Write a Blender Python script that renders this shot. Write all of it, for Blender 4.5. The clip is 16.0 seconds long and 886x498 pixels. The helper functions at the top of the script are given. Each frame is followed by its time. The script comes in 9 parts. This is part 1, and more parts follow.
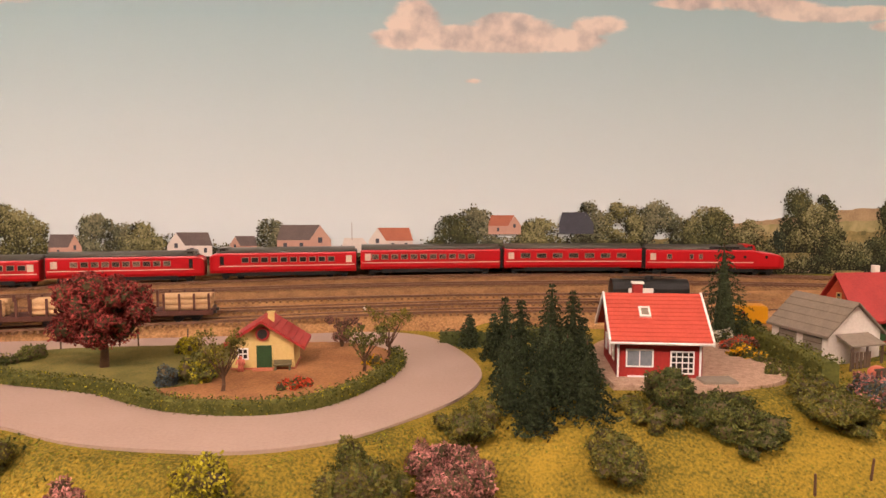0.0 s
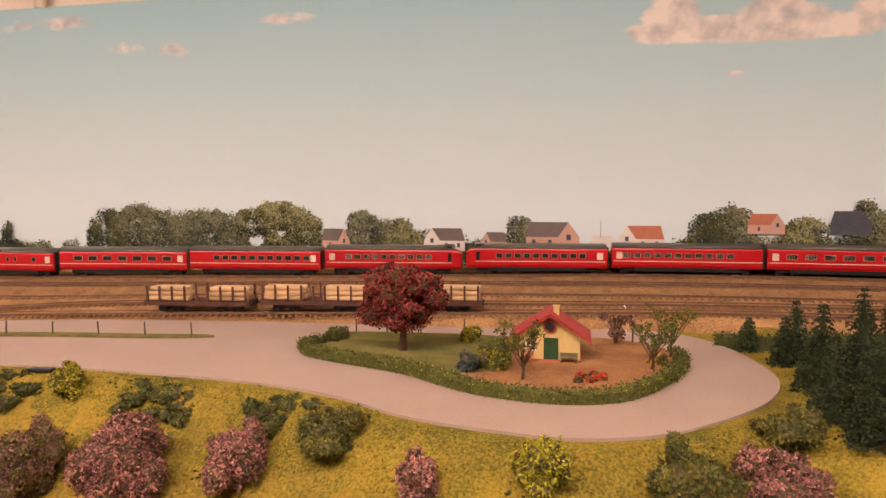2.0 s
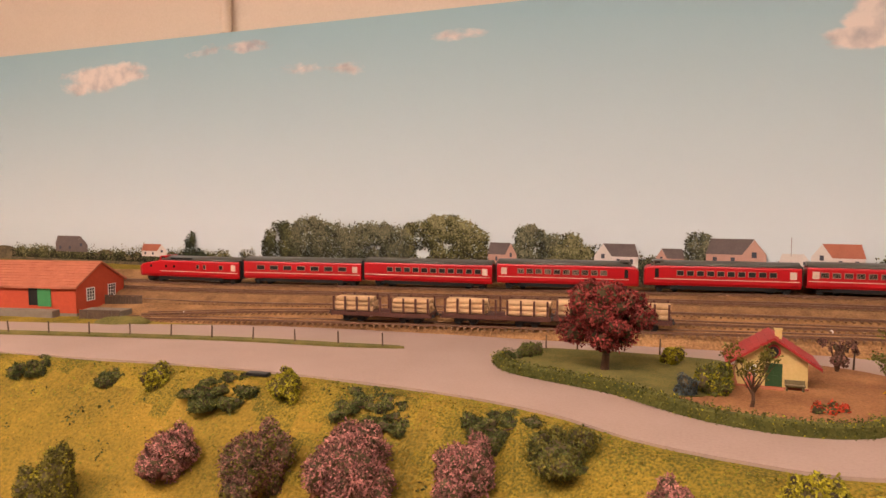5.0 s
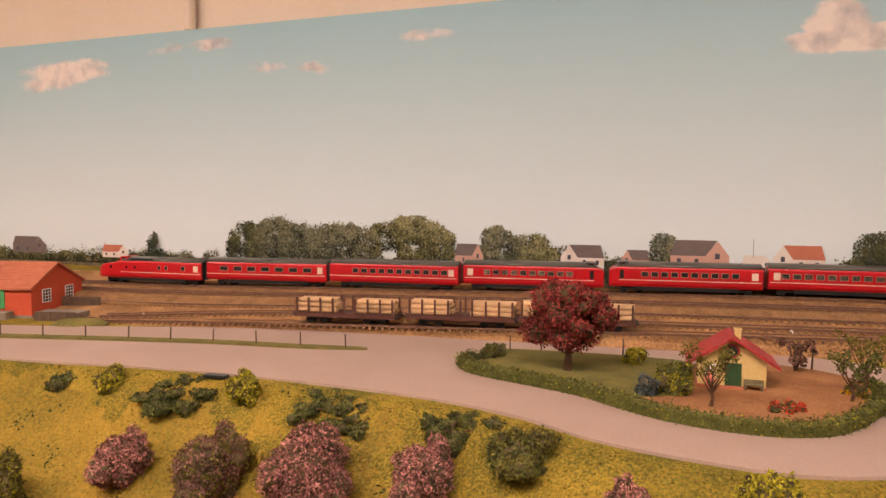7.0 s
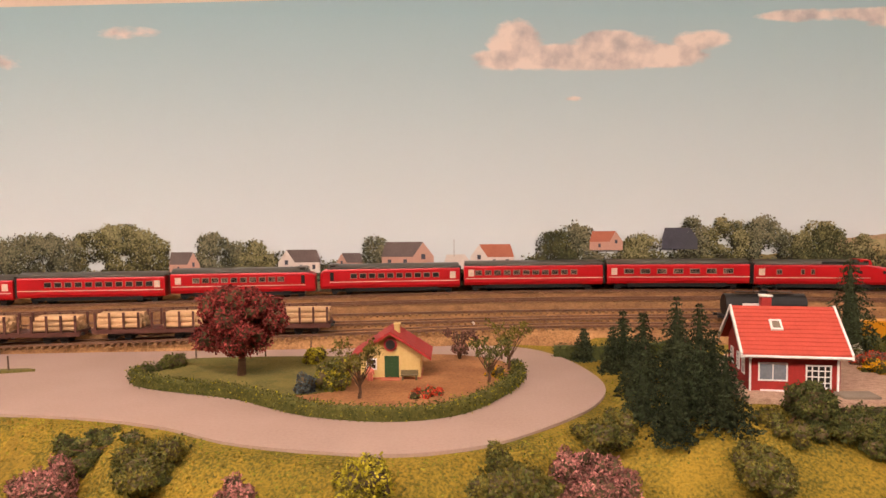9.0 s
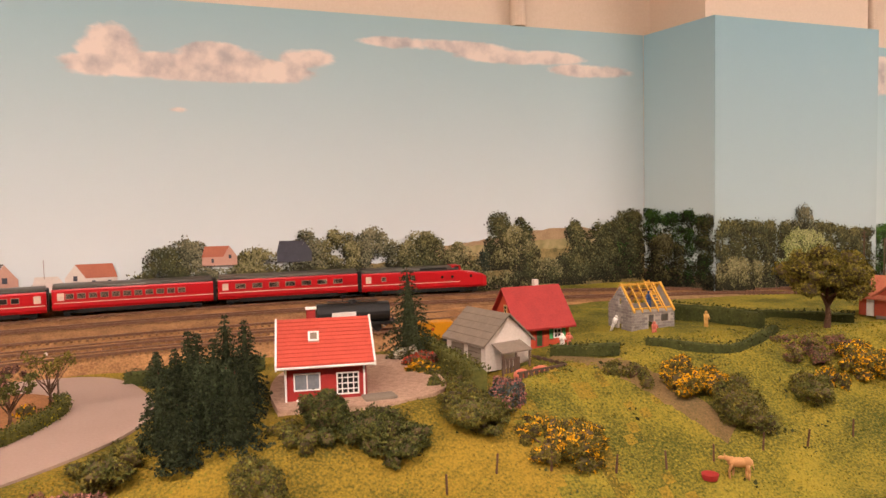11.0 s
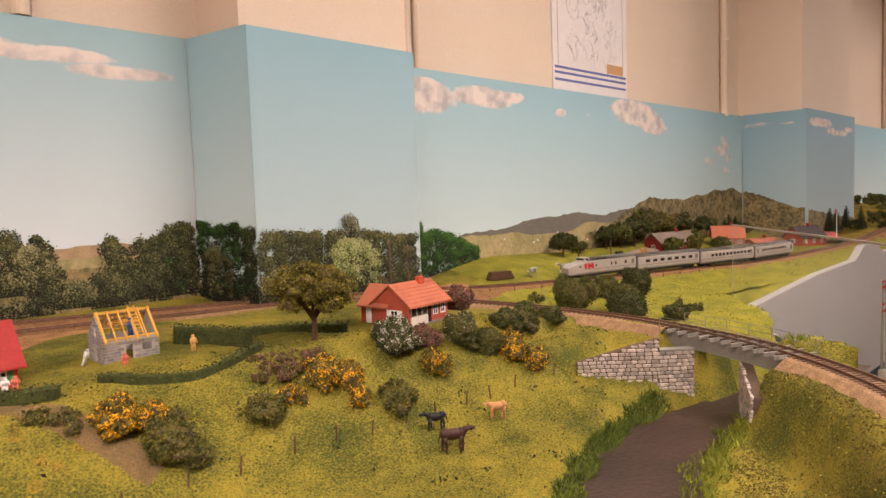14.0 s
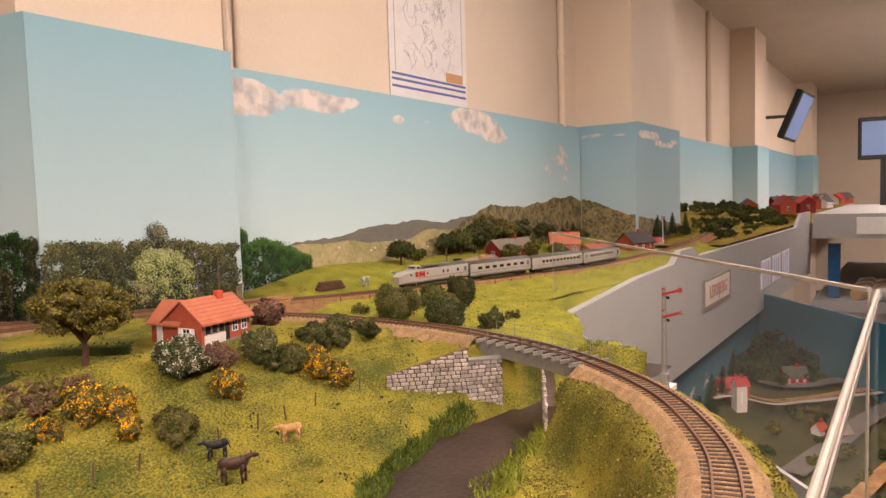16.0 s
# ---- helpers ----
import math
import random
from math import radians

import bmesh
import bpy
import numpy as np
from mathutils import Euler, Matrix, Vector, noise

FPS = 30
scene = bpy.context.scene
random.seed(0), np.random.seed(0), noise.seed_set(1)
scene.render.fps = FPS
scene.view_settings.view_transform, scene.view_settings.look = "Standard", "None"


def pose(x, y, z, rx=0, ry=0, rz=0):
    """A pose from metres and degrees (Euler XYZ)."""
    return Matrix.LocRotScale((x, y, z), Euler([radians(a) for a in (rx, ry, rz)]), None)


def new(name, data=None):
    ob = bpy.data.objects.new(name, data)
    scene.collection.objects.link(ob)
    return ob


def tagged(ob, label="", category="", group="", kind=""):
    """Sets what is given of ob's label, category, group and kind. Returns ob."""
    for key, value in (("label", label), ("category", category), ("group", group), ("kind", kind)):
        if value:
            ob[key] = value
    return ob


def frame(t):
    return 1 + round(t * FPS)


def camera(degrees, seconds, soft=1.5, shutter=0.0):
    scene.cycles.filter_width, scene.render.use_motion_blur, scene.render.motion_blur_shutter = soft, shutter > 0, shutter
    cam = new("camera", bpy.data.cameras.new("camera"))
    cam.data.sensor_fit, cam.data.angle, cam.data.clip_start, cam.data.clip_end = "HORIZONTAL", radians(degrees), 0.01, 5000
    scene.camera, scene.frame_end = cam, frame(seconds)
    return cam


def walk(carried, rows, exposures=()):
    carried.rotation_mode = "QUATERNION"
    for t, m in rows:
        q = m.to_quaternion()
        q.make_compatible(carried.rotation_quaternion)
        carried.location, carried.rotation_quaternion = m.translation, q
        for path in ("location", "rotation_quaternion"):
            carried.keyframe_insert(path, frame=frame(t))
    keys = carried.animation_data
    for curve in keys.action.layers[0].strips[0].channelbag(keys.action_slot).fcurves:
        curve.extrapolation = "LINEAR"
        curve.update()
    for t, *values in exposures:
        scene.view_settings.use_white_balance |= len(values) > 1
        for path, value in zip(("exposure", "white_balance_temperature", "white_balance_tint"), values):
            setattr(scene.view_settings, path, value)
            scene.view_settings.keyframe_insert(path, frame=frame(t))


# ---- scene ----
cam = camera(65.28, 16.0)
# seconds, eye x y z, pitch, roll, yaw
PATH_ROWS = [
    (0, -0.0031, 0.0051, 0.1631, -5.294, -0.091, -2.462),
    (0.5, -0.0319, 0.0018, 0.1625, -5.356, -0.042, 1.894),
    (1, -0.0578, -0.0035, 0.1629, -5.495, 0.032, 5.904),
    (1.5, -0.0769, -0.0115, 0.1645, -5.570, 0.138, 9.383),
    (2, -0.0913, -0.0141, 0.1622, -5.399, 0.199, 12.578),
    (2.5, -0.1103, -0.0163, 0.1628, -5.344, 0.196, 15.062),
    (3, -0.1241, -0.0187, 0.1635, -5.187, 0.184, 17.120),
    (3.5, -0.1442, -0.0228, 0.1632, -4.935, 0.142, 18.891),
    (4, -0.1577, -0.0281, 0.1615, -4.458, 0.264, 20.403),
    (4.2, -0.1623, -0.0309, 0.1631, -4.396, 0.302, 20.944),
    (6.3, -0.1785, -0.0277, 0.1628, -4.119, -0.090, 21.904),
    (6.5, -0.1763, -0.0261, 0.1612, -4.051, -0.147, 21.371),
    (7, -0.1671, -0.0215, 0.1601, -4.035, -0.252, 19.506),
    (7.5, -0.1510, -0.0153, 0.1595, -4.015, -0.195, 16.767),
    (8, -0.1238, -0.0103, 0.1584, -3.809, -0.007, 12.899),
    (8.5, -0.0862, -0.0083, 0.1597, -3.714, 0.409, 8.138),
    (9, -0.0528, -0.0091, 0.1580, -3.541, 0.541, 2.905),
    (9.5, -0.0167, -0.0090, 0.1574, -3.360, 0.796, -2.716),
    (10, 0.0252, -0.0069, 0.1568, -3.204, 1.126, -8.751),
    (10.2, 0.0402, -0.0071, 0.1560, -3.050, 1.130, -11.073),
    (12.3, 0.1986, -0.0728, 0.1838, -4.170, 1.392, -31.425),
    (12.5, 0.2154, -0.0747, 0.1819, -4.048, 1.458, -33.207),
    (13, 0.2448, -0.0826, 0.1821, -4.009, 1.649, -37.418),
    (13.5, 0.2749, -0.0959, 0.1817, -4.098, 1.802, -41.374),
    (14, 0.3021, -0.1066, 0.1793, -4.083, 1.945, -44.834),
    (14.5, 0.3257, -0.1146, 0.1792, -4.081, 1.929, -48.132),
    (15, 0.3467, -0.1283, 0.1800, -4.066, 1.943, -50.934),
    (15.5, 0.3627, -0.1374, 0.1791, -3.990, 1.814, -53.483),
    (16, 0.3756, -0.1446, 0.1809, -3.974, 1.738, -55.574),
]
walk(cam, [(t, pose(x, y, z, 90 + pitch, roll, yaw)) for t, x, y, z, pitch, roll, yaw in PATH_ROWS],
     exposures=[(0.0, -0.08, 6950, 11), (2.0, -0.16, 6930, 11), (4.0, -0.27, 6910, 11), (7.0, -0.25, 6880, 11), (9.0, -0.10, 6850, 11), (12.5, 0.0, 6650, 10), (14.5, 0.12, 6350, 8), (16.0, 0.2, 6350, 7)])

# ---- light ----
world = bpy.data.worlds.new("room_air")
scene.world = world
world.use_nodes = True
world.node_tree.nodes["Background"].inputs[0].default_value = (1.0, 0.86, 0.72, 1)
world.node_tree.nodes["Background"].inputs[1].default_value = 0.35
scene.view_settings.exposure = 0.0


# ---- materials ----
def mat(name, col, col2=None, rough=0.8, scale=60, bump=0.15, metal=0.0, island=0.0, objrand=0.0, fine=6.0, spec=0.35, lo=0.38, hi=0.72):
    """Noise-varied surface: two scales of colour, fine relief, optional variation per piece."""
    m = bpy.data.materials.new(name)
    m.use_nodes = True
    nt = m.node_tree
    n, l = nt.nodes, nt.links
    b = n["Principled BSDF"]
    b.inputs["Roughness"].default_value = rough
    b.inputs["Metallic"].default_value = metal
    b.inputs["Specular IOR Level"].default_value = spec
    col2 = col2 or tuple(c * 0.72 for c in col)
    geo = n.new("ShaderNodeNewGeometry")
    big = n.new("ShaderNodeTexNoise")
    big.inputs["Scale"].default_value = scale
    big.inputs["Detail"].default_value = 5
    small = n.new("ShaderNodeTexNoise")
    small.inputs["Scale"].default_value = scale * fine
    small.inputs["Detail"].default_value = 4
    for t in (big, small):
        l.new(geo.outputs["Position"], t.inputs["Vector"])
    mixf = n.new("ShaderNodeMath")
    mixf.operation = "MULTIPLY_ADD"
    l.new(small.outputs["Fac"], mixf.inputs[0])
    mixf.inputs[1].default_value = 0.55
    addf = n.new("ShaderNodeMath")
    addf.operation = "MULTIPLY"
    l.new(big.outputs["Fac"], addf.inputs[0])
    addf.inputs[1].default_value = 0.55
    l.new(addf.outputs[0], mixf.inputs[2])
    ramp = n.new("ShaderNodeMapRange")
    ramp.inputs["From Min"].default_value = lo
    ramp.inputs["From Max"].default_value = hi
    l.new(mixf.outputs[0], ramp.inputs["Value"])
    mix = n.new("ShaderNodeMix")
    mix.data_type = "RGBA"
    mix.inputs["A"].default_value = (*col, 1)
    mix.inputs["B"].default_value = (*col2, 1)
    l.new(ramp.outputs[0], mix.inputs["Factor"])
    out = mix.outputs["Result"]
    for amount, src in ((island, "i"), (objrand, "o")):
        if amount:
            node = geo if src == "i" else n.new("ShaderNodeObjectInfo")
            sock = node.outputs["Random Per Island" if src == "i" else "Random"]
            mr = n.new("ShaderNodeMapRange")
            mr.inputs["To Min"].default_value = 1 - amount
            mr.inputs["To Max"].default_value = 1 + amount
            l.new(sock, mr.inputs["Value"])
            hs = n.new("ShaderNodeHueSaturation")
            l.new(mr.outputs[0], hs.inputs["Value"])
            l.new(out, hs.inputs["Color"])
            out = hs.outputs["Color"]
    l.new(out, b.inputs["Base Color"])
    if bump:
        bp = n.new("ShaderNodeBump")
        bp.inputs["Strength"].default_value = bump
        bp.inputs["Distance"].default_value = 0.002
        l.new(small.outputs["Fac"], bp.inputs["Height"])
        l.new(bp.outputs["Normal"], b.inputs["Normal"])
    return m


def sky_mat(name, clouds, low, high, z0, z1, axis="X"):
    """Printed sky: pale towards the horizon, with soft clouds at given places (along, up, half width, half height, density)."""
    m = bpy.data.materials.new(name)
    m.use_nodes = True
    nt = m.node_tree
    n, l = nt.nodes, nt.links
    b = n["Principled BSDF"]
    b.inputs["Roughness"].default_value = 0.75
    b.inputs["Specular IOR Level"].default_value = 0.2
    geo = n.new("ShaderNodeNewGeometry")
    sep = n.new("ShaderNodeSeparateXYZ")
    l.new(geo.outputs["Position"], sep.inputs[0])
    mr = n.new("ShaderNodeMapRange")
    mr.inputs["From Min"].default_value, mr.inputs["From Max"].default_value = z0, z1
    l.new(sep.outputs["Z"], mr.inputs["Value"])
    grad = n.new("ShaderNodeMix")
    grad.data_type = "RGBA"
    grad.inputs["A"].default_value, grad.inputs["B"].default_value = (*low, 1), (*high, 1)
    l.new(mr.outputs[0], grad.inputs["Factor"])
    col = grad.outputs["Result"]
    noi = n.new("ShaderNodeTexNoise")
    noi.inputs["Scale"].default_value = 16
    noi.inputs["Detail"].default_value = 9
    noi.inputs["Roughness"].default_value = 0.62
    wide = n.new("ShaderNodeMapping")
    wide.inputs["Scale"].default_value = (0.55, 0.55, 1.25)
    l.new(geo.outputs["Position"], wide.inputs[0])
    l.new(wide.outputs[0], noi.inputs["Vector"])
    tone = n.new("ShaderNodeTexNoise")
    tone.inputs["Scale"].default_value = 34
    tone.inputs["Detail"].default_value = 6
    l.new(geo.outputs["Position"], tone.inputs["Vector"])

    def math_node(op, a, c, d=None):
        q = n.new("ShaderNodeMath")
        q.operation = op
        for i, v in enumerate((a, c, d)):
            if v is None:
                continue
            if isinstance(v, (int, float)):
                q.inputs[i].default_value = v
            else:
                l.new(v, q.inputs[i])
        return q.outputs[0]

    total = None
    for cx, cz, hw, hh, dens in clouds:
        dx = math_node("MULTIPLY", math_node("SUBTRACT", sep.outputs[axis], cx), 1 / hw)
        dz = math_node("MULTIPLY", math_node("SUBTRACT", sep.outputs["Z"], cz), 1 / hh)
        r2 = math_node("ADD", math_node("MULTIPLY", dx, dx), math_node("MULTIPLY", dz, dz))
        f = math_node("MULTIPLY", math_node("SUBTRACT", 1.0, math_node("MINIMUM", r2, 1.6)), dens)
        total = f if total is None else math_node("MAXIMUM", total, f)
    if total is not None:
        shape = math_node("ADD", total, math_node("MULTIPLY", math_node("SUBTRACT", noi.outputs["Fac"], 0.5), 2.6))
        mask = n.new("ShaderNodeMapRange")
        mask.interpolation_type = "SMOOTHSTEP"
        mask.inputs["From Min"].default_value, mask.inputs["From Max"].default_value = 0.32, 0.72
        mask.inputs["To Max"].default_value = 0.82
        l.new(shape, mask.inputs["Value"])
        cc = n.new("ShaderNodeMix")
        cc.data_type = "RGBA"
        cc.inputs["A"].default_value, cc.inputs["B"].default_value = (0.74, 0.60, 0.50, 1), (0.40, 0.33, 0.31, 1)
        tr = n.new("ShaderNodeMapRange")
        tr.inputs["From Min"].default_value, tr.inputs["From Max"].default_value = 0.42, 0.68
        l.new(tone.outputs["Fac"], tr.inputs["Value"])
        l.new(tr.outputs[0], cc.inputs["Factor"])
        fin = n.new("ShaderNodeMix")
        fin.data_type = "RGBA"
        l.new(mask.outputs[0], fin.inputs["Factor"])
        l.new(col, fin.inputs["A"])
        l.new(cc.outputs["Result"], fin.inputs["B"])
        col = fin.outputs["Result"]
    l.new(col, b.inputs["Base Color"])
    return m


def glow_mat(name, col, strength):
    m = bpy.data.materials.new(name)
    m.use_nodes = True
    b = m.node_tree.nodes["Principled BSDF"]
    b.inputs["Base Color"].default_value = (*col, 1)
    b.inputs["Emission Color"].default_value = (*col, 1)
    b.inputs["Emission Strength"].default_value = strength
    return m


def clear_mat(name, tint=(0.95, 0.97, 0.97), alpha=0.10, rough=0.05):
    m = bpy.data.materials.new(name)
    m.use_nodes = True
    nt = m.node_tree
    n, l = nt.nodes, nt.links
    b = n["Principled BSDF"]
    b.inputs["Base Color"].default_value = (*tint, 1)
    b.inputs["Roughness"].default_value = rough
    tr = n.new("ShaderNodeBsdfTransparent")
    mx = n.new("ShaderNodeMixShader")
    mx.inputs[0].default_value = alpha
    l.new(tr.outputs[0], mx.inputs[1])
    l.new(b.outputs[0], mx.inputs[2])
    l.new(mx.outputs[0], n["Material Output"].inputs["Surface"])
    return m


M_WALL = mat("beige_wall_paint", (0.62, 0.50, 0.38), (0.57, 0.45, 0.335), rough=0.85, scale=5, bump=0.08, fine=60)
M_CEIL = mat("ceiling_paint", (0.55, 0.47, 0.38), (0.50, 0.42, 0.33), rough=0.9, scale=6, bump=0.1, fine=40)
M_FLOOR = mat("dark_linoleum", (0.10, 0.08, 0.065), (0.07, 0.055, 0.05), rough=0.5, scale=8)
M_GREY = mat("grey_board_paint", (0.36, 0.34, 0.32), (0.33, 0.31, 0.29), rough=0.55, scale=9, bump=0.05)
M_WHITE = mat("white_paint", (0.78, 0.75, 0.70), (0.68, 0.64, 0.58), rough=0.5, scale=90)
M_GRASS = mat("olive_flock_turf", (0.34, 0.205, 0.030), (0.105, 0.088, 0.016), rough=0.95, scale=12, bump=1.0, fine=34, spec=0.1, lo=0.38, hi=0.74)
M_PASTURE = mat("green_olive_flock_turf", (0.33, 0.215, 0.028), (0.095, 0.085, 0.015), rough=0.95, scale=15, bump=1.0, fine=34, spec=0.1, lo=0.44, hi=0.66)
M_OLIVE = mat("olive_pasture_turf", (0.285, 0.225, 0.030), (0.068, 0.076, 0.015), rough=0.95, scale=17, bump=1.0, fine=30, spec=0.1, lo=0.44, hi=0.65)
M_MEADOW = mat("bright_flock_turf", (0.31, 0.27, 0.03), (0.12, 0.125, 0.02), rough=0.95, scale=24, bump=1.0, fine=16, spec=0.1)
M_LAWN = mat("lawn_flock", (0.225, 0.175, 0.052), (0.095, 0.095, 0.027), rough=0.95, scale=42, bump=0.8, fine=16, spec=0.1)
M_ROAD = mat("grey_brown_road_paint", (0.365, 0.255, 0.205), (0.315, 0.215, 0.17), rough=0.85, scale=14, bump=0.12, fine=30)
M_YARD = mat("brown_ballast_earth", (0.44, 0.235, 0.098), (0.19, 0.096, 0.042), rough=0.95, scale=30, bump=0.9, fine=14, spec=0.1, lo=0.42, hi=0.70)
M_EARTH = mat("reddish_garden_earth", (0.38, 0.175, 0.072), (0.20, 0.09, 0.04), rough=0.95, scale=40, bump=0.6, fine=12, spec=0.1)
M_GRAVEL = mat("pinkish_gravel", (0.56, 0.375, 0.265), (0.30, 0.185, 0.125), rough=0.95, scale=240, bump=0.9, fine=4, spec=0.1)
M_BALLAST = mat("tan_ballast", (0.40, 0.245, 0.125), (0.19, 0.115, 0.06), rough=0.95, scale=120, bump=0.9, fine=5, spec=0.1)
M_PEBBLE = mat("dark_ballast_grain", (0.22, 0.135, 0.075), (0.42, 0.28, 0.16), rough=0.95, scale=300, bump=0.3, spec=0.1)
M_BED = mat("dull_brown_track_bed", (0.32, 0.17, 0.075), (0.15, 0.078, 0.036), rough=0.95, scale=60, bump=0.9, fine=8, spec=0.1)
M_RIVER = mat("dark_river_mud", (0.060, 0.036, 0.026), (0.020, 0.012, 0.009), rough=0.42, scale=22, bump=0.35, fine=7)
M_RAIL = mat("rusty_rail", (0.22, 0.12, 0.07), (0.13, 0.065, 0.04), rough=0.5, scale=200, metal=0.4)
M_SLEEPER = mat("dark_sleeper", (0.10, 0.055, 0.032), (0.06, 0.033, 0.02), rough=0.9, scale=150, objrand=0.25)
M_SLEEPD = mat("dusty_sleeper", (0.31, 0.165, 0.072), (0.16, 0.08, 0.038), rough=0.9, scale=150)
M_BLACK = mat("black_plastic", (0.016, 0.015, 0.014), (0.010, 0.010, 0.009), rough=0.45, scale=120)
M_GLASS = mat("dark_window_glass", (0.03, 0.026, 0.024), (0.02, 0.018, 0.016), rough=0.12, scale=120, bump=0, spec=0.5)
M_RED = mat("bright_red_plastic", (0.45, 0.007, 0.011), (0.40, 0.006, 0.010), rough=0.38, scale=70, bump=0.03)
M_SILVER = mat("silver_grey_plastic", (0.42, 0.37, 0.32), (0.36, 0.32, 0.28), rough=0.38, scale=70, bump=0.03, metal=0.25)
M_ROOFDK = mat("dark_grey_coach_roof", (0.135, 0.118, 0.095), (0.10, 0.088, 0.072), rough=0.30, scale=70, bump=0.03, metal=0.45)
M_ROOFLT = mat("pale_grey_coach_roof", (0.52, 0.47, 0.40), (0.46, 0.41, 0.35), rough=0.45, scale=70, bump=0.03)
M_LOG = mat("peeled_log_wood", (0.58, 0.37, 0.19), (0.42, 0.25, 0.12), rough=0.85, scale=120, objrand=0.2)
M_LOGEND = mat("log_end_grain", (0.55, 0.36, 0.19), (0.42, 0.26, 0.13), rough=0.9, scale=200)
M_WAGON = mat("brown_wagon_plastic", (0.10, 0.035, 0.022), (0.07, 0.024, 0.016), rough=0.6, scale=120)
M_BARK = mat("brown_bark", (0.14, 0.07, 0.035), (0.08, 0.04, 0.022), rough=0.95, scale=260, bump=0.8)
M_SIGN = mat("sign_red_ink", (0.42, 0.20, 0.17), rough=0.6, scale=90)


def leaf_mat(name, col, col2, amount=0.5, each=0.0):
    return mat(name, col, col2, rough=0.9, scale=70, bump=0.0, island=amount, spec=0.12, objrand=each)


L_DARK = leaf_mat("dark_green_foliage", (0.075, 0.082, 0.024), (0.034, 0.042, 0.014))
L_SPRUCE = leaf_mat("spruce_green_flock", (0.050, 0.060, 0.026), (0.020, 0.028, 0.014), 0.6, 0.25)
L_MID = leaf_mat("mid_green_foliage", (0.135, 0.13, 0.030), (0.058, 0.064, 0.018))
L_OLIVE = leaf_mat("olive_foliage", (0.175, 0.14, 0.025), (0.075, 0.068, 0.016))
L_YELLOW = leaf_mat("yellow_green_foliage", (0.36, 0.30, 0.02), (0.19, 0.17, 0.018))
L_GORSE = leaf_mat("orange_yellow_blossom", (0.68, 0.36, 0.01), (0.48, 0.23, 0.01))
L_PINK = leaf_mat("dusty_pink_blossom", (0.47, 0.19, 0.165), (0.19, 0.08, 0.06), 0.6)
L_MAUVE = leaf_mat("faded_mauve_blossom", (0.25, 0.115, 0.085), (0.09, 0.05, 0.032), 0.6)
L_PURPLE = leaf_mat("copper_red_leaves", (0.30, 0.052, 0.042), (0.10, 0.022, 0.018), 0.7)
L_BLUE = leaf_mat("blue_grey_foliage", (0.085, 0.10, 0.09), (0.05, 0.06, 0.06))
L_WHITE = leaf_mat("white_blossom", (0.55, 0.50, 0.40), (0.30, 0.28, 0.2))
# dark inner-crown colour, standing in for the shade between the leaves
L_CORE_SHADE = leaf_mat("crown_core_shade", (0.105, 0.075, 0.035), (0.055, 0.044, 0.022), 0.4)
L_REDF = leaf_mat("red_blossom", (0.55, 0.06, 0.03), (0.36, 0.05, 0.02))


# ---- mesh tools ----
def mesh_ob(name, bm, material, parent=None, smooth=False):
    me = bpy.data.meshes.new(name)
    bm.normal_update()
    if smooth:
        for fc in bm.faces:
            fc.smooth = True
    bm.to_mesh(me)
    bm.free()
    for mm in (material if isinstance(material, (list, tuple)) else [material]):
        me.materials.append(mm)
    ob = new(name, me)
    if parent is not None:
        ob.parent = parent
    return ob


def part(name, bm, material, parent, label="", smooth=False):
    ob = mesh_ob(name, bm, material, parent, smooth)
    if label:
        tagged(ob, label)
    return ob


def thing(name, label, category, m=None, group="", kind=""):
    ob = new(name)
    ob.empty_display_size = 0.02
    if m is not None:
        ob.matrix_basis = m
    return tagged(ob, label, category, group, kind)


def box(bm, x0, x1, y0, y1, z0, z1, bevel=0.0):
    vs = [bm.verts.new((x, y, z)) for x in (x0, x1) for y in (y0, y1) for z in (z0, z1)]
    a, b, c, d, e, f, g, h = vs
    fs = [bm.faces.new(q) for q in ((a, b, d, c), (e, g, h, f), (a, e, f, b), (c, d, h, g), (a, c, g, e), (b, f, h, d))]
    if bevel:
        es = {ed for fc in fs for ed in fc.edges}
        bmesh.ops.bevel(bm, geom=list(es), offset=bevel, segments=1, affect="EDGES")
    return bm


def newbox(*a, bevel=0.0):
    return box(bmesh.new(), *a, bevel=bevel)


def rod(bm, p, q, r0, r1=None, seg=7):
    """A tapered rod from p to q with capped ends."""
    p, q = Vector(p), Vector(q)
    r1 = r0 if r1 is None else r1
    d = (q - p).normalized()
    u = d.orthogonal().normalized()
    v = d.cross(u)
    rings = []
    for c, r in ((p, r0), (q, r1)):
        rings.append([bm.verts.new(c + u * r * math.cos(2 * math.pi * i / seg) + v * r * math.sin(2 * math.pi * i / seg)) for i in range(seg)])
    for i in range(seg):
        bm.faces.new((rings[0][i], rings[0][(i + 1) % seg], rings[1][(i + 1) % seg], rings[1][i]))
    bm.faces.new(rings[0][::-1])
    bm.faces.new(rings[1])
    return bm


def newrod(p, q, r0, r1=None, seg=7):
    return rod(bmesh.new(), p, q, r0, r1, seg)


def prism(bm, outline, z0, z1):
    """Extrude a plan outline (x, y) from z0 to z1."""
    lo = [bm.verts.new((x, y, z0)) for x, y in outline]
    hi = [bm.verts.new((x, y, z1)) for x, y in outline]
    n = len(outline)
    for i in range(n):
        bm.faces.new((lo[i], lo[(i + 1) % n], hi[(i + 1) % n], hi[i]))
    f0, f1 = bm.faces.new(lo[::-1]), bm.faces.new(hi)
    f0.normal_update()
    f1.normal_update()
    bmesh.ops.triangulate(bm, faces=[f0, f1])
    return bm


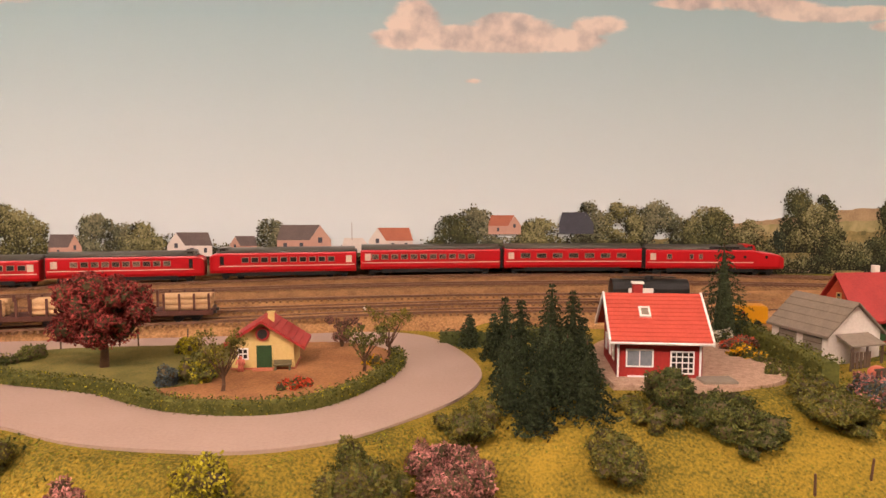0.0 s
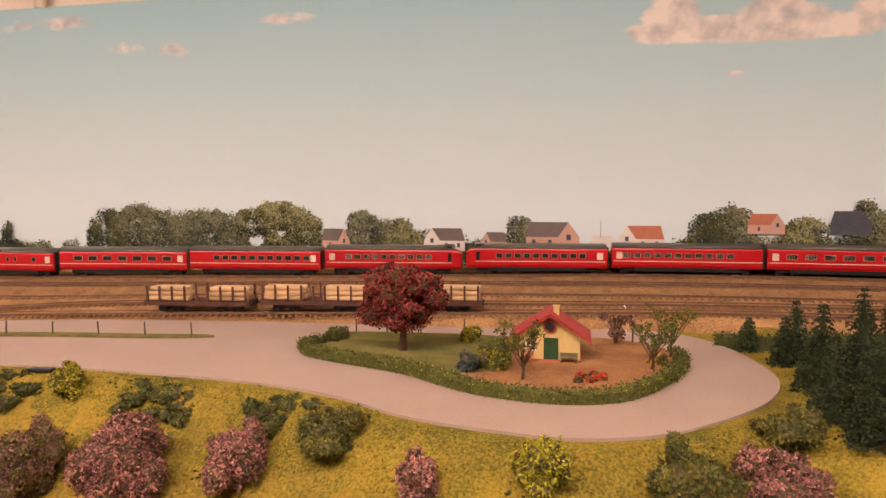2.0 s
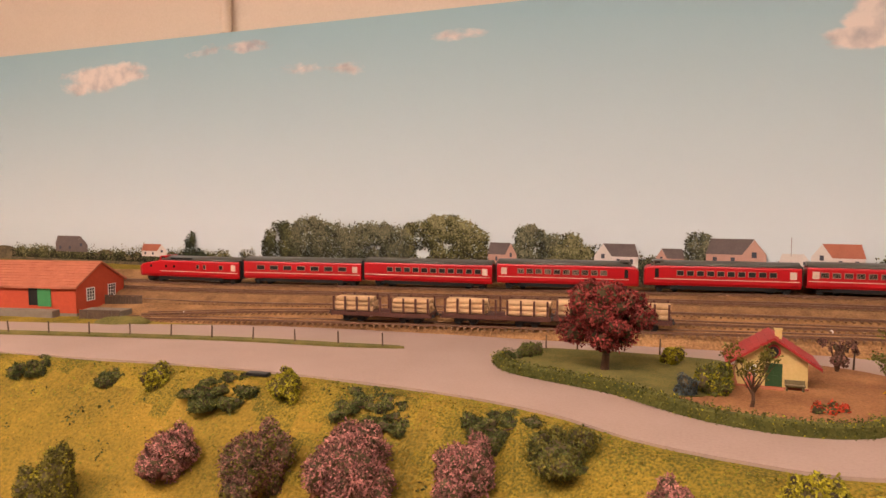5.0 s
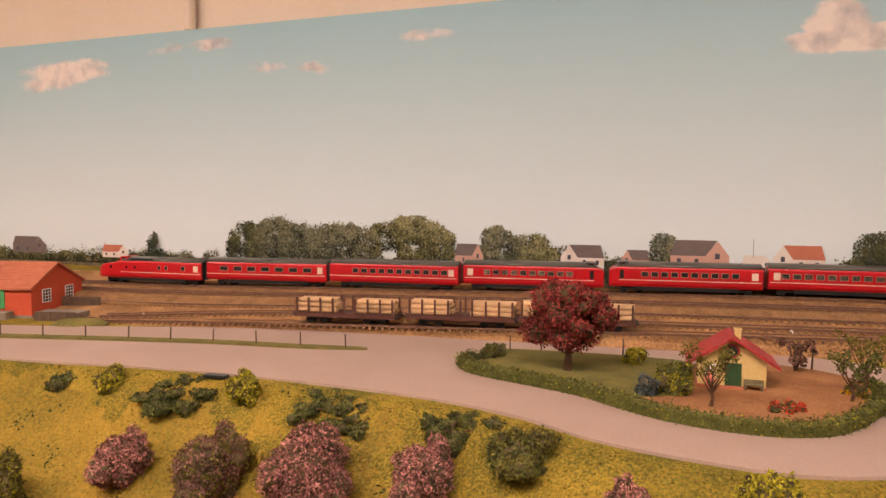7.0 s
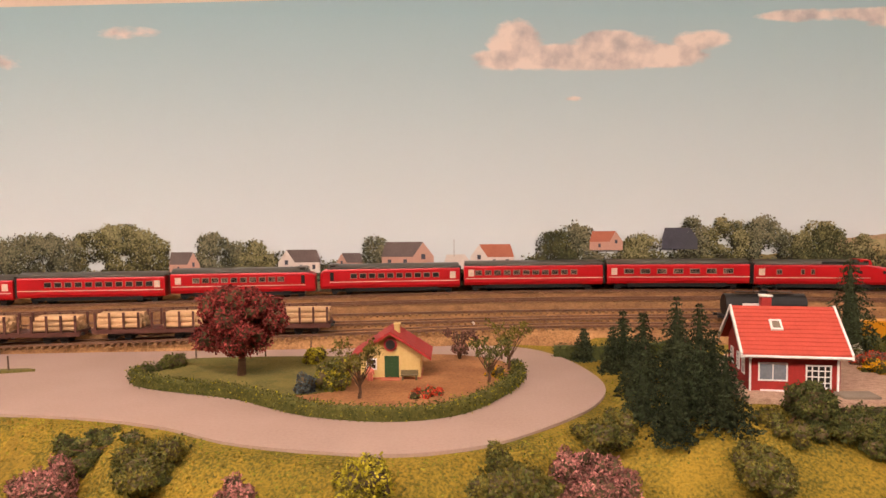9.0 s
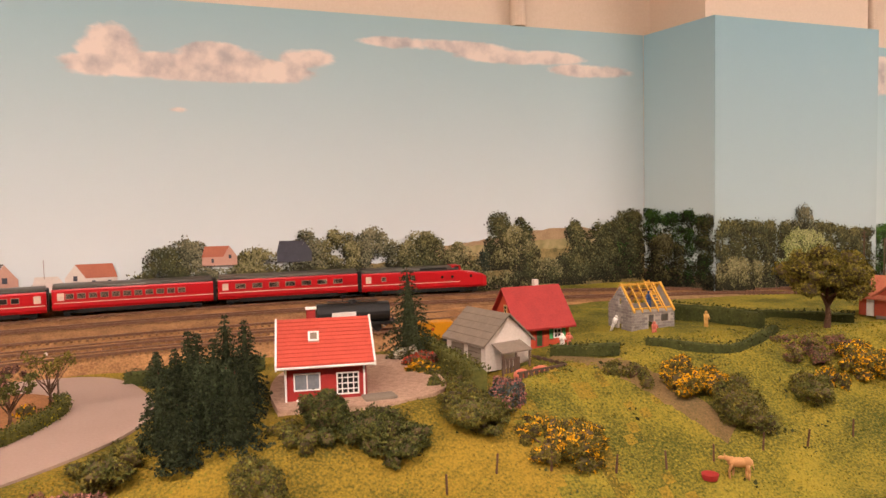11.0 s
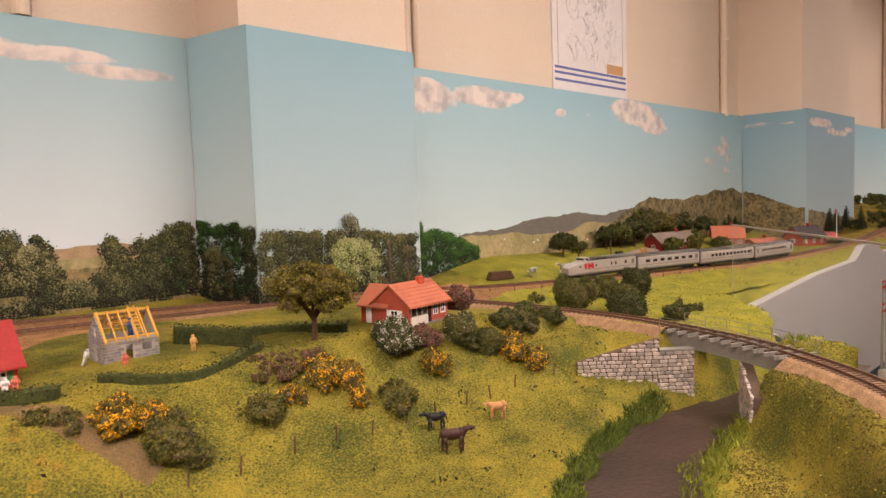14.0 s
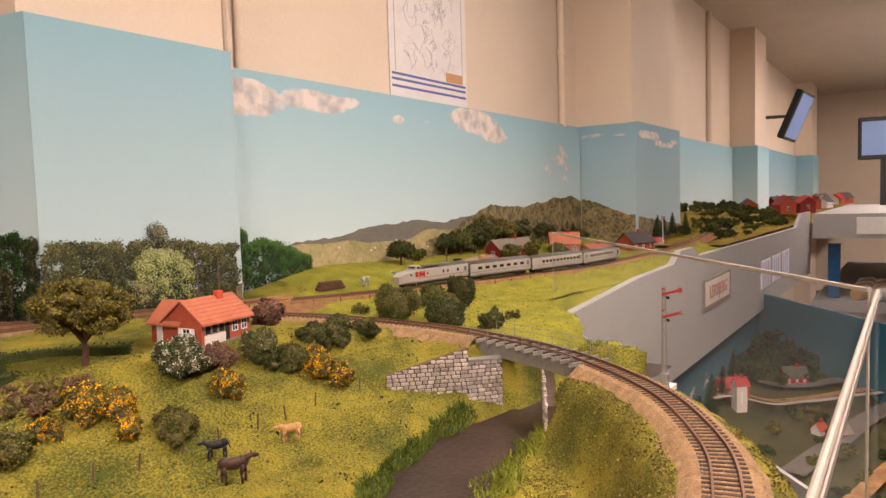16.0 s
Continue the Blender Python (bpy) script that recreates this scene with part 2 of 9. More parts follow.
def extrude_section(bm, sect, x0, x1):
    """Extrude a (y, z) section along x, with end caps."""
    a = [bm.verts.new((x0, y, z)) for y, z in sect]
    b = [bm.verts.new((x1, y, z)) for y, z in sect]
    n = len(sect)
    for i in range(n):
        bm.faces.new((a[i], b[i], b[(i + 1) % n], a[(i + 1) % n]))
    bm.faces.new(a)
    bm.faces.new(b[::-1])
    return bm


def ss(a, b, t):
    t = min(max((t - a) / (b - a), 0.0), 1.0)
    return t * t * (3 - 2 * t)


def spline(pts, step=0.01):
    """Catmull-Rom line through points, resampled at even steps."""
    pts = [Vector(p) for p in pts]
    ext = [pts[0] * 2 - pts[1]] + pts + [pts[-1] * 2 - pts[-2]]
    fine = []
    for i in range(1, len(ext) - 2):
        a, b, c, d = ext[i - 1:i + 3]
        for k in range(24):
            t = k / 24
            fine.append(0.5 * ((2 * b) + (c - a) * t + (2 * a - 5 * b + 4 * c - d) * t * t + (3 * b - a - 3 * c + d) * t ** 3))
    fine.append(pts[-1])
    out, carry = [fine[0]], 0.0
    for a, b in zip(fine, fine[1:]):
        seg = (b - a).length
        while carry + seg >= step:
            a = a + (b - a) * ((step - carry) / seg)
            out.append(a.copy())
            seg = (b - a).length
            carry = 0.0
        carry += seg
    return out


def along(line, s, step=0.01):
    """Point and heading at arc length s on a resampled line."""
    i = min(max(s / step, 0), len(line) - 1.001)
    k = int(i)
    p = line[k].lerp(line[k + 1], i - k)
    d = (line[min(k + 3, len(line) - 1)] - line[max(k - 2, 0)]).normalized()
    return p, d


# ---- the lie of the land ----
RIVER = spline([(1.42, 0.20, 0), (1.28, 0.212, 0), (1.19, 0.222, 0), (1.105, 0.231, 0), (1.02, 0.242, 0), (0.93, 0.231, 0), (0.8235, 0.200, 0), (0.74, 0.15, 0), (0.66, 0.06, 0), (0.60, -0.10, 0), (0.58, -0.25, 0)], 0.02)
BRANCH = spline([(0.70, -0.075, 0.004), (0.80, -0.053, 0.004), (0.87, -0.028, 0.004), (0.961, 0.028, 0.004), (1.03, 0.098, 0.004), (1.083, 0.18, 0.005), (1.118, 0.274, 0.006),
                 (1.138, 0.379, 0.008), (1.125, 0.50, 0.012), (1.08, 0.62, 0.018), (0.99, 0.72, 0.024), (0.86, 0.785, 0.03), (0.68, 0.82, 0.032)])
EDGE_PTS = [(-2.2, 0.42), (-0.9, 0.455), (-0.62, 0.485), (-0.47, 0.49), (-0.36, 0.48), (-0.28, 0.458), (-0.22, 0.425), (-0.15, 0.405), (-0.09, 0.405), (-0.04, 0.43),
            (0.03, 0.485), (0.10, 0.475), (0.2, 0.50), (0.32, 0.50), (0.42, 0.53), (0.6, 0.53), (0.76, 0.51), (0.9, 0.50), (1.0, 0.47), (1.06, 0.43), (2.0, 0.40)]


def edge_y(x):
    for (a, ya), (b, yb) in zip(EDGE_PTS, EDGE_PTS[1:]):
        if x <= b:
            t = max((x - a) / (b - a), 0)
            return ya + (yb - ya) * t * t * (3 - 2 * t)
    return EDGE_PTS[-1][1]


def dist_line(line, x, y):
    best = 9.0
    for p in line:
        d = (p.x - x) ** 2 + (p.y - y) ** 2
        if d < best:
            best = d
    return math.sqrt(best)


def yard_z(y):
    return 0.0105 + 0.14 * (y - 0.755)


def yard_top(x, y):
    """Surface of the yard bed."""
    return yard_z(y) + 0.004 - 0.002 * ss(-0.7, -0.9, x) * (1 - ss(0.70, 0.78, y)) + 0.016 * ss(0.28, 0.5, x) * (1 - ss(0.72, 0.84, y))


BANK = ((0.91, 0.82, 0.03), (1.1, 0.755, 0.024), (1.29, 0.69, 0.018), (1.55, 0.638, 0.0115), (1.79, 0.578, 0.008), (2.0, 0.533, 0.006), (2.3, 0.505, 0.008), (2.7, 0.503, 0.012), (3.2, 0.53, 0.02))


def bank_at(x):
    """Place and height of the main line over the far meadow."""
    for (xa, ya, za), (xb, yb, zb) in zip(BANK, BANK[1:]):
        if x <= xb:
            t = max((x - xa) / (xb - xa), 0)
            return ya + (yb - ya) * t, za + (zb - za) * t
    return BANK[-1][1:]


def height(x, y, bumps=True):
    plateau = 0.008 * ss(0.05, 0.15, x) + 0.022 * ss(0.30, 0.56, x) - 0.024 * ss(0.92, 1.15, x) - 0.012 * ss(1.4, 1.8, x)
    back = max(yard_z(y), plateau) if x < 1.0 else plateau + (max(yard_z(y), plateau) - plateau) * (1 - ss(1.0, 1.5, x))
    far = ss(0.66, 0.73, y) if x > 0.12 else ss(0.66 + 0.085 * ss(0.12, 0.04, x), 0.73 + 0.07 * ss(0.12, 0.04, x), y)
    back -= 0.006 * ss(-0.68, -0.92, x) * (1 - ss(0.70, 0.80, y))
    z = plateau * (1 - far) + back * far
    if x > 1.15:
        z += 0.05 * ss(0.66, 0.9, y) * ss(1.15, 1.45, x) - 0.004
    e = edge_y(x)
    d = e - y
    if d > 0 and x < 1.12:
        slope = 0.80 - 0.18 * ss(0.0, 0.5, x)
        fall = slope * (math.sqrt(d * d + 0.0002) - 0.0141)
        low = -0.062 if x > 0.45 else -0.062 - 0.12 * (1 - ss(0.2, 0.5, x))
        zz = z - fall
        if zz < low:
            zz = low + (zz - low) * 0.12
        z = zz * 1.0
    if x > 0.6 and y < 0.45:
        r = dist_line(RIVER, x, y)
        k = 1 - ss(0.030 - 0.012 * ss(1.0, 1.06, x), 0.078 + 0.02 * ss(0.9, 0.75, x) - 0.026 * ss(0.98, 1.06, x), r)
        z = z * (1 - k) + min(z, -0.092) * k
        if 0.97 < x < 1.12 and y > 0.22:
            z = min(z, -0.05 + 0.05 * ss(0.0, 0.03, (x - 1.068) * 0.65 + (y - 0.300) * 0.76))
    if x > 0.66 and y < 0.7:
        b = dist_line(BRANCH[::3], x, y)
        top = -0.004
        k = 1 - ss(0.034, 0.082, b)
        span = dist_line(RIVER, x, y)
        k *= ss(0.058, 0.085, span)
        z = z * (1 - k) + max(z, top) * k
    if x > 1.0 and y > 0.42:
        ym, zm = bank_at(x)
        d = (ym - y) * 0.94 if y < ym else (y - ym) * 1.4
        k = (1 - ss(0.030, 0.105, d)) * ss(1.0, 1.12, x)
        z = z * (1 - k) + (zm - 0.0035) * k
    if bumps:
        z += (noise.noise((x * 14, y * 14, 1.3)) * 0.0035 + noise.noise((x * 60, y * 60, 4.1)) * 0.0011) * (0.3 if (y > 0.66 or (x < 0.08 and y > edge_y(x) - 0.01)) else 1)
    return z


def inside_layout(x, y):
    if x > 1.48:
        return y > 0.39
    # outer rim beyond the curved branch line
    rim = ((1.48, 0.39), (0.855, -0.125))
    for (x0, y0), (x1, y1) in zip(rim, rim[1:]):
        if y1 <= y <= y0:
            t = (y0 - y) / (y0 - y1)
            return x <= x0 + (x1 - x0) * t
    return True if y > 0.39 else x < 0.47


def terrain():
    step = 0.009
    xs = [-1.75 + step * i for i in range(int(4.6 / step))]
    ys = [-0.26 + step * i for i in range(int(1.215 / step) + 1)]
    ver, idx, faces = [], {}, []
    for i, x in enumerate(xs):
        front = -0.22 if x > 0.3 else 0.10
        for j, y in enumerate(ys):
            if y < front or not inside_layout(x, y):
                continue
            idx[i, j] = len(ver)
            ver.append((x, y, height(x, y)))
    mats = []
    for i in range(len(xs) - 1):
        for j in range(len(ys) - 1):
            q = [idx.get(k) for k in ((i, j), (i + 1, j), (i + 1, j + 1), (i, j + 1))]
            if None in q:
                continue
            faces.append(q)
            x, y = xs[i], ys[j]
            edge = 0.16 * noise.noise((x * 9, y * 9, 7.7)) + 0.10 * noise.noise((x * 31, y * 31, 2.2)) + 0.05 * random.uniform(-1, 1)
            olive = x + edge > -0.30 or y - edge * 0.4 > edge_y(x) - 0.035
            earth = 0.93 < x < 1.42 and 0.0 < bank_at(x)[0] - y + edge * 0.25 < 0.085 - 0.12 * ss(1.12, 1.42, x) + edge * 0.3
            mats.append(4 if earth else 1 if x > 1.17 - 0.5 * max(0, 0.2 - y) and y < 0.8 or (x > 1.3) else 3 if x + edge > 0.36 else 2 if olive else 0)
    me = bpy.data.meshes.new("ground")
    me.from_pydata(ver, [], faces)
    for m_ in (M_GRASS, M_MEADOW, M_PASTURE, M_OLIVE, M_BED):
        me.materials.append(m_)
    me.polygons.foreach_set("material_index", mats)
    me.polygons.foreach_set("use_smooth", [True] * len(faces))
    ob = new("ground", me)
    return tagged(ob, "olive and yellow-green flocked turf ground of the model layout", "ground", kind="structure")


terrain()


def flat_sheet(name, pts, z, material, label, category, lift=0.0, kind="structure", skirt=0.0, drop=0.012):
    """A level sheet with a smooth outline; z may be a number or a function of (x, y)."""
    line = spline([(*p, 0) for p in pts] + [(*pts[0], 0)], 0.012)
    bm = bmesh.new()
    top = [bm.verts.new((p.x, p.y, (z(p.x, p.y) if callable(z) else z) + lift)) for p in line[:-1]]
    bot = [bm.verts.new((v.co.x, v.co.y - skirt, v.co.z - drop)) for v in top]
    n = len(top)
    for i in range(n):
        bm.faces.new((top[i], bot[i], bot[(i + 1) % n], top[(i + 1) % n]))
    f = bm.faces.new(top)
    f.normal_update()
    bmesh.ops.triangulate(bm, faces=[f])
    bmesh.ops.recalc_face_normals(bm, faces=bm.faces)
    return tagged(mesh_ob(name, bm, material), label, category, kind=kind)


# road round the island garden
flat_sheet("road", [(-1.7, 0.455), (-1.2, 0.45), (-0.9, 0.46), (-0.62, 0.493), (-0.47, 0.497), (-0.36, 0.488), (-0.283, 0.468), (-0.22, 0.435), (-0.153, 0.42), (-0.1, 0.417), (-0.045, 0.437),
                    (0.0, 0.478), (0.036, 0.525), (0.055, 0.58), (0.05, 0.64), (0.028, 0.705), (-0.005, 0.745), (-0.06, 0.757), (-0.15, 0.745), (-0.3, 0.731), (-0.51, 0.714), (-0.68, 0.69),
                    (-0.81, 0.652), (-0.95, 0.607), (-1.2, 0.56), (-1.7, 0.54)], 0.0022, M_ROAD, "smooth grey-brown painted road looping round the island garden", "road")
# railway yard bed
flat_sheet("yard_bed", [(-1.7, 0.60), (-1.2, 0.595), (-0.96, 0.632), (-0.82, 0.668), (-0.68, 0.698), (-0.5, 0.722), (-0.25, 0.745), (0.0, 0.772), (0.2, 0.735), (0.4, 0.70), (0.65, 0.68), (0.85, 0.66), (1.0, 0.69),
                        (1.14, 0.70), (1.2, 0.76), (1.05, 0.80), (0.9, 0.87), (0.6, 0.918), (0.2, 0.935), (-0.3, 0.94), (-0.7, 0.935), (-1.2, 0.90), (-1.7, 0.86)],
           yard_top, M_YARD, "brown earth and ballast bed of the railway yard", "yard", skirt=0.020, drop=0.024)
# river
bm = bmesh.new()
prev = None
for i, p in enumerate(RIVER):
    q = RIVER[min(i + 1, len(RIVER) - 1)] - RIVER[max(i - 1, 0)]
    nrm = Vector((-q.y, q.x, 0)).normalized()
    w = 0.042 + 0.004 * math.sin(i * 0.7) + 0.016 * ss(18, 34, i)
    row = [bm.verts.new((p.x + nrm.x * w * k, p.y + nrm.y * w * k, -0.078)) for k in (-1, -0.5, 0, 0.5, 1)]
    if prev:
        for a in range(4):
            bm.faces.new((prev[a], row[a], row[a + 1], prev[a + 1]))
    prev = row
bmesh.ops.recalc_face_normals(bm, faces=bm.faces)
tagged(mesh_ob("river", bm, M_RIVER, smooth=True), "dark brown shiny river surface between grassy banks", "river", kind="structure")


# ---- walls ----
BACK_Y = 0.953
def wall_box(name, x0, x1, y0, y1, z0, z1, material, label, category="wall"):
    return tagged(mesh_ob(name, newbox(x0, x1, y0, y1, z0, z1), material), label, category, kind="structure")


SKY_LOW, SKY_HIGH = (0.585, 0.635, 0.63), (0.265, 0.405, 0.43)
M_SKY1 = sky_mat("printed_sky_haze", [(-1.27, 0.385, 0.16, 0.035, 0.8), (-0.98, 0.42, 0.12, 0.018, 0.55), (-0.78, 0.368, 0.12, 0.02, 0.5), (-0.54, 0.405, 0.06, 0.012, 0.5),
                                      (0.10, 0.358, 0.19, 0.022, 1.25), (0.0, 0.385, 0.045, 0.035, 1.1), (0.13, 0.375, 0.07, 0.024, 0.9), (0.25, 0.378, 0.05, 0.018, 0.9), (0.08, 0.303, 0.022, 0.006, 1.0),
                                      (0.46, 0.407, 0.16, 0.013, 1.2), (0.58, 0.397, 0.15, 0.016, 1.3), (0.69, 0.382, 0.10, 0.014, 1.2)], SKY_LOW, SKY_HIGH, 0.12, 0.46)
M_SKY2 = sky_mat("printed_sky_blue", [(1.25, 0.385, 0.12, 0.040, 1.5), (1.42, 0.395, 0.13, 0.028, 1.4), (1.52, 0.402, 0.06, 0.016, 1.2), (1.71, 0.38, 0.03, 0.012, 0.8), (1.82, 0.382, 0.025, 0.01, 0.7), (2.06, 0.40, 0.15, 0.04, 1.5), (2.16, 0.375, 0.09, 0.035, 1.2), (2.6, 0.30, 0.12, 0.10, 0.45),
                                      (3.1, 0.42, 0.22, 0.03, 0.7)], (0.50, 0.59, 0.58), (0.25, 0.41, 0.46), 0.10, 0.46)

wall_box("wall_north", -2.6, 0.829, 0.975, 1.10, -1.0, 1.26, M_WALL, "beige painted masonry wall above the sky panel")
wall_box("wall_pillar", 0.829, 1.16, 0.839, 1.10, -1.0, 1.26, M_WALL, "beige painted projecting wall pillar")
wall_box("wall_bay", 1.16, 2.81, 0.912, 1.10, -1.0, 1.26, M_WALL, "beige painted wall bay behind the layout")
wall_box("wall_pillar_far", 2.81, 3.34, 0.70, 1.10, -1.0, 1.26, M_WALL, "beige painted projecting wall pillar")
wall_box("wall_bay_far", 3.34, 5.37, 0.912, 1.10, -1.0, 1.26, M_WALL, "beige painted wall bay farther down the room")
wall_box("wall_pillar_end", 5.37, 5.77, 0.755, 1.10, -1.0, 1.26, M_WALL, "beige painted projecting wall pillar")
wall_box("wall_bay_end", 5.77, 8.3, 0.912, 1.10, -1.0, 1.26, M_WALL, "beige painted wall at the far end of the room")
wall_box("wall_pillar_last", 8.3, 8.75, 0.755, 1.10, -1.0, 1.26, M_WALL, "beige painted projecting wall pillar")
wall_box("wall_bay_last", 8.75, 9.5, 0.912, 1.10, -1.0, 1.26, M_WALL, "beige painted wall at the far end of the room")
wall_box("wall_east", 9.5, 9.7, -5.0, 1.10, -1.0, 1.26, M_WALL, "plain beige end wall of the room")
wall_box("wall_west", -2.8, -2.6, -5.0, 1.10, -1.0, 1.26, M_WALL, "plain beige end wall of the room")
wall_box("wall_south", -2.8, 9.7, -5.2, -5.0, -1.0, 1.26, M_WALL, "plain beige wall behind the visitor aisle")
wall_box("ceiling", -2.8, 9.7, -5.2, 1.10, 1.26, 1.36, M_CEIL, "flat pale ceiling of the exhibition room", "ceiling")
wall_box("floor", -2.8, 9.7, -5.2, 1.10, -1.05, -1.0, M_FLOOR, "dark floor of the exhibition room", "floor")

wall_box("backdrop", -2.6, 0.80, BACK_Y, 0.972, -0.05, 0.444, M_SKY1, "printed sky backdrop panel with clouds behind the railway yard", "backdrop")
bm = prism(bmesh.new(), [(0.8005, BACK_Y - 0.0005), (0.8275, 0.8175), (0.8275, BACK_Y - 0.0005)], -0.05, 0.4435)
bmesh.ops.recalc_face_normals(bm, faces=bm.faces)
tagged(mesh_ob("backdrop_return", bm, M_SKY2), "blue sky backdrop board on the side of the wall pillar", "backdrop", kind="structure")
# bay sky colours dimmed to offset the stronger light on the pillar front
M_SKY4 = sky_mat("printed_sky_dimmed", [(2.6, 0.30, 0.12, 0.10, 0.45)], (0.43, 0.52, 0.52), (0.23, 0.375, 0.42), 0.10, 0.46)
wall_box("backdrop_pillar", 0.828, 1.158, 0.817, 0.836, -0.05, 0.443, M_SKY4, "pale blue sky backdrop board on the wall pillar", "backdrop")
# darker copy of the bay sky, with the less lit boards' shade in its colour
M_SKY5 = sky_mat("printed_sky_shaded", [(2.93, 0.40, 0.17, 0.022, 1.0), (3.12, 0.375, 0.16, 0.02, 1.0), (3.27, 0.39, 0.07, 0.012, 0.8)], (0.36, 0.45, 0.46), (0.20, 0.33, 0.385), 0.10, 0.46)
wall_box("backdrop_bay", 1.1605, 2.7875, 0.89, 0.909, -0.05, 0.436, M_SKY2, "blue sky backdrop board with clouds in the wall bay", "backdrop")
wall_box("backdrop_side", 2.788, 2.8075, 0.68, 0.888, -0.05, 0.438, M_SKY5, "blue sky backdrop board on the side of the pillar", "backdrop")
wall_box("backdrop_front", 2.81, 3.34, 0.68, 0.697, -0.05, 0.442, M_SKY5, "blue sky backdrop board on the far pillar", "backdrop")
wall_box("backdrop_far", 3.345, 5.35, 0.89, 0.909, -0.05, 0.48, M_SKY2, "pale blue sky backdrop board farther down the room", "backdrop")
wall_box("backdrop_far_side", 5.348, 5.368, 0.735, 0.888, -0.05, 0.485, M_SKY2, "blue sky backdrop board on the third pillar", "backdrop")
wall_box("backdrop_far_front", 5.37, 5.77, 0.735, 0.752, -0.05, 0.485, M_SKY2, "pale blue sky backdrop board on the third pillar", "backdrop")
wall_box("backdrop_end", 5.775, 8.27, 0.89, 0.909, -0.05, 0.53, M_SKY5, "dull blue sky backdrop board in the next wall bay", "backdrop")
wall_box("backdrop_end_side", 8.272, 8.295, 0.735, 0.888, -0.05, 0.53, M_SKY5, "blue sky backdrop board on the last pillar", "backdrop")
wall_box("backdrop_end_front", 8.298, 8.75, 0.735, 0.752, -0.05, 0.53, M_SKY2, "pale sky backdrop board on the last pillar", "backdrop")
wall_box("backdrop_last", 8.755, 9.5, 0.89, 0.909, -0.05, 0.53, M_SKY2, "blue sky backdrop board at the end of the room", "backdrop")

# front board of the layout and the white-edged rim
def fascia(name, pts, y0, y1, label):
    bm = bmesh.new()
    a = [bm.verts.new((x, y0, z)) for x, z in pts]
    b = [bm.verts.new((x, y1, z)) for x, z in pts]
    n = len(pts)
    for i in range(n):
        bm.faces.new((a[i], b[i], b[(i + 1) % n], a[(i + 1) % n]))
    fs = [bm.faces.new(a), bm.faces.new(b[::-1])]
    bm.normal_update()
    bmesh.ops.triangulate(bm, faces=fs)
    bmesh.ops.recalc_face_normals(bm, faces=bm.faces)
    return tagged(mesh_ob(name, bm, M_GREY), label, "fascia", kind="structure")


fascia("fascia_board", [(1.475, -0.30), (4.9, -0.30), (4.9, 0.055), (4.55, 0.055), (4.35, -0.012), (2.42, 0.002), (2.36, 0.03), (2.24, 0.03), (2.17, 0.0), (1.9, -0.006), (1.475, -0.034)], 0.372, 0.3895, "smooth grey painted front board of the layout")

# ---- ceiling lamps ----
M_TUBE = glow_mat("lit_diffuser", (1.0, 0.82, 0.77), 77.0)
def ceiling_light(x, y, half=0.6):
    t = thing("ceiling_light", "long white ceiling lamp with a lit diffuser", "lamp", pose(x, y, 1.26), group="ceiling lamps")
    part("housing", newbox(-half - 0.02, half + 0.02, -0.09, 0.09, -0.05, 0.0, bevel=0.006), M_WHITE, t)
    part("diffuser", newbox(-half, half, -0.075, 0.075, -0.062, -0.0505), M_TUBE, t, "glowing diffuser")
    return t


for lx, ly, lh in ((-1.55, -0.55, 0.6), (-0.25, -0.55, 0.6), (1.6, -0.26, 0.47), (3.95, 0.0, 0.15), (5.6, -0.55, 0.45), (7.4, -0.55, 0.6)):
    ceiling_light(lx, ly, lh)


# ---- railway lines ----
MAIN = spline([(-1.7, 0.775, 0.0235), (-1.4, 0.79, 0.025), (-1.066, 0.811, 0.0275), (-0.868, 0.823, 0.029), (-0.69, 0.847, 0.0315), (-0.5, 0.8675, 0.0337), (-0.298, 0.894, 0.0365), (-0.08, 0.92, 0.0393), (0.15, 0.93, 0.0405), (0.38, 0.922, 0.0395),
               (0.55, 0.903, 0.0375), (0.72, 0.872, 0.034), (0.91, 0.82, 0.03), (1.1, 0.755, 0.024), (1.29, 0.69, 0.018), (1.55, 0.638, 0.0115), (1.79, 0.578, 0.008), (2.0, 0.533, 0.006), (2.3, 0.505, 0.008), (2.7, 0.503, 0.012), (3.4, 0.55, 0.03), (4.6, 0.68, 0.05)])
SECOND = spline([(-1.7, 0.75, 0.0205), (-1.2, 0.768, 0.0225), (-0.93, 0.778, 0.0235), (-0.64, 0.81, 0.027), (-0.26, 0.855, 0.032), (0.0, 0.878, 0.0345), (0.3, 0.882, 0.035), (0.55, 0.857, 0.0325),
                 (0.72, 0.82, 0.031), (0.91, 0.775, 0.027), (1.05, 0.715, 0.022)])


def sunk(pts):
    """A yard track lying in the earth of the bed."""
    return spline([(x, y, yard_top(x, y) - 0.0013) for x, y in pts])


LOGLINE = sunk([(-1.3, 0.60), (-0.9, 0.672), (-0.6, 0.712), (-0.22, 0.757), (0.05, 0.785), (0.35, 0.775), (0.6, 0.75), (0.8, 0.72)])
FOURTH = sunk([(-0.9, 0.690), (-0.7, 0.738), (-0.5, 0.768), (-0.2, 0.793), (0.1, 0.816), (0.4, 0.812), (0.7, 0.775)])
FIFTH = sunk([(-1.5, 0.735), (-1.1, 0.745), (-0.85, 0.755), (-0.6, 0.787), (-0.3, 0.823), (0.0, 0.846), (0.3, 0.849), (0.6, 0.822), (0.8, 0.775)])


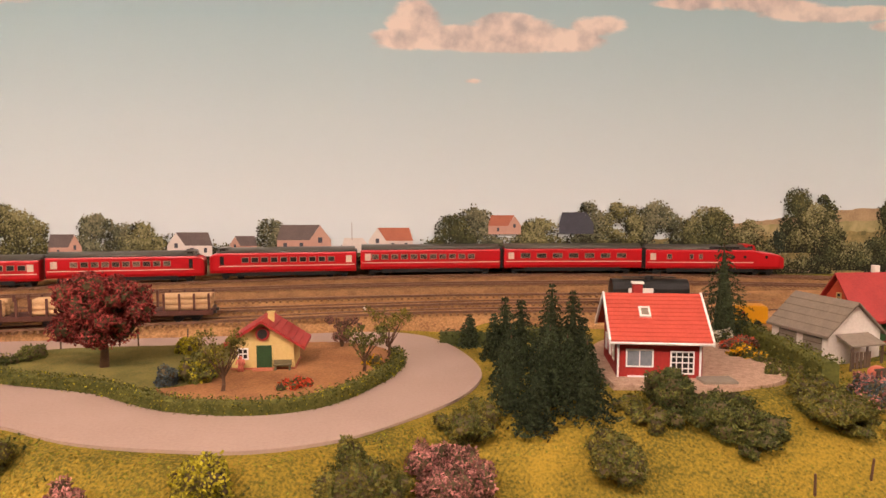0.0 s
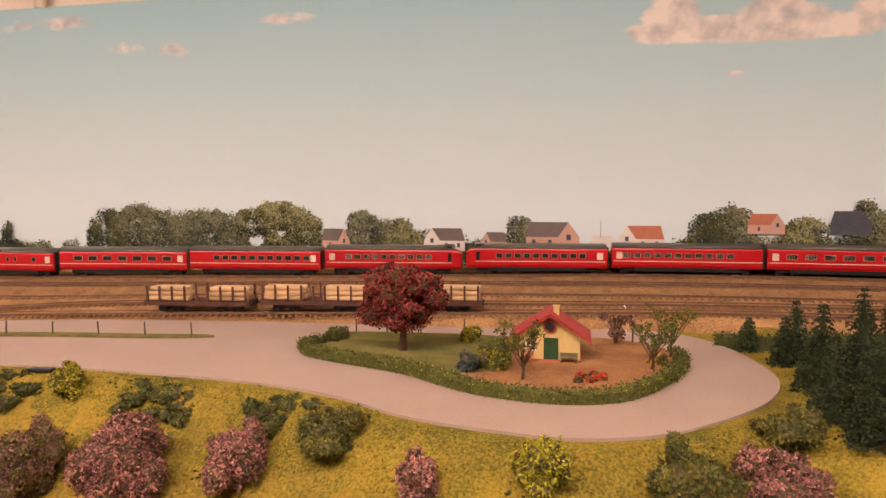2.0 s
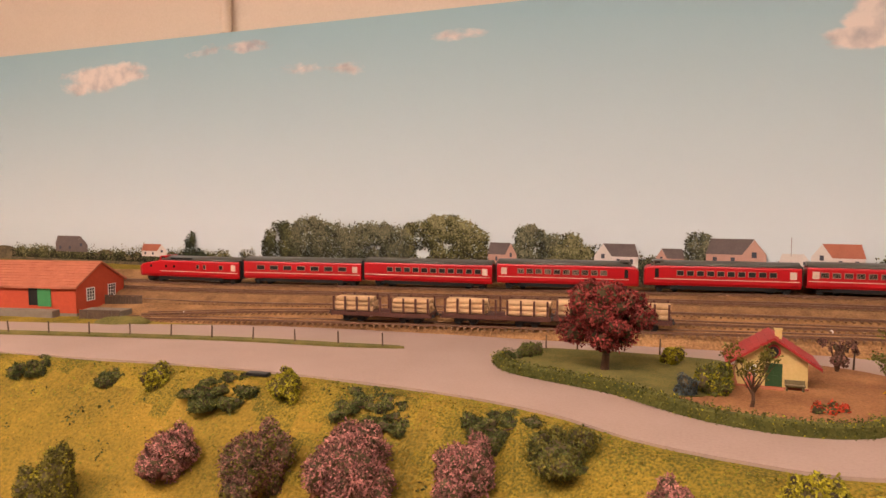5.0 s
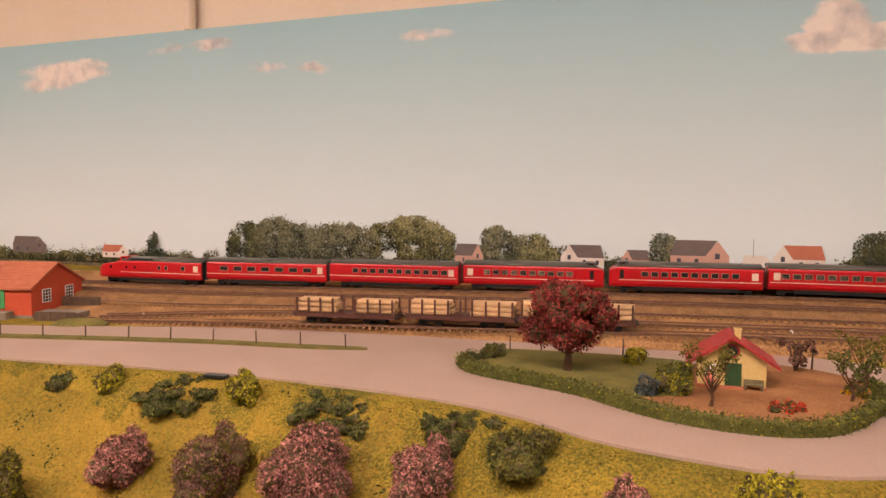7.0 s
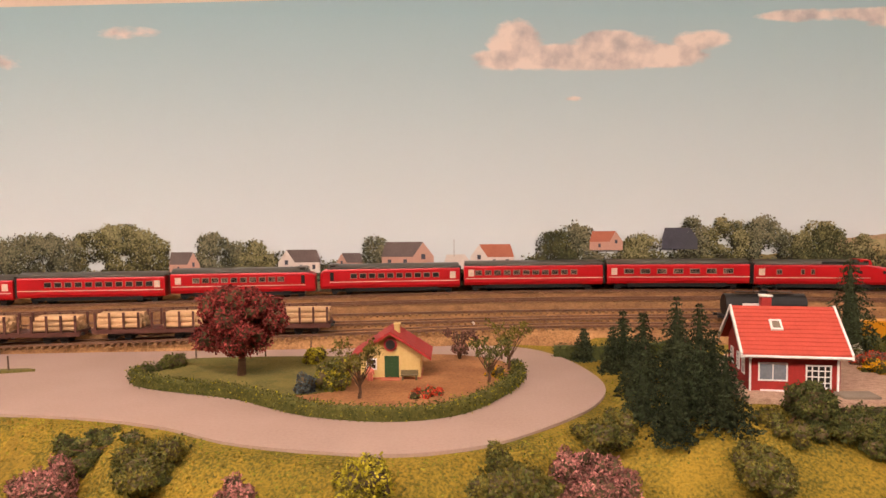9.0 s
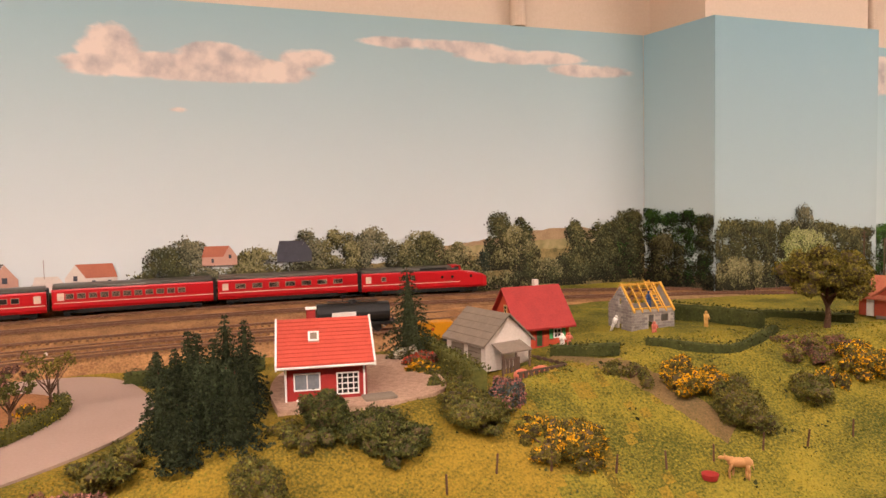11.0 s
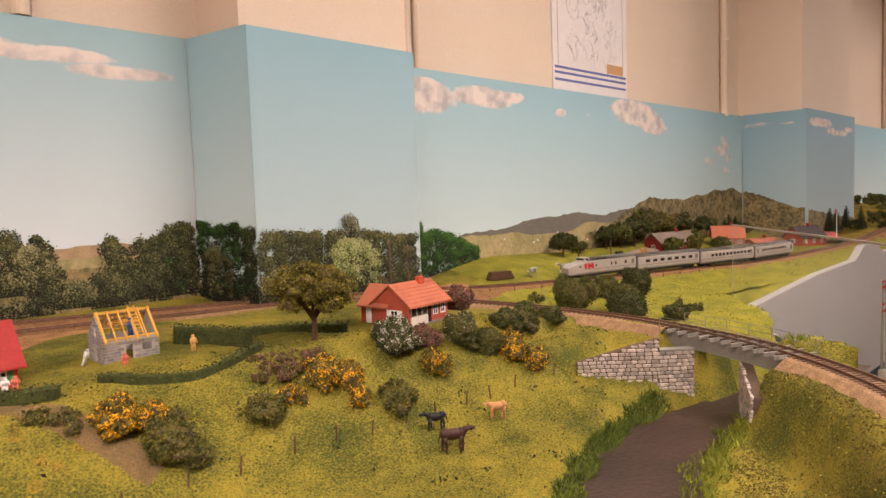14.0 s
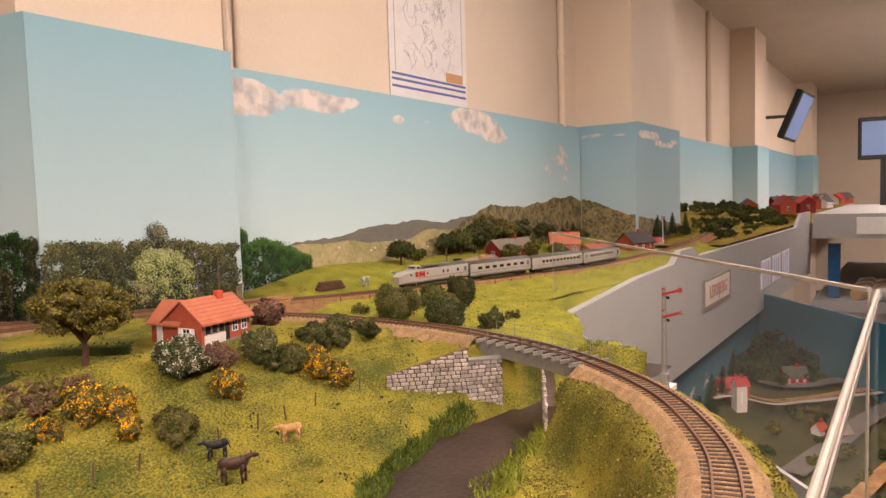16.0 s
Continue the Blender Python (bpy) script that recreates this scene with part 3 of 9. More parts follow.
def railway(name, line, label, s0=0.0, s1=None, bed=True, gap=(9, 9)):
    """Two rails on sleepers on a low bed."""
    t = thing(name, label, "railway track", kind="structure")
    s1 = s1 or (len(line) - 2) * 0.01
    n = int((s1 - s0) / 0.01)
    frames = []
    for i in range(n + 1):
        p, d = along(line, s0 + i * 0.01)
        frames.append((p, Vector((-d.y, d.x, 0)).normalized()))
    if bed:
        bm = bmesh.new()
        prev = None
        for i, (p, nrm) in enumerate(frames):
            w = 0.006 * noise.noise((p.x * 40, p.y * 40, 5.0)) + 0.005 * noise.noise((p.x * 110, p.y * 110, 7.0))
            v = 0.007 * noise.noise((p.x * 35, p.y * 35, 9.0)) + 0.006 * noise.noise((p.x * 120, p.y * 120, 3.0))
            row = [bm.verts.new(p + nrm * a + Vector((0, 0, z))) for a, z in (((-0.033 + w, -0.0085), (-0.020, -0.0004), (-0.015, 0.0010), (0.015, 0.0010), (0.020, -0.0004), (0.039 + v, -0.0085)) if name == "branch_line" else ((-0.045, -0.012), (-0.020, 0.0), (-0.015, 0.0005), (0.015, 0.0005), (0.020, 0.0), (0.045, -0.012)))]
            if name == "branch_line":
                for q in (row[0], row[-1]):
                    q.co.z = min(q.co.z, height(q.co.x, q.co.y, False) - 0.004)
            if prev and not gap[0] < s0 + i * 0.01 < gap[1]:
                for k in range(5):
                    bm.faces.new((prev[k], prev[k + 1], row[k + 1], row[k]))
            prev = row
        bmesh.ops.recalc_face_normals(bm, faces=bm.faces)
        part("ballast_bed", bm, M_BALLAST if name == "branch_line" else M_BED, t)
    for side in (-1, 1):
        bm = bmesh.new()
        prev = None
        for p, nrm in frames:
            c = p + nrm * side * 0.0083
            row = [bm.verts.new(c + nrm * a + Vector((0, 0, z))) for a, z in ((-0.0008, 0.0015), (-0.0008, 0.0042), (0.0008, 0.0042), (0.0008, 0.0015))]
            if prev:
                for k in range(3):
                    bm.faces.new((prev[k], prev[k + 1], row[k + 1], row[k]))
            prev = row
        bmesh.ops.recalc_face_normals(bm, faces=bm.faces)
        part("rail", bm, M_RAIL, t)
    return t, frames


def sleepers_for(t, line, s0, s1, pitch=0.0072):
    me = bpy.data.meshes.new("sleeper")
    bm = newbox(-0.0013, 0.0013, -0.0145, 0.0145, -0.0008, 0.0018)
    bm.to_mesh(me)
    bm.free()
    me.materials.append(M_SLEEPER)
    s = s0
    while s < s1:
        p, d = along(line, s)
        ob = new("sleeper", me)
        ob.parent = t
        ob.matrix_basis = Matrix.Translation(p) @ Matrix.Rotation(math.atan2(d.y, d.x) + random.uniform(-.02, .02), 4, "Z")
        s += pitch


def sleeper_stuff(t, line, s0, s1, pitch=0.008):
    bm = bmesh.new()
    s = s0
    while s < s1:
        p, d = along(line, s)
        n = Vector((-d.y, d.x, 0)).normalized()
        for (a, b) in (((-0.0013), 0.0013),):
            c = [p + d * u + n * v for u, v in ((a, -0.0145), (b, -0.0145), (b, 0.0145), (a, 0.0145))]
            hi = [bm.verts.new(q + Vector((0, 0, 0.0016))) for q in c]
            lo = [bm.verts.new(q - Vector((0, 0, 0.001))) for q in c]
            bm.faces.new(hi)
            for k in range(4):
                bm.faces.new((lo[k], lo[(k + 1) % 4], hi[(k + 1) % 4], hi[k]))
        s += pitch
    tagged(part("sleepers", bm, M_SLEEPD, t), kind="stuff")


main_t, _ = railway("main_line", MAIN, "brown main railway track along the backdrop")
second_t, _ = railway("passing_line", SECOND, "brown second railway track through the yard")
log_t, _ = railway("siding", LOGLINE, "weathered siding track carrying the log wagons", 0.35, None, False)
fourth_t, _ = railway("yard_track", FOURTH, "weathered yard track sunk in brown ballast", 0.0, None, False)
fifth_t, _ = railway("yard_track", FIFTH, "weathered yard track sunk in brown ballast", 0.0, None, False)
sb0 = min(range(len(BRANCH)), key=lambda i: (BRANCH[i].x - 1.038) ** 2 + (BRANCH[i].y - 0.105) ** 2) * 0.01 + 0.045
sb1 = min(range(len(BRANCH)), key=lambda i: (BRANCH[i].x - 1.12) ** 2 + (BRANCH[i].y - 0.30) ** 2) * 0.01 + 0.012
branch_t, branch_frames = railway("branch_line", BRANCH, "curved single branch track on tan ballast crossing the bridge", gap=(sb0, sb1))
for tt, ln in ((main_t, MAIN), (second_t, SECOND), (log_t, LOGLINE), (fourth_t, FOURTH), (fifth_t, FIFTH)):
    sleeper_stuff(tt, ln, 0.36 if tt is log_t else 0.0, (len(ln) - 3) * 0.01)


# ---- trains ----
CAR, PITCH = 0.196, 0.191
CAR_SCALE = 0.94


M_TRIM = mat("dull_silver_trim", (0.40, 0.30, 0.22), (0.33, 0.25, 0.18), rough=0.4, scale=90, metal=0.3)


def coach_section(w=0.0155, z0=0.009, z1=0.034):
    return [(-w * 0.86, z0), (w * 0.86, z0), (w, z0 + 0.004), (w, z1), (w * 0.95, z1 + 0.002), (-w * 0.95, z1 + 0.002), (-w, z1), (-w, z0 + 0.004)]


def coach(name, label, m, body_m, roof_m, kind, stripe_m, group):
    """One railcar; kind 'power' has a long bonnet nose at +x end, 'cab' a short nose, 'mid' none."""
    t = thing(name, label, "train car", m, group)
    h, w = CAR / 2, 0.0155
    nose = {"power": 0.045, "cab": 0.013, "mid": 0.0}[kind]
    x1 = h - nose
    bm = extrude_section(bmesh.new(), coach_section(), -h, x1)
    if nose:
        secs = []
        for k in range(7):
            u = k / 6
            f = math.sqrt(max(1 - (u * 0.985) ** 3.6, 0.0))
            zt = 0.036 - (0.0035 if kind == "power" else 0.001) * ss(0, 0.35, u) - (0.0085 if kind == "power" else 0.005) * u ** 4
            ww = w * ((0.50 + 0.50 * f) if kind == "power" else (0.72 + 0.28 * f))
            secs.append([(x1 + nose * u, y * ww / w, 0.009 + (z - 0.009) / 0.027 * (zt - 0.009)) for y, z in coach_section()])
        rings = [[bm.verts.new(p) for p in s] for s in secs]
        for a, b in zip(rings, rings[1:]):
            for i in range(8):
                bm.faces.new((a[i], b[i], b[(i + 1) % 8], a[(i + 1) % 8]))
        bm.faces.new(rings[-1][::-1])
    bmesh.ops.recalc_face_normals(bm, faces=bm.faces)
    part("body", bm, body_m, t)
    # roof
    rs = [(w * math.cos(a) * 0.95, 0.0362 + 0.0065 * math.sin(a)) for a in [math.pi * k / 8 for k in range(9)]]
    bm = extrude_section(bmesh.new(), rs, -h + 0.001, x1 - (0.002 if nose else 0.001))
    bmesh.ops.recalc_face_normals(bm, faces=bm.faces)
    part("roof", bm, roof_m, t, smooth=True)
    if nose:
        # raised cab with windscreen
        bm = bmesh.new()
        cs = [(x1 - 0.012, 0.036), (x1 + 0.004, 0.036), (x1 + 0.001, 0.0428), (x1 - 0.012, 0.0432)]
        a = [bm.verts.new((x, -0.0125, z)) for x, z in cs]
        b = [bm.verts.new((x, 0.0125, z)) for x, z in cs]
        for i in range(4):
            bm.faces.new((a[i], a[(i + 1) % 4], b[(i + 1) % 4], b[i]))
        bm.faces.new(a[::-1])
        bm.faces.new(b)
        bmesh.ops.recalc_face_normals(bm, faces=bm.faces)
        part("cab", bm, body_m if kind == "power" else roof_m, t)
        for sy in (-1, 1):
            part("cab_window", newbox(x1 - 0.008, x1 - 0.001, sy * 0.0125 - 0.0004, sy * 0.0125 + 0.0004, 0.0375, 0.0415), M_GLASS, t)
        part("windscreen", newbox(x1 + 0.0018, x1 + 0.0032, -0.010, 0.010, 0.038, 0.0415), M_GLASS, t)
    for sy in (-1, 1):
        part("skirt", newbox(-h + 0.03, h - 0.03 - nose * 0.3, sy * 0.0135 - 0.0006, sy * 0.0135 + 0.0006, 0.0045, 0.0095), M_BLACK, t)
        part("stripe", newbox(-h + 0.002, x1, sy * (w + 0.0002) - 0.0002, sy * (w + 0.0002) + 0.0002, 0.0178, 0.0188), stripe_m, t, "thin pale waist stripe")
        xs = []
        if kind == "power":
            part("grille", newbox(x1 - 0.062, x1 - 0.02, sy * (w * 0.86) - 0.0009, sy * (w * 0.86) + 0.0009, 0.0366, 0.0405), M_BLACK, t, "dark louvred roof grille")
            for px_ in (x1 + 0.018, x1 - 0.012, x1 - 0.028):
                bm = newrod((px_, sy * (w - 0.0004), 0.026), (px_, sy * (w + 0.0004), 0.026), 0.0022, seg=12)
                part("porthole", bm, M_GLASS, t)
            xs = [(-h + 0.062, 0.004), (-h + 0.075, 0.004), (-h + 0.03, 0.006)]
        elif kind == "cab":
            xs = [(-h + 0.03 + k * 0.0128, 0.0082) for k in range(10)]
            part("cab_door", newbox(x1 - 0.006, x1 - 0.001, sy * w - 0.0003, sy * w + 0.0005, 0.020, 0.032), M_GLASS, t)
        else:
            xs = [(-h + 0.024 + k * (0.0228), 0.0125) for k in range(7)] if group.endswith("wide") or name.endswith("diner") else [(-h + 0.016 + k * 0.0135, 0.0085) for k in range(11)]
        for cx, ww_ in xs:
            win = part("window", newbox(cx - 0.0006, cx + ww_ + 0.0006, sy * w - 0.0003, sy * w + 0.0003, 0.0229, 0.0301), M_TRIM, t, "pale window frame")
            part("pane", newbox(cx, cx + ww_, sy * w - 0.0003, sy * w + 0.0005, 0.0235, 0.0295), M_GLASS, win)
        part("door_panel", newbox(-h + 0.006, -h + 0.014, sy * w - 0.0003, sy * w + 0.0005, 0.0215, 0.031), stripe_m, t, "pale end panel")
    bm = newbox(h - 0.0015 if not nose else -h - 0.002, h + 0.0045 if not nose else -h + 0.001, -0.0125, 0.0125, 0.009, 0.038)
    part("gangway", bm, M_BLACK, t)
    for bx in (-h + 0.026, h - 0.03):
        bm = newbox(bx - 0.015, bx + 0.015, -0.0105, 0.0105, 0.0042, 0.0085, bevel=0.0008)
        bog = part("bogie", bm, M_BLACK, t)
        for wx in (bx - 0.010, bx + 0.010):
            part("wheelset", newrod((wx, -0.0088, 0.005), (wx, 0.0088, 0.005), 0.005, seg=14), M_BLACK, bog)
    return t


def train(line, s_front, cars, direction, **kw):
    """Place cars nose to tail along a line, starting at arc length s_front and going back along it."""
    s = s_front
    for spec in cars:
        kind, flip, body, roof, stripe, name, label, group = spec
        p, d = along(line, s)
        ang = math.atan2(d.y, d.x) + (math.pi if flip else 0)
        coach(name, label, Matrix.Translation((p.x, p.y, p.z + 0.0042)) @ Matrix.Rotation(ang, 4, "Z") @ Matrix.Scale(CAR_SCALE, 4), body, roof, kind, stripe, group)
        s += PITCH * direction
RED_LBL = "bright red model express railcar with dark windows on the main track"
SIL_LBL = "silver-grey model express railcar with dark roof on the main track"
M_STRIPE = mat("cream_stripe", (0.72, 0.55, 0.42), rough=0.5, scale=80)
M_STRIPES = mat("dark_stripe", (0.16, 0.13, 0.11), rough=0.5, scale=80)
red = lambda k, f, r, nm="railcar": (k, f, M_RED, r, M_STRIPE, nm, RED_LBL, "red express train")
sil = lambda k, f, nm="railcar": (k, f, M_SILVER, M_ROOFDK, M_STRIPES, nm, SIL_LBL, "silver express train")


def s_at(line, x):
    return min(range(len(line)), key=lambda i: abs(line[i].x - x)) * 0.01


train(MAIN, s_at(MAIN, -1.02) + CAR * CAR_SCALE / 2, [red("power", True, M_ROOFDK), red("mid", True, M_ROOFDK, "railcar_diner"), red("mid", True, M_ROOFDK), red("cab", False, M_ROOFDK),
                                 red("cab", True, M_ROOFDK), red("mid", False, M_ROOFDK), red("mid", False, M_ROOFDK, "railcar_diner"), red("power", False, M_ROOFDK)], 1)
train(MAIN, s_at(MAIN, 1.40) + CAR * CAR_SCALE / 2, [sil("power", True), sil("mid", True, "railcar_diner"), sil("mid", True), sil("cab", False)], 1)


# ---- log wagons and tank wagon ----
def log_wagon(m):
    t = thing("log_wagon", "brown stake wagon loaded with two stacks of pale logs", "wagon", m, group="log wagons")
    L, w = 0.125, 0.0145
    part("deck", newbox(-L / 2, L / 2, -w, w, 0.0105, 0.0130, bevel=0.0004), M_WAGON, t)
    for sy in (-1, 1):
        part("side_beam", newbox(-L / 2, L / 2, sy * w - 0.0007, sy * w + 0.0007, 0.0085, 0.0135), M_WAGON, t)
        for x in (-0.059, -0.044, -0.029, -0.0135, 0.001, 0.0145, 0.030, 0.045, 0.060):
            part("stake", newbox(x - 0.0011, x + 0.0011, sy * (w + 0.0009) - 0.0009, sy * (w + 0.0009) + 0.0009, 0.012, 0.0315), M_WAGON, t)
        rodm = newrod((-0.03, sy * 0.011, 0.0085), (0, sy * 0.011, 0.0055), 0.0006)
        rod(rodm, (0, sy * 0.011, 0.0055), (0.03, sy * 0.011, 0.0085), 0.0006)
        part("truss_rod", rodm, M_WAGON, t)
    for ex in (-1, 1):
        part("buffer_beam", newbox(ex * L / 2 - 0.001, ex * L / 2 + 0.001, -w, w, 0.008, 0.0145), M_WAGON, t)
        for sy in (-1, 1):
            part("buffer", newrod((ex * L / 2, sy * 0.009, 0.0105), (ex * (L / 2 + 0.004), sy * 0.009, 0.0105), 0.0018, seg=8), M_BLACK, t)
        bog = part("bogie", newbox(ex * 0.036 - 0.013, ex * 0.036 + 0.013, -0.0095, 0.0095, 0.0045, 0.0085, bevel=0.0007), M_BLACK, t)
        for wx in (-0.009, 0.009):
            part("wheelset", newrod((ex * 0.036 + wx, -0.0085, 0.0048), (ex * 0.036 + wx, 0.0085, 0.0048), 0.0048, seg=12), M_BLACK, bog)
    for cx in (-0.0355, 0.0375):
        for lvl, cnt in ((0, 4), (1, 4), (2, 3)):
            for k in range(cnt):
                y = (k - (cnt - 1) / 2) * 0.0066
                r = random.uniform(0.0027, 0.0034)
                z = 0.0163 + lvl * 0.0054
                hl = 0.0235 + random.uniform(-0.0012, 0.0012)
                dx = random.uniform(-0.001, 0.001)
                part("log", newrod((cx - hl + dx, y, z + random.uniform(-.0004, .0004)), (cx + hl + dx, y, z), r, r * 0.93, seg=9), M_LOG, t)
    return t


for k, sx in enumerate((-0.545, -0.4135, -0.282)):
    p, d = along(LOGLINE, s_at(LOGLINE, sx))
    log_wagon(Matrix.Translation((p.x, p.y, p.z + 0.0042)) @ Matrix.Rotation(math.atan2(d.y, d.x), 4, "Z"))


def tank_wagon(m):
    t = thing("tank_wagon", "black model tank wagon with a white panel", "wagon", m)
    bm = newrod((-0.043, 0, 0.0225), (0.043, 0, 0.0225), 0.0125, seg=20)
    bmesh.ops.bevel(bm, geom=[e for e in bm.edges if e.is_boundary is False and len(e.link_faces) == 2 and e.calc_face_angle(0) > 1.2], offset=0.003, segments=2, affect="EDGES")
    part("tank", bm, M_BLACK, t)
    part("frame", newbox(-0.047, 0.047, -0.0125, 0.0125, 0.0085, 0.0115), M_BLACK, t)
    part("dome", newrod((0, 0, 0.034), (0, 0, 0.0385), 0.005, 0.0045, seg=14), M_BLACK, t)
    part("catwalk", newbox(-0.03, 0.03, -0.004, 0.004, 0.0362, 0.0370), M_BLACK, t)
    bm = bmesh.new()
    for x in (-0.012, 0.012):
        rod(bm, (x, -0.004, 0.037), (x, -0.004, 0.0435), 0.0005)
    rod(bm, (-0.012, -0.004, 0.0435), (0.012, -0.004, 0.0435), 0.0005)
    part("handrail", bm, M_BLACK, t)
    part("panel", newbox(-0.026, 0.002, -0.0133, -0.0120, 0.0195, 0.0255), M_WHITE, t, "white lettering panel")
    for ex in (-1, 1):
        for sy in (-1, 1):
            part("buffer", newrod((ex * 0.047, sy * 0.009, 0.0105), (ex * 0.0515, sy * 0.009, 0.0105), 0.0018, seg=8), M_BLACK, t)
        part("wheelset", newrod((ex * 0.028, -0.0085, 0.005), (ex * 0.028, 0.0085, 0.005), 0.005, seg=12), M_BLACK, t)
    return t


p, d = along(LOGLINE, s_at(LOGLINE, 0.268))
tank_wagon(Matrix.Translation((p.x, p.y, p.z + 0.0042)) @ Matrix.Rotation(math.atan2(d.y, d.x), 4, "Z"))


# ---- houses ----
def window_part(t, face, u, z, w, h, L, W, bars=(2, 1), frame_m=None, glass_m=None, name="window", depth=0.0008):
    """A window on a wall; face S/N/E/W, u along the wall seen from outside, z its sill."""
    frame_m = frame_m or M_WHITE
    base = {"S": pose(u, -W / 2, z), "N": pose(-u, W / 2, z, 0, 0, 180), "E": pose(L / 2, u, z, 0, 0, 90), "W": pose(-L / 2, -u, z, 0, 0, -90)}[face]
    f = 0.0011
    bm = bmesh.new()
    box(bm, -w / 2, w / 2, -depth, 0.0005, 0, f)
    box(bm, -w / 2, w / 2, -depth, 0.0005, h - f, h)
    box(bm, -w / 2, -w / 2 + f, -depth, 0.0005, f, h - f)
    box(bm, w / 2 - f, w / 2, -depth, 0.0005, f, h - f)
    bm.transform(base)
    fr = part(name, bm, frame_m, t)
    for k in range(1, bars[0]):
        x = -w / 2 + w * k / bars[0]
        bm = newbox(x - 0.0004, x + 0.0004, -depth * 0.8, 0.0004, f, h - f)
        bm.transform(base)
        part("glazing_bar", bm, frame_m, fr)
    for k in range(1, bars[1]):
        zz = h * k / bars[1]
        bm = newbox(-w / 2 + f, w / 2 - f, -depth * 0.8, 0.0004, zz - 0.0004, zz + 0.0004)
        bm.transform(base)
        part("glazing_bar", bm, frame_m, fr)
    bm = newbox(-w / 2 + f, w / 2 - f, -0.0003, 0.0003, f, h - f)
    bm.transform(base)
    part("pane", bm, glass_m or M_GLASS, fr)
    return fr


def slab_roof(t, L, W, z_eave, z_ridge, over_x, over_y, material, thick=0.0022, tile=0.0, name="roof"):
    """Two sloping roof slabs; with tile > 0 they carry raised courses."""
    half = W / 2
    rise = z_ridge - z_eave
    ze = z_eave - rise * over_y / half
    for sy in (-1, 1):
        bm = bmesh.new()
        y0, y1 = sy * (half + over_y), 0.0
        pts = [(y0, ze), (y1, z_ridge), (y1, z_ridge + thick), (y0, ze + thick)]
        extrude_section(bm, pts, -L / 2 - over_x, L / 2 + over_x)
        bmesh.ops.recalc_face_normals(bm, faces=bm.faces)
        slab = part(name, bm, material, t)
        if tile:
            n = int(math.hypot(half + over_y, z_ridge - ze) / tile)
            for k in range(n):
                a, b = k / n, (k + 1) / n
                ya, yb = y0 + (y1 - y0) * a, y0 + (y1 - y0) * b
                za, zb = ze + (z_ridge - ze) * a + thick, ze + (z_ridge - ze) * b + thick
                bm = bmesh.new()
                extrude_section(bm, [(ya, za - 0.0002), (ya, za + 0.0008), (yb, zb + 0.0001), (yb, zb - 0.0002)], -L / 2 - over_x, L / 2 + over_x)
                bmesh.ops.recalc_face_normals(bm, faces=bm.faces)
                part("tile_course", bm, material, slab)


def gable_walls(L, W, z_eave, z_ridge, inset=0.0):
    bm = bmesh.new()
    extrude_section(bm, [(-W / 2, 0), (W / 2, 0), (W / 2, z_eave), (0, z_ridge - inset), (-W / 2, z_eave)], -L / 2, L / 2)
    bmesh.ops.recalc_face_normals(bm, faces=bm.faces)
    return bm


def barge_boards(t, L, W, z_eave, z_ridge, over_x, over_y, material):
    half = W / 2
    ze = z_eave - (z_ridge - z_eave) * over_y / half
    for ex in (-1, 1):
        for sy in (-1, 1):
            bm = bmesh.new()
            x = ex * (L / 2 + over_x)
            extrude_section(bm, [(sy * (half + over_y + .0006), ze - 0.0012), (0, z_ridge - 0.0010), (0, z_ridge + 0.0034), (sy * (half + over_y + .0006), ze + 0.0032)], x - 0.0008, x + 0.0008)
            bmesh.ops.recalc_face_normals(bm, faces=bm.faces)
            part("barge_board", bm, material, t, "white barge board")


M_FALU = mat("dark_red_timber", (0.36, 0.025, 0.018), (0.28, 0.018, 0.014), rough=0.7, scale=120)
M_TILE = mat("red_roof_tile", (0.50, 0.075, 0.045), (0.40, 0.055, 0.034), rough=0.7, scale=90)
M_TILE2 = mat("deep_red_roof_tile", (0.36, 0.03, 0.024), (0.28, 0.022, 0.018), rough=0.65, scale=90)
M_CREAM = mat("cream_yellow_render", (0.62, 0.44, 0.17), (0.54, 0.37, 0.13), rough=0.8, scale=60)
M_ORANGE = mat("orange_red_brick", (0.50, 0.075, 0.030), (0.42, 0.06, 0.024), rough=0.85, scale=200)
M_ORROOF = mat("orange_roof", (0.46, 0.145, 0.075), (0.35, 0.10, 0.052), rough=0.8, scale=80)
M_GRROOF = mat("grey_brown_roof_sheet", (0.23, 0.185, 0.135), (0.17, 0.135, 0.10), rough=0.9, scale=110)
M_RENDER = mat("white_render", (0.66, 0.58, 0.50), (0.56, 0.48, 0.40), rough=0.85, scale=70)
M_GREEN = mat("green_door_paint", (0.03, 0.075, 0.022), (0.02, 0.05, 0.016), rough=0.6, scale=120)
M_BENCH = mat("weathered_olive_paint", (0.17, 0.13, 0.06), (0.11, 0.085, 0.04), rough=0.8, scale=150)
M_GREENB = mat("bright_green_paint", (0.05, 0.24, 0.08), (0.04, 0.19, 0.06), rough=0.6, scale=120)
M_RAFTER = mat("fresh_yellow_timber", (0.62, 0.34, 0.05), (0.52, 0.27, 0.035), rough=0.7, scale=160)
M_BLOCK = mat("grey_concrete_block", (0.28, 0.25, 0.225), (0.20, 0.175, 0.155), rough=0.9, scale=200, objrand=0.2)
M_MORTAR = mat("pale_mortar", (0.42, 0.37, 0.32), rough=0.95, scale=200)
M_BRICKRED = mat("brick_red", (0.40, 0.075, 0.035), (0.30, 0.055, 0.028), rough=0.85, scale=220)
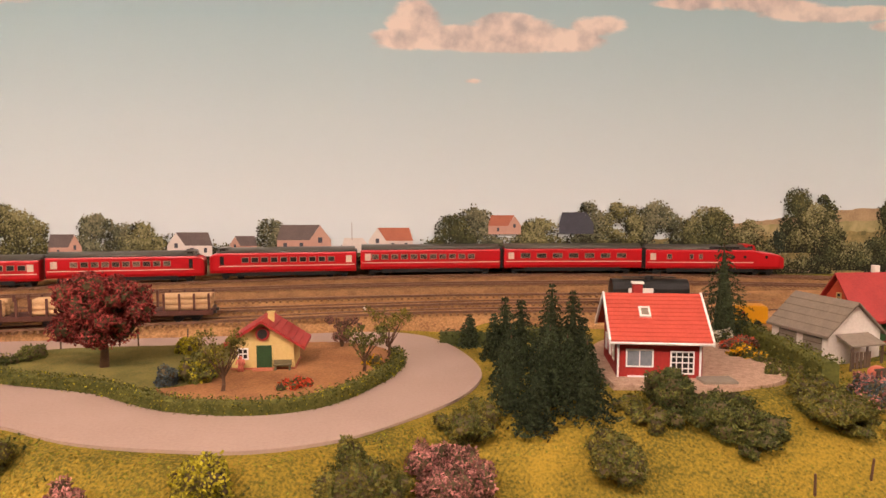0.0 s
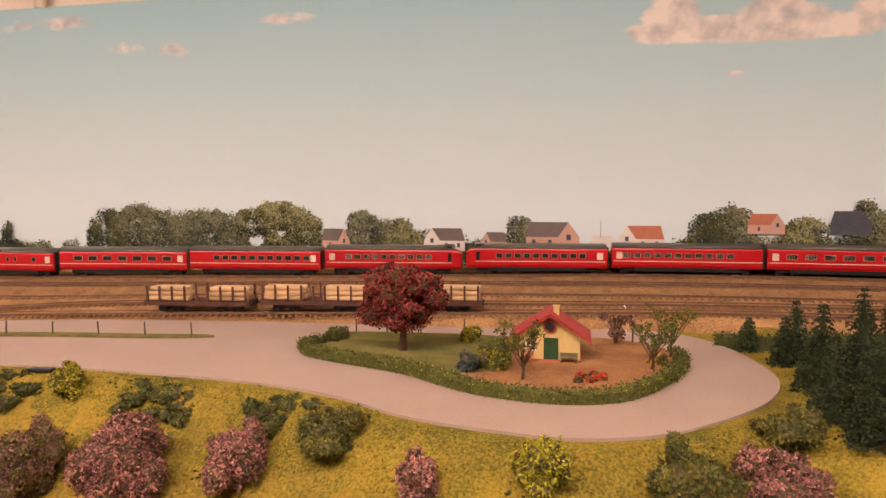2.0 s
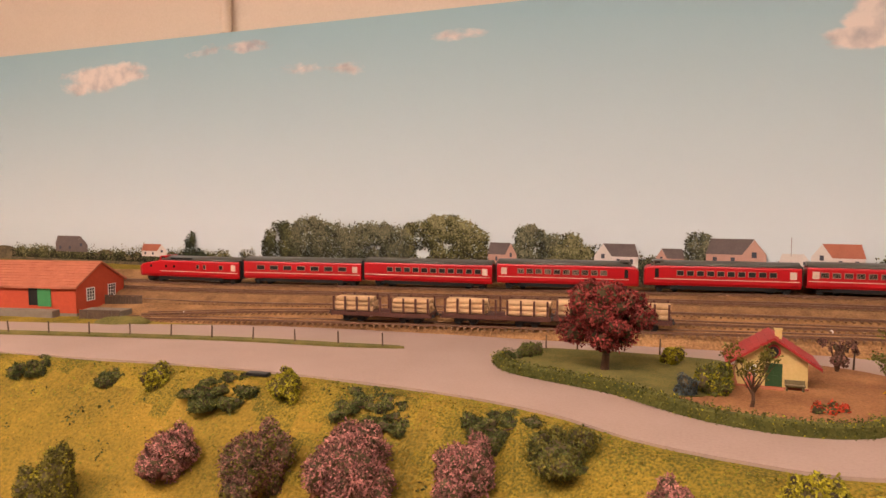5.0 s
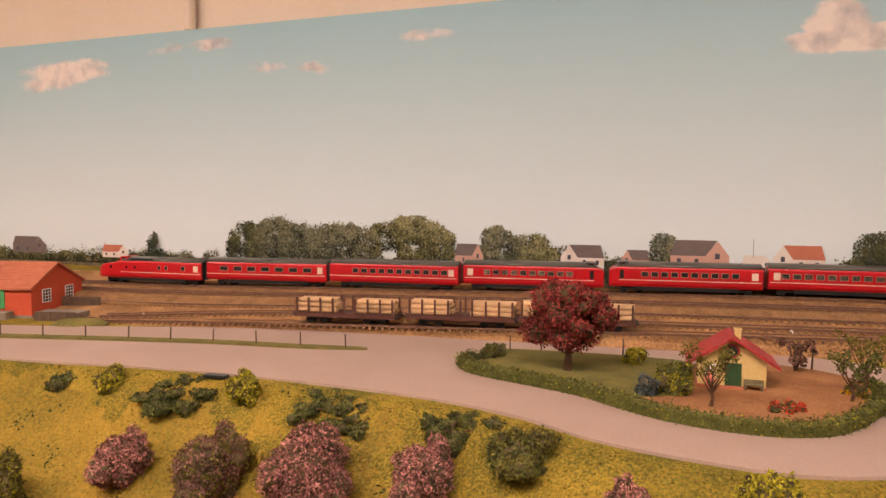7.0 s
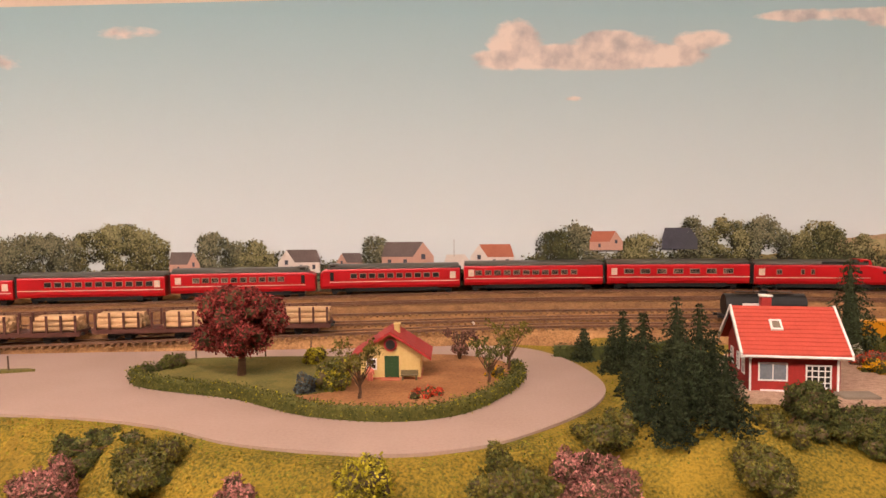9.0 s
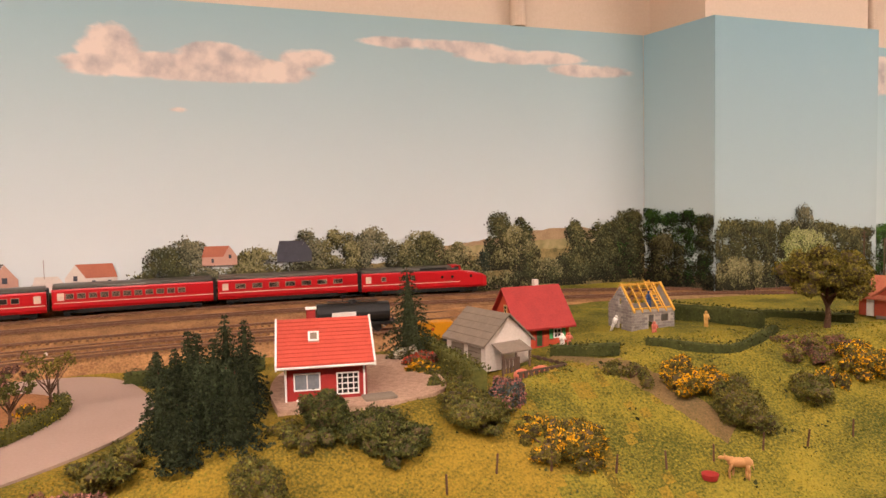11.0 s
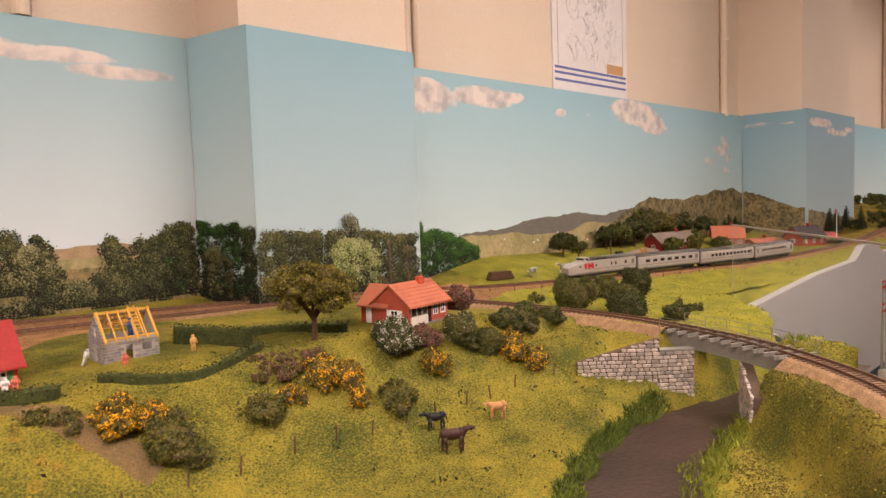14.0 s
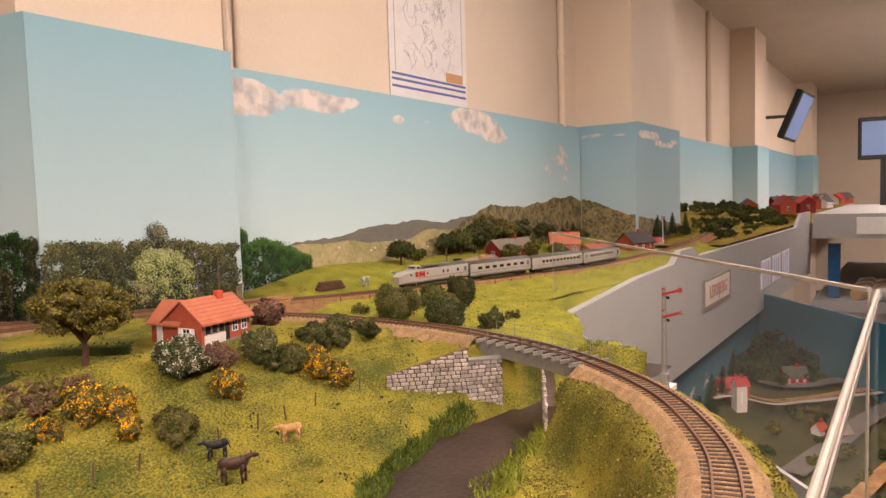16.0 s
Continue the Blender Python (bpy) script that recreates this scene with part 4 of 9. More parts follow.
M_PANEBLUE = mat("pale_reflecting_glass", (0.20, 0.22, 0.23), (0.14, 0.15, 0.16), rough=0.15, scale=60, bump=0)
M_PINK = mat("salmon_pink_plastic", (0.60, 0.16, 0.10), (0.50, 0.12, 0.075), rough=0.5, scale=90)
M_VAN = mat("orange_yellow_paint", (0.62, 0.27, 0.01), (0.56, 0.23, 0.01), rough=0.4, scale=80)
M_WOOD = mat("grey_brown_wood", (0.12, 0.075, 0.045), (0.07, 0.042, 0.027), rough=0.9, scale=200)


def red_timber_house():
    L, W, ze, zr = 0.066, 0.072, 0.0345, 0.062
    t = thing("timber_house", "dark red timber house with white trim and red roof on gravel", "house", pose(0.196, 0.5695, 0.009, 0, 0, -7.5))
    part("wall", gable_walls(L, W, ze, zr, 0.002), M_FALU, t)
    part("plinth", newbox(-L / 2 - 0.0008, L / 2 + 0.0008, -W / 2 - 0.0008, W / 2 + 0.0008, -0.004, 0.0018), M_GRROOF, t)
    slab_roof(t, L, W, ze, zr, 0.0065, 0.0055, M_TILE, tile=0.0042)
    barge_boards(t, L, W, ze, zr, 0.0068, 0.0055, M_WHITE)
    zee = ze - (zr - ze) * 0.0055 / (W / 2)
    part("gutter", newrod((-L / 2 - 0.006, -W / 2 - 0.0065, zee + 0.0006), (L / 2 + 0.006, -W / 2 - 0.0065, zee + 0.0006), 0.0011), M_WHITE, t, "white gutter")
    for x in (-L / 2 + 0.0005, L / 2 - 0.002):
        bm = newrod((x, -W / 2 - 0.0045, zee), (x, -W / 2 - 0.0015, zee - 0.003), 0.0009)
        rod(bm, (x, -W / 2 - 0.0015, zee - 0.003), (x, -W / 2 - 0.0015, 0.0), 0.0009)
        part("downpipe", bm, M_WHITE, t, "white downpipe")
    window_part(t, "S", -0.0155, 0.0105, 0.0215, 0.0145, L, W, (2, 1), glass_m=M_PANEBLUE)
    part("sill", newbox(-0.0245, -0.0045, -W / 2 - 0.0014, -W / 2, 0.0022, 0.0036), M_WHITE, t)
    window_part(t, "S", 0.0175, 0.0055, 0.0185, 0.0185, L, W, (4, 4), name="door")
    for u, z in ((-0.020, 0.012), (0.002, 0.012), (0.019, 0.012)):
        window_part(t, "W", u, z, 0.009, 0.014, L, W, (2, 2))
    window_part(t, "W", 0.0, 0.040, 0.009, 0.010, L, W, (2, 1))
    # roof light
    s = (zr - ze) / (W / 2)
    bm = newbox(-0.0045, 0.0045, -0.0055, 0.0055, 0, 0.0018)
    mm = pose(-0.009, -0.0175, zr - s * 0.0175 + 0.0022) @ Matrix.Rotation(math.atan(s), 4, "X")
    bm.transform(mm)
    fr = part("roof_light", bm, M_WHITE, t)
    bm = newbox(-0.0028, 0.0028, -0.0036, 0.0036, 0.0016, 0.0021)
    bm.transform(mm)
    part("pane", bm, M_GRROOF, fr)
    ch = part("chimney", newbox(-0.014, -0.006, 0.006, 0.0135, zr - 0.014, zr + 0.009, bevel=0.0004), M_TILE2, t)
    part("chimney_cap", newbox(-0.0148, -0.0052, 0.0052, 0.0143, zr + 0.009, zr + 0.0105), M_WHITE, ch)


red_timber_house()


def yellow_cottage():
    L, W, ze, zr = 0.036, 0.052, 0.0235, 0.0405
    # ridge runs away from the road; west face is the gable front
    t = thing("cottage", "small cream yellow cottage with red roof and green door", "house", pose(-0.1305, 0.6015, 0.0078, 0, 0, 92))
    part("wall", gable_walls(L, W, ze, zr, 0.001), M_CREAM, t)
    slab_roof(t, L, W, ze, zr, 0.006, 0.0095, M_TILE2, thick=0.002, tile=0.006)
    ch = part("chimney", newbox(-0.006, 0.0, -0.0075, -0.0025, zr - 0.008, zr + 0.0055, bevel=0.0003), M_CREAM, t, "cream chimney")
    part("chimney_cap", newbox(-0.0066, 0.0006, -0.0081, -0.0019, zr + 0.0055, zr + 0.0063), M_CREAM, ch)
    window_part(t, "W", 0.001, 0.0, 0.0125, 0.0205, L, W, (2, 2), frame_m=M_GREEN, glass_m=M_GREEN, name="door")
    window_part(t, "W", -0.0165, 0.0085, 0.009, 0.010, L, W, (2, 2))
    bm = newrod((-L / 2 - 0.0014, 0, 0.0305), (-L / 2 + 0.001, 0, 0.0305), 0.0058, seg=22)
    ring = part("round_window", bm, M_TILE2, t, "round red-framed gable window")
    part("pane", newrod((-L / 2 - 0.0018, 0, 0.0305), (-L / 2, 0, 0.0305), 0.0042, seg=20), M_GLASS, ring)
    part("plinth", newbox(-L / 2 - 0.0009, L / 2 + 0.0009, -W / 2 - 0.0009, W / 2 + 0.0009, -0.003, 0.0016), M_ORROOF, t)
    part("step", newbox(-L / 2 - 0.006, -L / 2 - 0.001, -0.008, 0.008, -0.002, 0.0008), M_ORROOF, t)
    b = thing("garden_bench", "small weathered olive bench against the cottage wall", "bench", t.matrix_basis @ pose(-L / 2 - 0.0035, -0.0165, 0.0, 0, 0, -90))
    part("seat", newbox(-0.0075, 0.0075, -0.002, 0.002, 0.0038, 0.0048), M_BENCH, b)
    part("backrest", newbox(-0.0075, 0.0075, 0.0019, 0.0026, 0.0048, 0.0082), M_BENCH, b)
    for x in (-0.006, 0.006):
        part("leg", newbox(x - 0.0007, x + 0.0007, -0.0018, 0.0018, 0.0, 0.0037), M_BENCH, b)


yellow_cottage()


def goods_shed():
    L, W, ze, zr = 0.28, 0.108, 0.0395, 0.0685
    t = thing("goods_shed", "long orange-red brick goods shed with orange roof", "shed", Matrix.Translation((-0.992, 0.660, 0.0005)) @ Matrix.Rotation(radians(13), 4, "Z") @ pose(-L / 2, W / 2, 0))
    part("wall", gable_walls(L, W, ze, zr, 0.001), M_ORANGE, t)
    slab_roof(t, L, W, ze, zr, 0.003, 0.004, M_ORROOF, thick=0.0022, tile=0.006)
    part("plinth", newbox(-L / 2 - 0.0008, L / 2 + 0.0008, -W / 2 - 0.0008, W / 2 + 0.0008, -0.01, 0.003), M_GRROOF, t)
    for u in (-0.024, 0.024):
        window_part(t, "E", u, 0.017, 0.0175, 0.0185, L, W, (3, 4))
    # black sheet on the solid wall stands in for the dark opening
    window_part(t, "S", 0.075, 0.012, 0.018, 0.026, L, W, (1, 1), frame_m=M_ORANGE, glass_m=M_BLACK, name="doorway")
    part("sliding_door", newbox(0.082, 0.102, -W / 2 - 0.0016, -W / 2 - 0.0004, 0.012, 0.038), M_GREENB, t, "bright green sliding door")
    part("loading_platform", newbox(-L / 2, 0.115, -W / 2 - 0.016, -W / 2 - 0.001, -0.004, 0.009, bevel=0.0006), M_GRROOF, t)
    f = thing("ramp_fence", "dark brown board fence beside the shed ramp", "fence", t.matrix_basis @ pose(L / 2 + 0.002, 0.005, 0.005))
    for k in range(14):
        part("board", newbox(k * 0.0042, k * 0.0042 + 0.0038, -0.0006, 0.0006, -0.01, 0.014 + 0.0006 * (k % 2)), M_WOOD, f)
    part("top_rail", newbox(0, 0.059, -0.0012, 0.0012, 0.0148, 0.016), M_WOOD, f)


goods_shed()


def garage_house():
    L, W, ze, zr = 0.064, 0.055, 0.0265, 0.051
    t = thing("garage", "white rendered garage with grey-brown sheet roof", "house", pose(0.3625, 0.597, 0.013, 0, 0, -76))
    part("wall", gable_walls(L, W, ze, zr, 0.001), M_RENDER, t)
    slab_roof(t, L, W, ze, zr, 0.003, 0.004, M_GRROOF, thick=0.0014, tile=0.0075)
    for u in (-0.0165, 0.0115):
        bm = newbox(-u - 0.011, -u + 0.009, -W / 2 - 0.0010, -W / 2 + 0.0006, 0.0, 0.0215)
        dr = part("garage_door", bm, M_GRROOF, t, "weathered grey garage door")
        for k in range(1, 4):
            part("door_batten", newbox(-u - 0.011, -u + 0.009, -W / 2 - 0.0014, -W / 2 - 0.001, k * 0.0055, k * 0.0055 + 0.0006), M_WOOD, dr)
    # lean-to porch on the gable towards the road
    bm = bmesh.new()
    x0 = L / 2
    a = [(x0, -0.020, 0.0245), (x0 + 0.018, -0.022, 0.0185), (x0 + 0.018, 0.014, 0.0185), (x0, 0.014, 0.0245)]
    lo = [bm.verts.new(p) for p in a]
    hi = [bm.verts.new((p[0], p[1], p[2] + 0.0014)) for p in a]
    for k in range(4):
        bm.faces.new((lo[k], lo[(k + 1) % 4], hi[(k + 1) % 4], hi[k]))
    bm.faces.new(lo[::-1])
    bm.faces.new(hi)
    bmesh.ops.recalc_face_normals(bm, faces=bm.faces)
    part("porch_roof", bm, M_GRROOF, t)
    for y in (-0.020, -0.004, 0.012):
        part("porch_post", newbox(x0 + 0.0155, x0 + 0.017, y - 0.0008, y + 0.0008, -0.008, 0.0185), M_WOOD, t)
    for k in range(5):
        part("porch_screen", newbox(x0 + 0.0158, x0 + 0.0164, -0.0195 + k * 0.0042, -0.0165 + k * 0.0042, 0.0, 0.014), M_WOOD, t)
    # terrace with low dark fence and pink cushions
    m0 = t.matrix_basis
    f = thing("terrace_fence", "low dark brown picket fence round the terrace", "fence", m0 @ pose(L / 2 + 0.024, 0, -0.004))
    for k in range(9):
        part("picket", newbox(0.0175, 0.0183, -0.022 + k * 0.0062, -0.0185 + k * 0.0062, 0, 0.010), M_WOOD, f)
    for k in range(5):
        part("picket", newbox(-0.022 + k * 0.0085, -0.017 + k * 0.0085, 0.0335, 0.0343, 0, 0.012), M_WOOD, f)
    part("rail", newbox(-0.03, 0.0185, 0.0335, 0.0345, 0.0095, 0.0112), M_WOOD, f)
    part("rail", newbox(0.0172, 0.0186, -0.024, 0.0345, 0.0095, 0.0112), M_WOOD, f)
    for k, (y, s) in enumerate(((-0.013, 1.0), (0.010, 1.0))):
        c = thing("garden_lounger", "rounded salmon pink garden lounger on the terrace", "lounger", m0 @ pose(L / 2 + 0.034, y, -0.003, 0, 0, 20 - 30 * k), group="terrace loungers")
        bm = bmesh.new()
        bmesh.ops.create_uvsphere(bm, u_segments=14, v_segments=8, radius=1)
        bm.transform(Matrix.Translation((0, 0, 0.0052)) @ Matrix.Diagonal((0.0062, 0.0095, 0.0050, 1)))
        part("cushion", bm, M_PINK, c, smooth=True)
        part("frame", newbox(-0.005, 0.005, -0.0075, 0.0075, 0, 0.0022), M_WOOD, c)


garage_house()


def red_cottage():
    L, W, ze, zr = 0.060, 0.056, 0.027, 0.060
    t = thing("red_cottage", "orange-red cottage with deep red gable roof and green shutters", "house", pose(0.431, 0.640, 0.019, 0, 0, 3))
    part("wall", gable_walls(L, W, ze, zr, 0.001), M_ORANGE, t)
    slab_roof(t, L, W, ze, zr, 0.0055, 0.006, M_TILE2, thick=0.002)
    part("chimney", newbox(0.006, 0.0115, 0.002, 0.0075, zr - 0.006, zr + 0.008, bevel=0.0003), M_RENDER, t)
    window_part(t, "W", 0.0, 0.034, 0.007, 0.009, L, W, (1, 2), frame_m=M_CREAM)
    window_part(t, "W", -0.014, 0.008, 0.007, 0.010, L, W, (1, 2), frame_m=M_CREAM)
    window_part(t, "S", -0.006, 0.001, 0.009, 0.018, L, W, (1, 1), frame_m=M_TILE2, glass_m=M_GREEN, name="door")
    for u in (0.008, 0.0235):
        part("shutter", newbox(u - 0.002, u + 0.002, -W / 2 - 0.001, -W / 2 + 0.0004, 0.0085, 0.0195), M_GREENB, t, "green shutter")
    window_part(t, "S", 0.0158, 0.009, 0.0095, 0.010, L, W, (2, 2))


red_cottage()


def block_course(t, face, L, W, zmax, holes, name="block"):
    """Courses of concrete blocks proud of a mortar core, leaving the holes (u0, u1, z0, z1) free."""
    run = L if face in "SN" else W
    base = {"S": pose(0, -W / 2, 0), "N": pose(0, W / 2, 0, 0, 0, 180), "E": pose(L / 2, 0, 0, 0, 0, 90), "W": pose(-L / 2, 0, 0, 0, 0, -90)}[face]
    bw, bh, g = 0.0066, 0.0030, 0.0004
    rows = int(max(zmax(u) for u in (-run / 2, 0, run / 2)) / bh)
    for r in range(rows):
        n = int(run / bw) + 2
        for k in range(n):
            u0 = -run / 2 + (k - 0.5 * (r % 2)) * bw
            u1 = u0 + bw - g
            u0, u1 = max(u0, -run / 2), min(u1, run / 2)
            if u1 - u0 < 0.001:
                continue
            z0, z1 = r * bh, (r + 1) * bh - g
            um = (u0 + u1) / 2
            if z1 > zmax(um) or any(u1 > h[0] and u0 < h[1] and z1 > h[2] and z0 < h[3] for h in holes):
                continue
            bm = newbox(u0, u1, -0.0005, 0.0004, z0, z1)
            bm.transform(base)
            part(name, bm, M_BLOCK, t)


def brick_shell():
    L, W, ze, zr = 0.054, 0.046, 0.0235, 0.0475
    t = thing("house_shell", "half-built grey block house with open yellow roof timbers", "house", pose(0.5615, 0.6265, 0.0285, 0, 0, -1.5))
    slope = (zr - ze) / (W / 2)
    wt = 0.0022
    # hollow mortar-coloured core with a doorway and window openings
    holes_s = [(-0.006, 0.001, 0.0, 0.017), (0.010, 0.0195, 0.009, 0.017)]
    holes_w = [(-0.004, 0.003, 0.0, 0.016), (-0.003, 0.003, 0.026, 0.034)]
    def wall_strip(face, run, zt, holes):
        base = {"S": pose(0, -W / 2, 0), "N": pose(0, W / 2, 0, 0, 0, 180), "E": pose(L / 2, 0, 0, 0, 0, 90), "W": pose(-L / 2, 0, 0, 0, 0, -90)}[face]
        bm = bmesh.new()
        us = sorted({-run / 2, run / 2, 0.0, *(u for h in holes for u in h[:2])})
        for a, b in zip(us, us[1:]):
            cuts = sorted((h[2], h[3]) for h in holes if h[0] <= (a + b) / 2 <= h[1])
            lo = 0.0
            for c0, c1 in cuts:
                if c0 > lo:
                    box(bm, a, b, 0.0, wt, lo, c0)
                lo = c1
            za, zb = zt(a), zt(b)
            vs = [bm.verts.new(p) for p in ((a, 0, lo), (b, 0, lo), (b, 0, zb), (a, 0, za), (a, wt, lo), (b, wt, lo), (b, wt, zb), (a, wt, za))]
            for q in ((0, 1, 2, 3), (5, 4, 7, 6), (0, 4, 5, 1), (1, 5, 6, 2), (2, 6, 7, 3), (3, 7, 4, 0)):
                bm.faces.new([vs[i] for i in q])
        bmesh.ops.recalc_face_normals(bm, faces=bm.faces)
        bm.transform(base)
        part("wall", bm, M_MORTAR, t)
    flat = lambda u: ze
    gab = lambda u: ze + slope * (W / 2 - abs(u))
    wall_strip("S", L, flat, holes_s)
    wall_strip("N", L, flat, [])
    wall_strip("W", W, gab, holes_w)
    wall_strip("E", W, gab, [])
    block_course(t, "S", L, W, flat, holes_s)
    block_course(t, "W", L, W, gab, holes_w)
    # rafters, purlins, ridge and a leaning ladder
    for k in range(6):
        x = -L / 2 + 0.002 + k * (L - 0.004) / 5
        thick = 0.0012 if k in (0, 5) else 0.0007
        for sy in (-1, 1):
            bm = bmesh.new()
            extrude_section(bm, [(sy * (W / 2 + 0.003), ze - slope * 0.003), (0, zr + 0.0005), (0, zr + 0.0028), (sy * (W / 2 + 0.003), ze - slope * 0.003 + 0.0022)], x - thick, x + thick)
            bmesh.ops.recalc_face_normals(bm, faces=bm.faces)
            part("rafter", bm, M_RAFTER, t)
    part("ridge_beam", newbox(-L / 2, L / 2, -0.0008, 0.0008, zr - 0.0005, zr + 0.002), M_RAFTER, t)
    part("wall_plate", newbox(-L / 2, L / 2, -W / 2 - 0.0005, -W / 2 + 0.002, ze, ze + 0.0016), M_RAFTER, t)
    part("collar_beam", newbox(-L / 2 + 0.01, L / 2 - 0.01, -0.008, -0.007, zr - 0.010, zr - 0.0085), M_RAFTER, t)
    bm = bmesh.new()
    for k in range(4):
        rod(bm, (-0.012, -0.004, zr - 0.016 + k * 0.004), (0.004, -0.004, zr - 0.016 + k * 0.004), 0.0005)
    part("scaffold_rail", bm, M_RAFTER, t)
    lad = thing("ladder", "small yellow wooden ladder leaning on the open roof", "ladder", t.matrix_basis @ pose(0.010, -W / 2 + 0.002, ze + 0.0015) @ Matrix.Rotation(-math.atan2(W / 2, zr - ze), 4, "X"))
    ll = math.hypot(W / 2, zr - ze) + 0.004
    for x in (-0.003, 0.003):
        part("stile", newbox(x - 0.0006, x + 0.0006, -0.0006, 0.0006, 0, ll), M_RAFTER, lad)
    for k in range(8):
        part("rung", newbox(-0.003, 0.003, -0.0004, 0.0004, 0.003 + k * ll / 8.4, 0.004 + k * ll / 8.4), M_RAFTER, lad)


brick_shell()


def brick_bungalow():
    L, W, ze, zr = 0.074, 0.058, 0.0255, 0.0475
    t = thing("bungalow", "low brick-red bungalow with orange-red roof on the hill", "house", pose(0.873, 0.531, 0.0305, 0, 0, 7))
    part("wall", gable_walls(L, W, ze, zr, 0.001), M_BRICKRED, t)
    slab_roof(t, L, W, ze, zr, 0.003, 0.005, M_ORROOF, thick=0.0018, tile=0.0055)
    part("chimney", newbox(0.010, 0.019, -0.007, 0.0, zr - 0.007, zr + 0.0065, bevel=0.0003), M_ORANGE, t)
    # rear wing with its own ridge running across
    wx0, wx1, wy1 = -L / 2 + 0.001, 0.004, W / 2 + 0.022
    bm = bmesh.new()
    wm = (wx0 + wx1) / 2
    sect = [(wx0, 0), (wx1, 0), (wx1, ze - 0.001), (wm, zr - 0.003), (wx0, ze - 0.001)]
    a = [bm.verts.new((x, 0.004, z)) for x, z in sect]
    b = [bm.verts.new((x, wy1, z)) for x, z in sect]
    for i in range(5):
        bm.faces.new((a[i], a[(i + 1) % 5], b[(i + 1) % 5], b[i]))
    bm.faces.new(a[::-1])
    bm.faces.new(b)
    bmesh.ops.recalc_face_normals(bm, faces=bm.faces)
    part("wing_wall", bm, M_BRICKRED, t)
    for xe in (wx0 - 0.005, wx1 + 0.005):
        bm = bmesh.new()
        zz = ze - 0.001 - (zr - ze - 0.002) * 0.005 / (wm - wx0)
        v = [bm.verts.new(p) for y in (0.002, wy1 + 0.003) for p in ((xe, y, zz), (wm, y, zr - 0.003), (wm, y, zr - 0.0012), (xe, y, zz + 0.0018))]
        for q in ((0, 1, 2, 3), (7, 6, 5, 4), (0, 4, 5, 1), (1, 5, 6, 2), (2, 6, 7, 3), (3, 7, 4, 0)):
            bm.faces.new([v[i] for i in q])
        bmesh.ops.recalc_face_normals(bm, faces=bm.faces)
        part("wing_roof", bm, M_ORROOF, t)
    part("side_door", newbox(-L / 2 - 0.0006, -L / 2 + 0.002, W / 2 + 0.004, W / 2 + 0.012, 0.0, 0.019), M_WHITE, t)
    window_part(t, "W", 0.006, 0.0065, 0.012, 0.012, L, W, (2, 2))
    for u in (-0.0035, 0.0155):
        part("shutter", newbox(-L / 2 - 0.0008, -L / 2 + 0.0004, -u - 0.0026, -u + 0.0026, 0.0065, 0.0185), M_WHITE, t, "white shutter")
    part("veranda_panel", newbox(-0.034, -0.003, -W / 2 - 0.0012, -W / 2 + 0.0005, 0.0, 0.0105), M_RENDER, t, "cream veranda panel")
    for k in range(3):
        window_part(t, "S", -0.0285 + k * 0.0102, 0.0108, 0.0098, 0.0118, L, W, (1, 1), frame_m=M_GRROOF)
    part("front_door", newbox(-0.0025, 0.004, -W / 2 - 0.0006, -W / 2 + 0.0005, 0.001, 0.0205), M_GLASS, t)
    for u in (0.0125, 0.027):
        window_part(t, "S", u, 0.0085, 0.0092, 0.0135, L, W, (2, 2))
    part("plinth", newbox(-L / 2 - 0.0006, L / 2 + 0.0006, -W / 2 - 0.0006, W / 2 + 0.0006, -0.012, 0.0015), M_GRROOF, t)


brick_bungalow()


def van():
    t = thing("delivery_van", "orange-yellow panel van parked behind the spruce", "van", pose(0.343, 0.712, 0.0165, 0, 0, -14))
    sect = [(-0.024, 0.003), (0.026, 0.003), (0.026, 0.009), (0.024, 0.0125), (0.019, 0.0195), (0.016, 0.022), (-0.022, 0.022), (-0.024, 0.020)]
    bm = bmesh.new()
    a = [bm.verts.new((-x, -0.0098, z)) for x, z in sect]
    b = [bm.verts.new((-x, 0.0098, z)) for x, z in sect]
    n = len(sect)
    for i in range(n):
        bm.faces.new((a[i], a[(i + 1) % n], b[(i + 1) % n], b[i]))
    bm.faces.new(a)
    bm.faces.new(b[::-1])
    bmesh.ops.recalc_face_normals(bm, faces=bm.faces)
    bmesh.ops.bevel(bm, geom=list(bm.edges), offset=0.0009, segments=2, affect="EDGES")
    part("body", bm, M_VAN, t)
    for sy in (-1, 1):
        part("cab_window", newbox(-0.0205, -0.0135, sy * 0.0098 - 0.0003, sy * 0.0098 + 0.0003, 0.0135, 0.0185), M_GLASS, t)
        for x in (-0.016, 0.014):
            part("wheel", newrod((x, sy * 0.0085, 0.0036), (x, sy * 0.0103, 0.0036), 0.0036, seg=14), M_BLACK, t)
    part("emblem", newrod((0.0, -0.0097, 0.0145), (0.0, -0.0101, 0.0145), 0.0016, seg=12), M_TILE2, t)


van()


# ---- vegetation ----
RNG = np.random.default_rng(7)


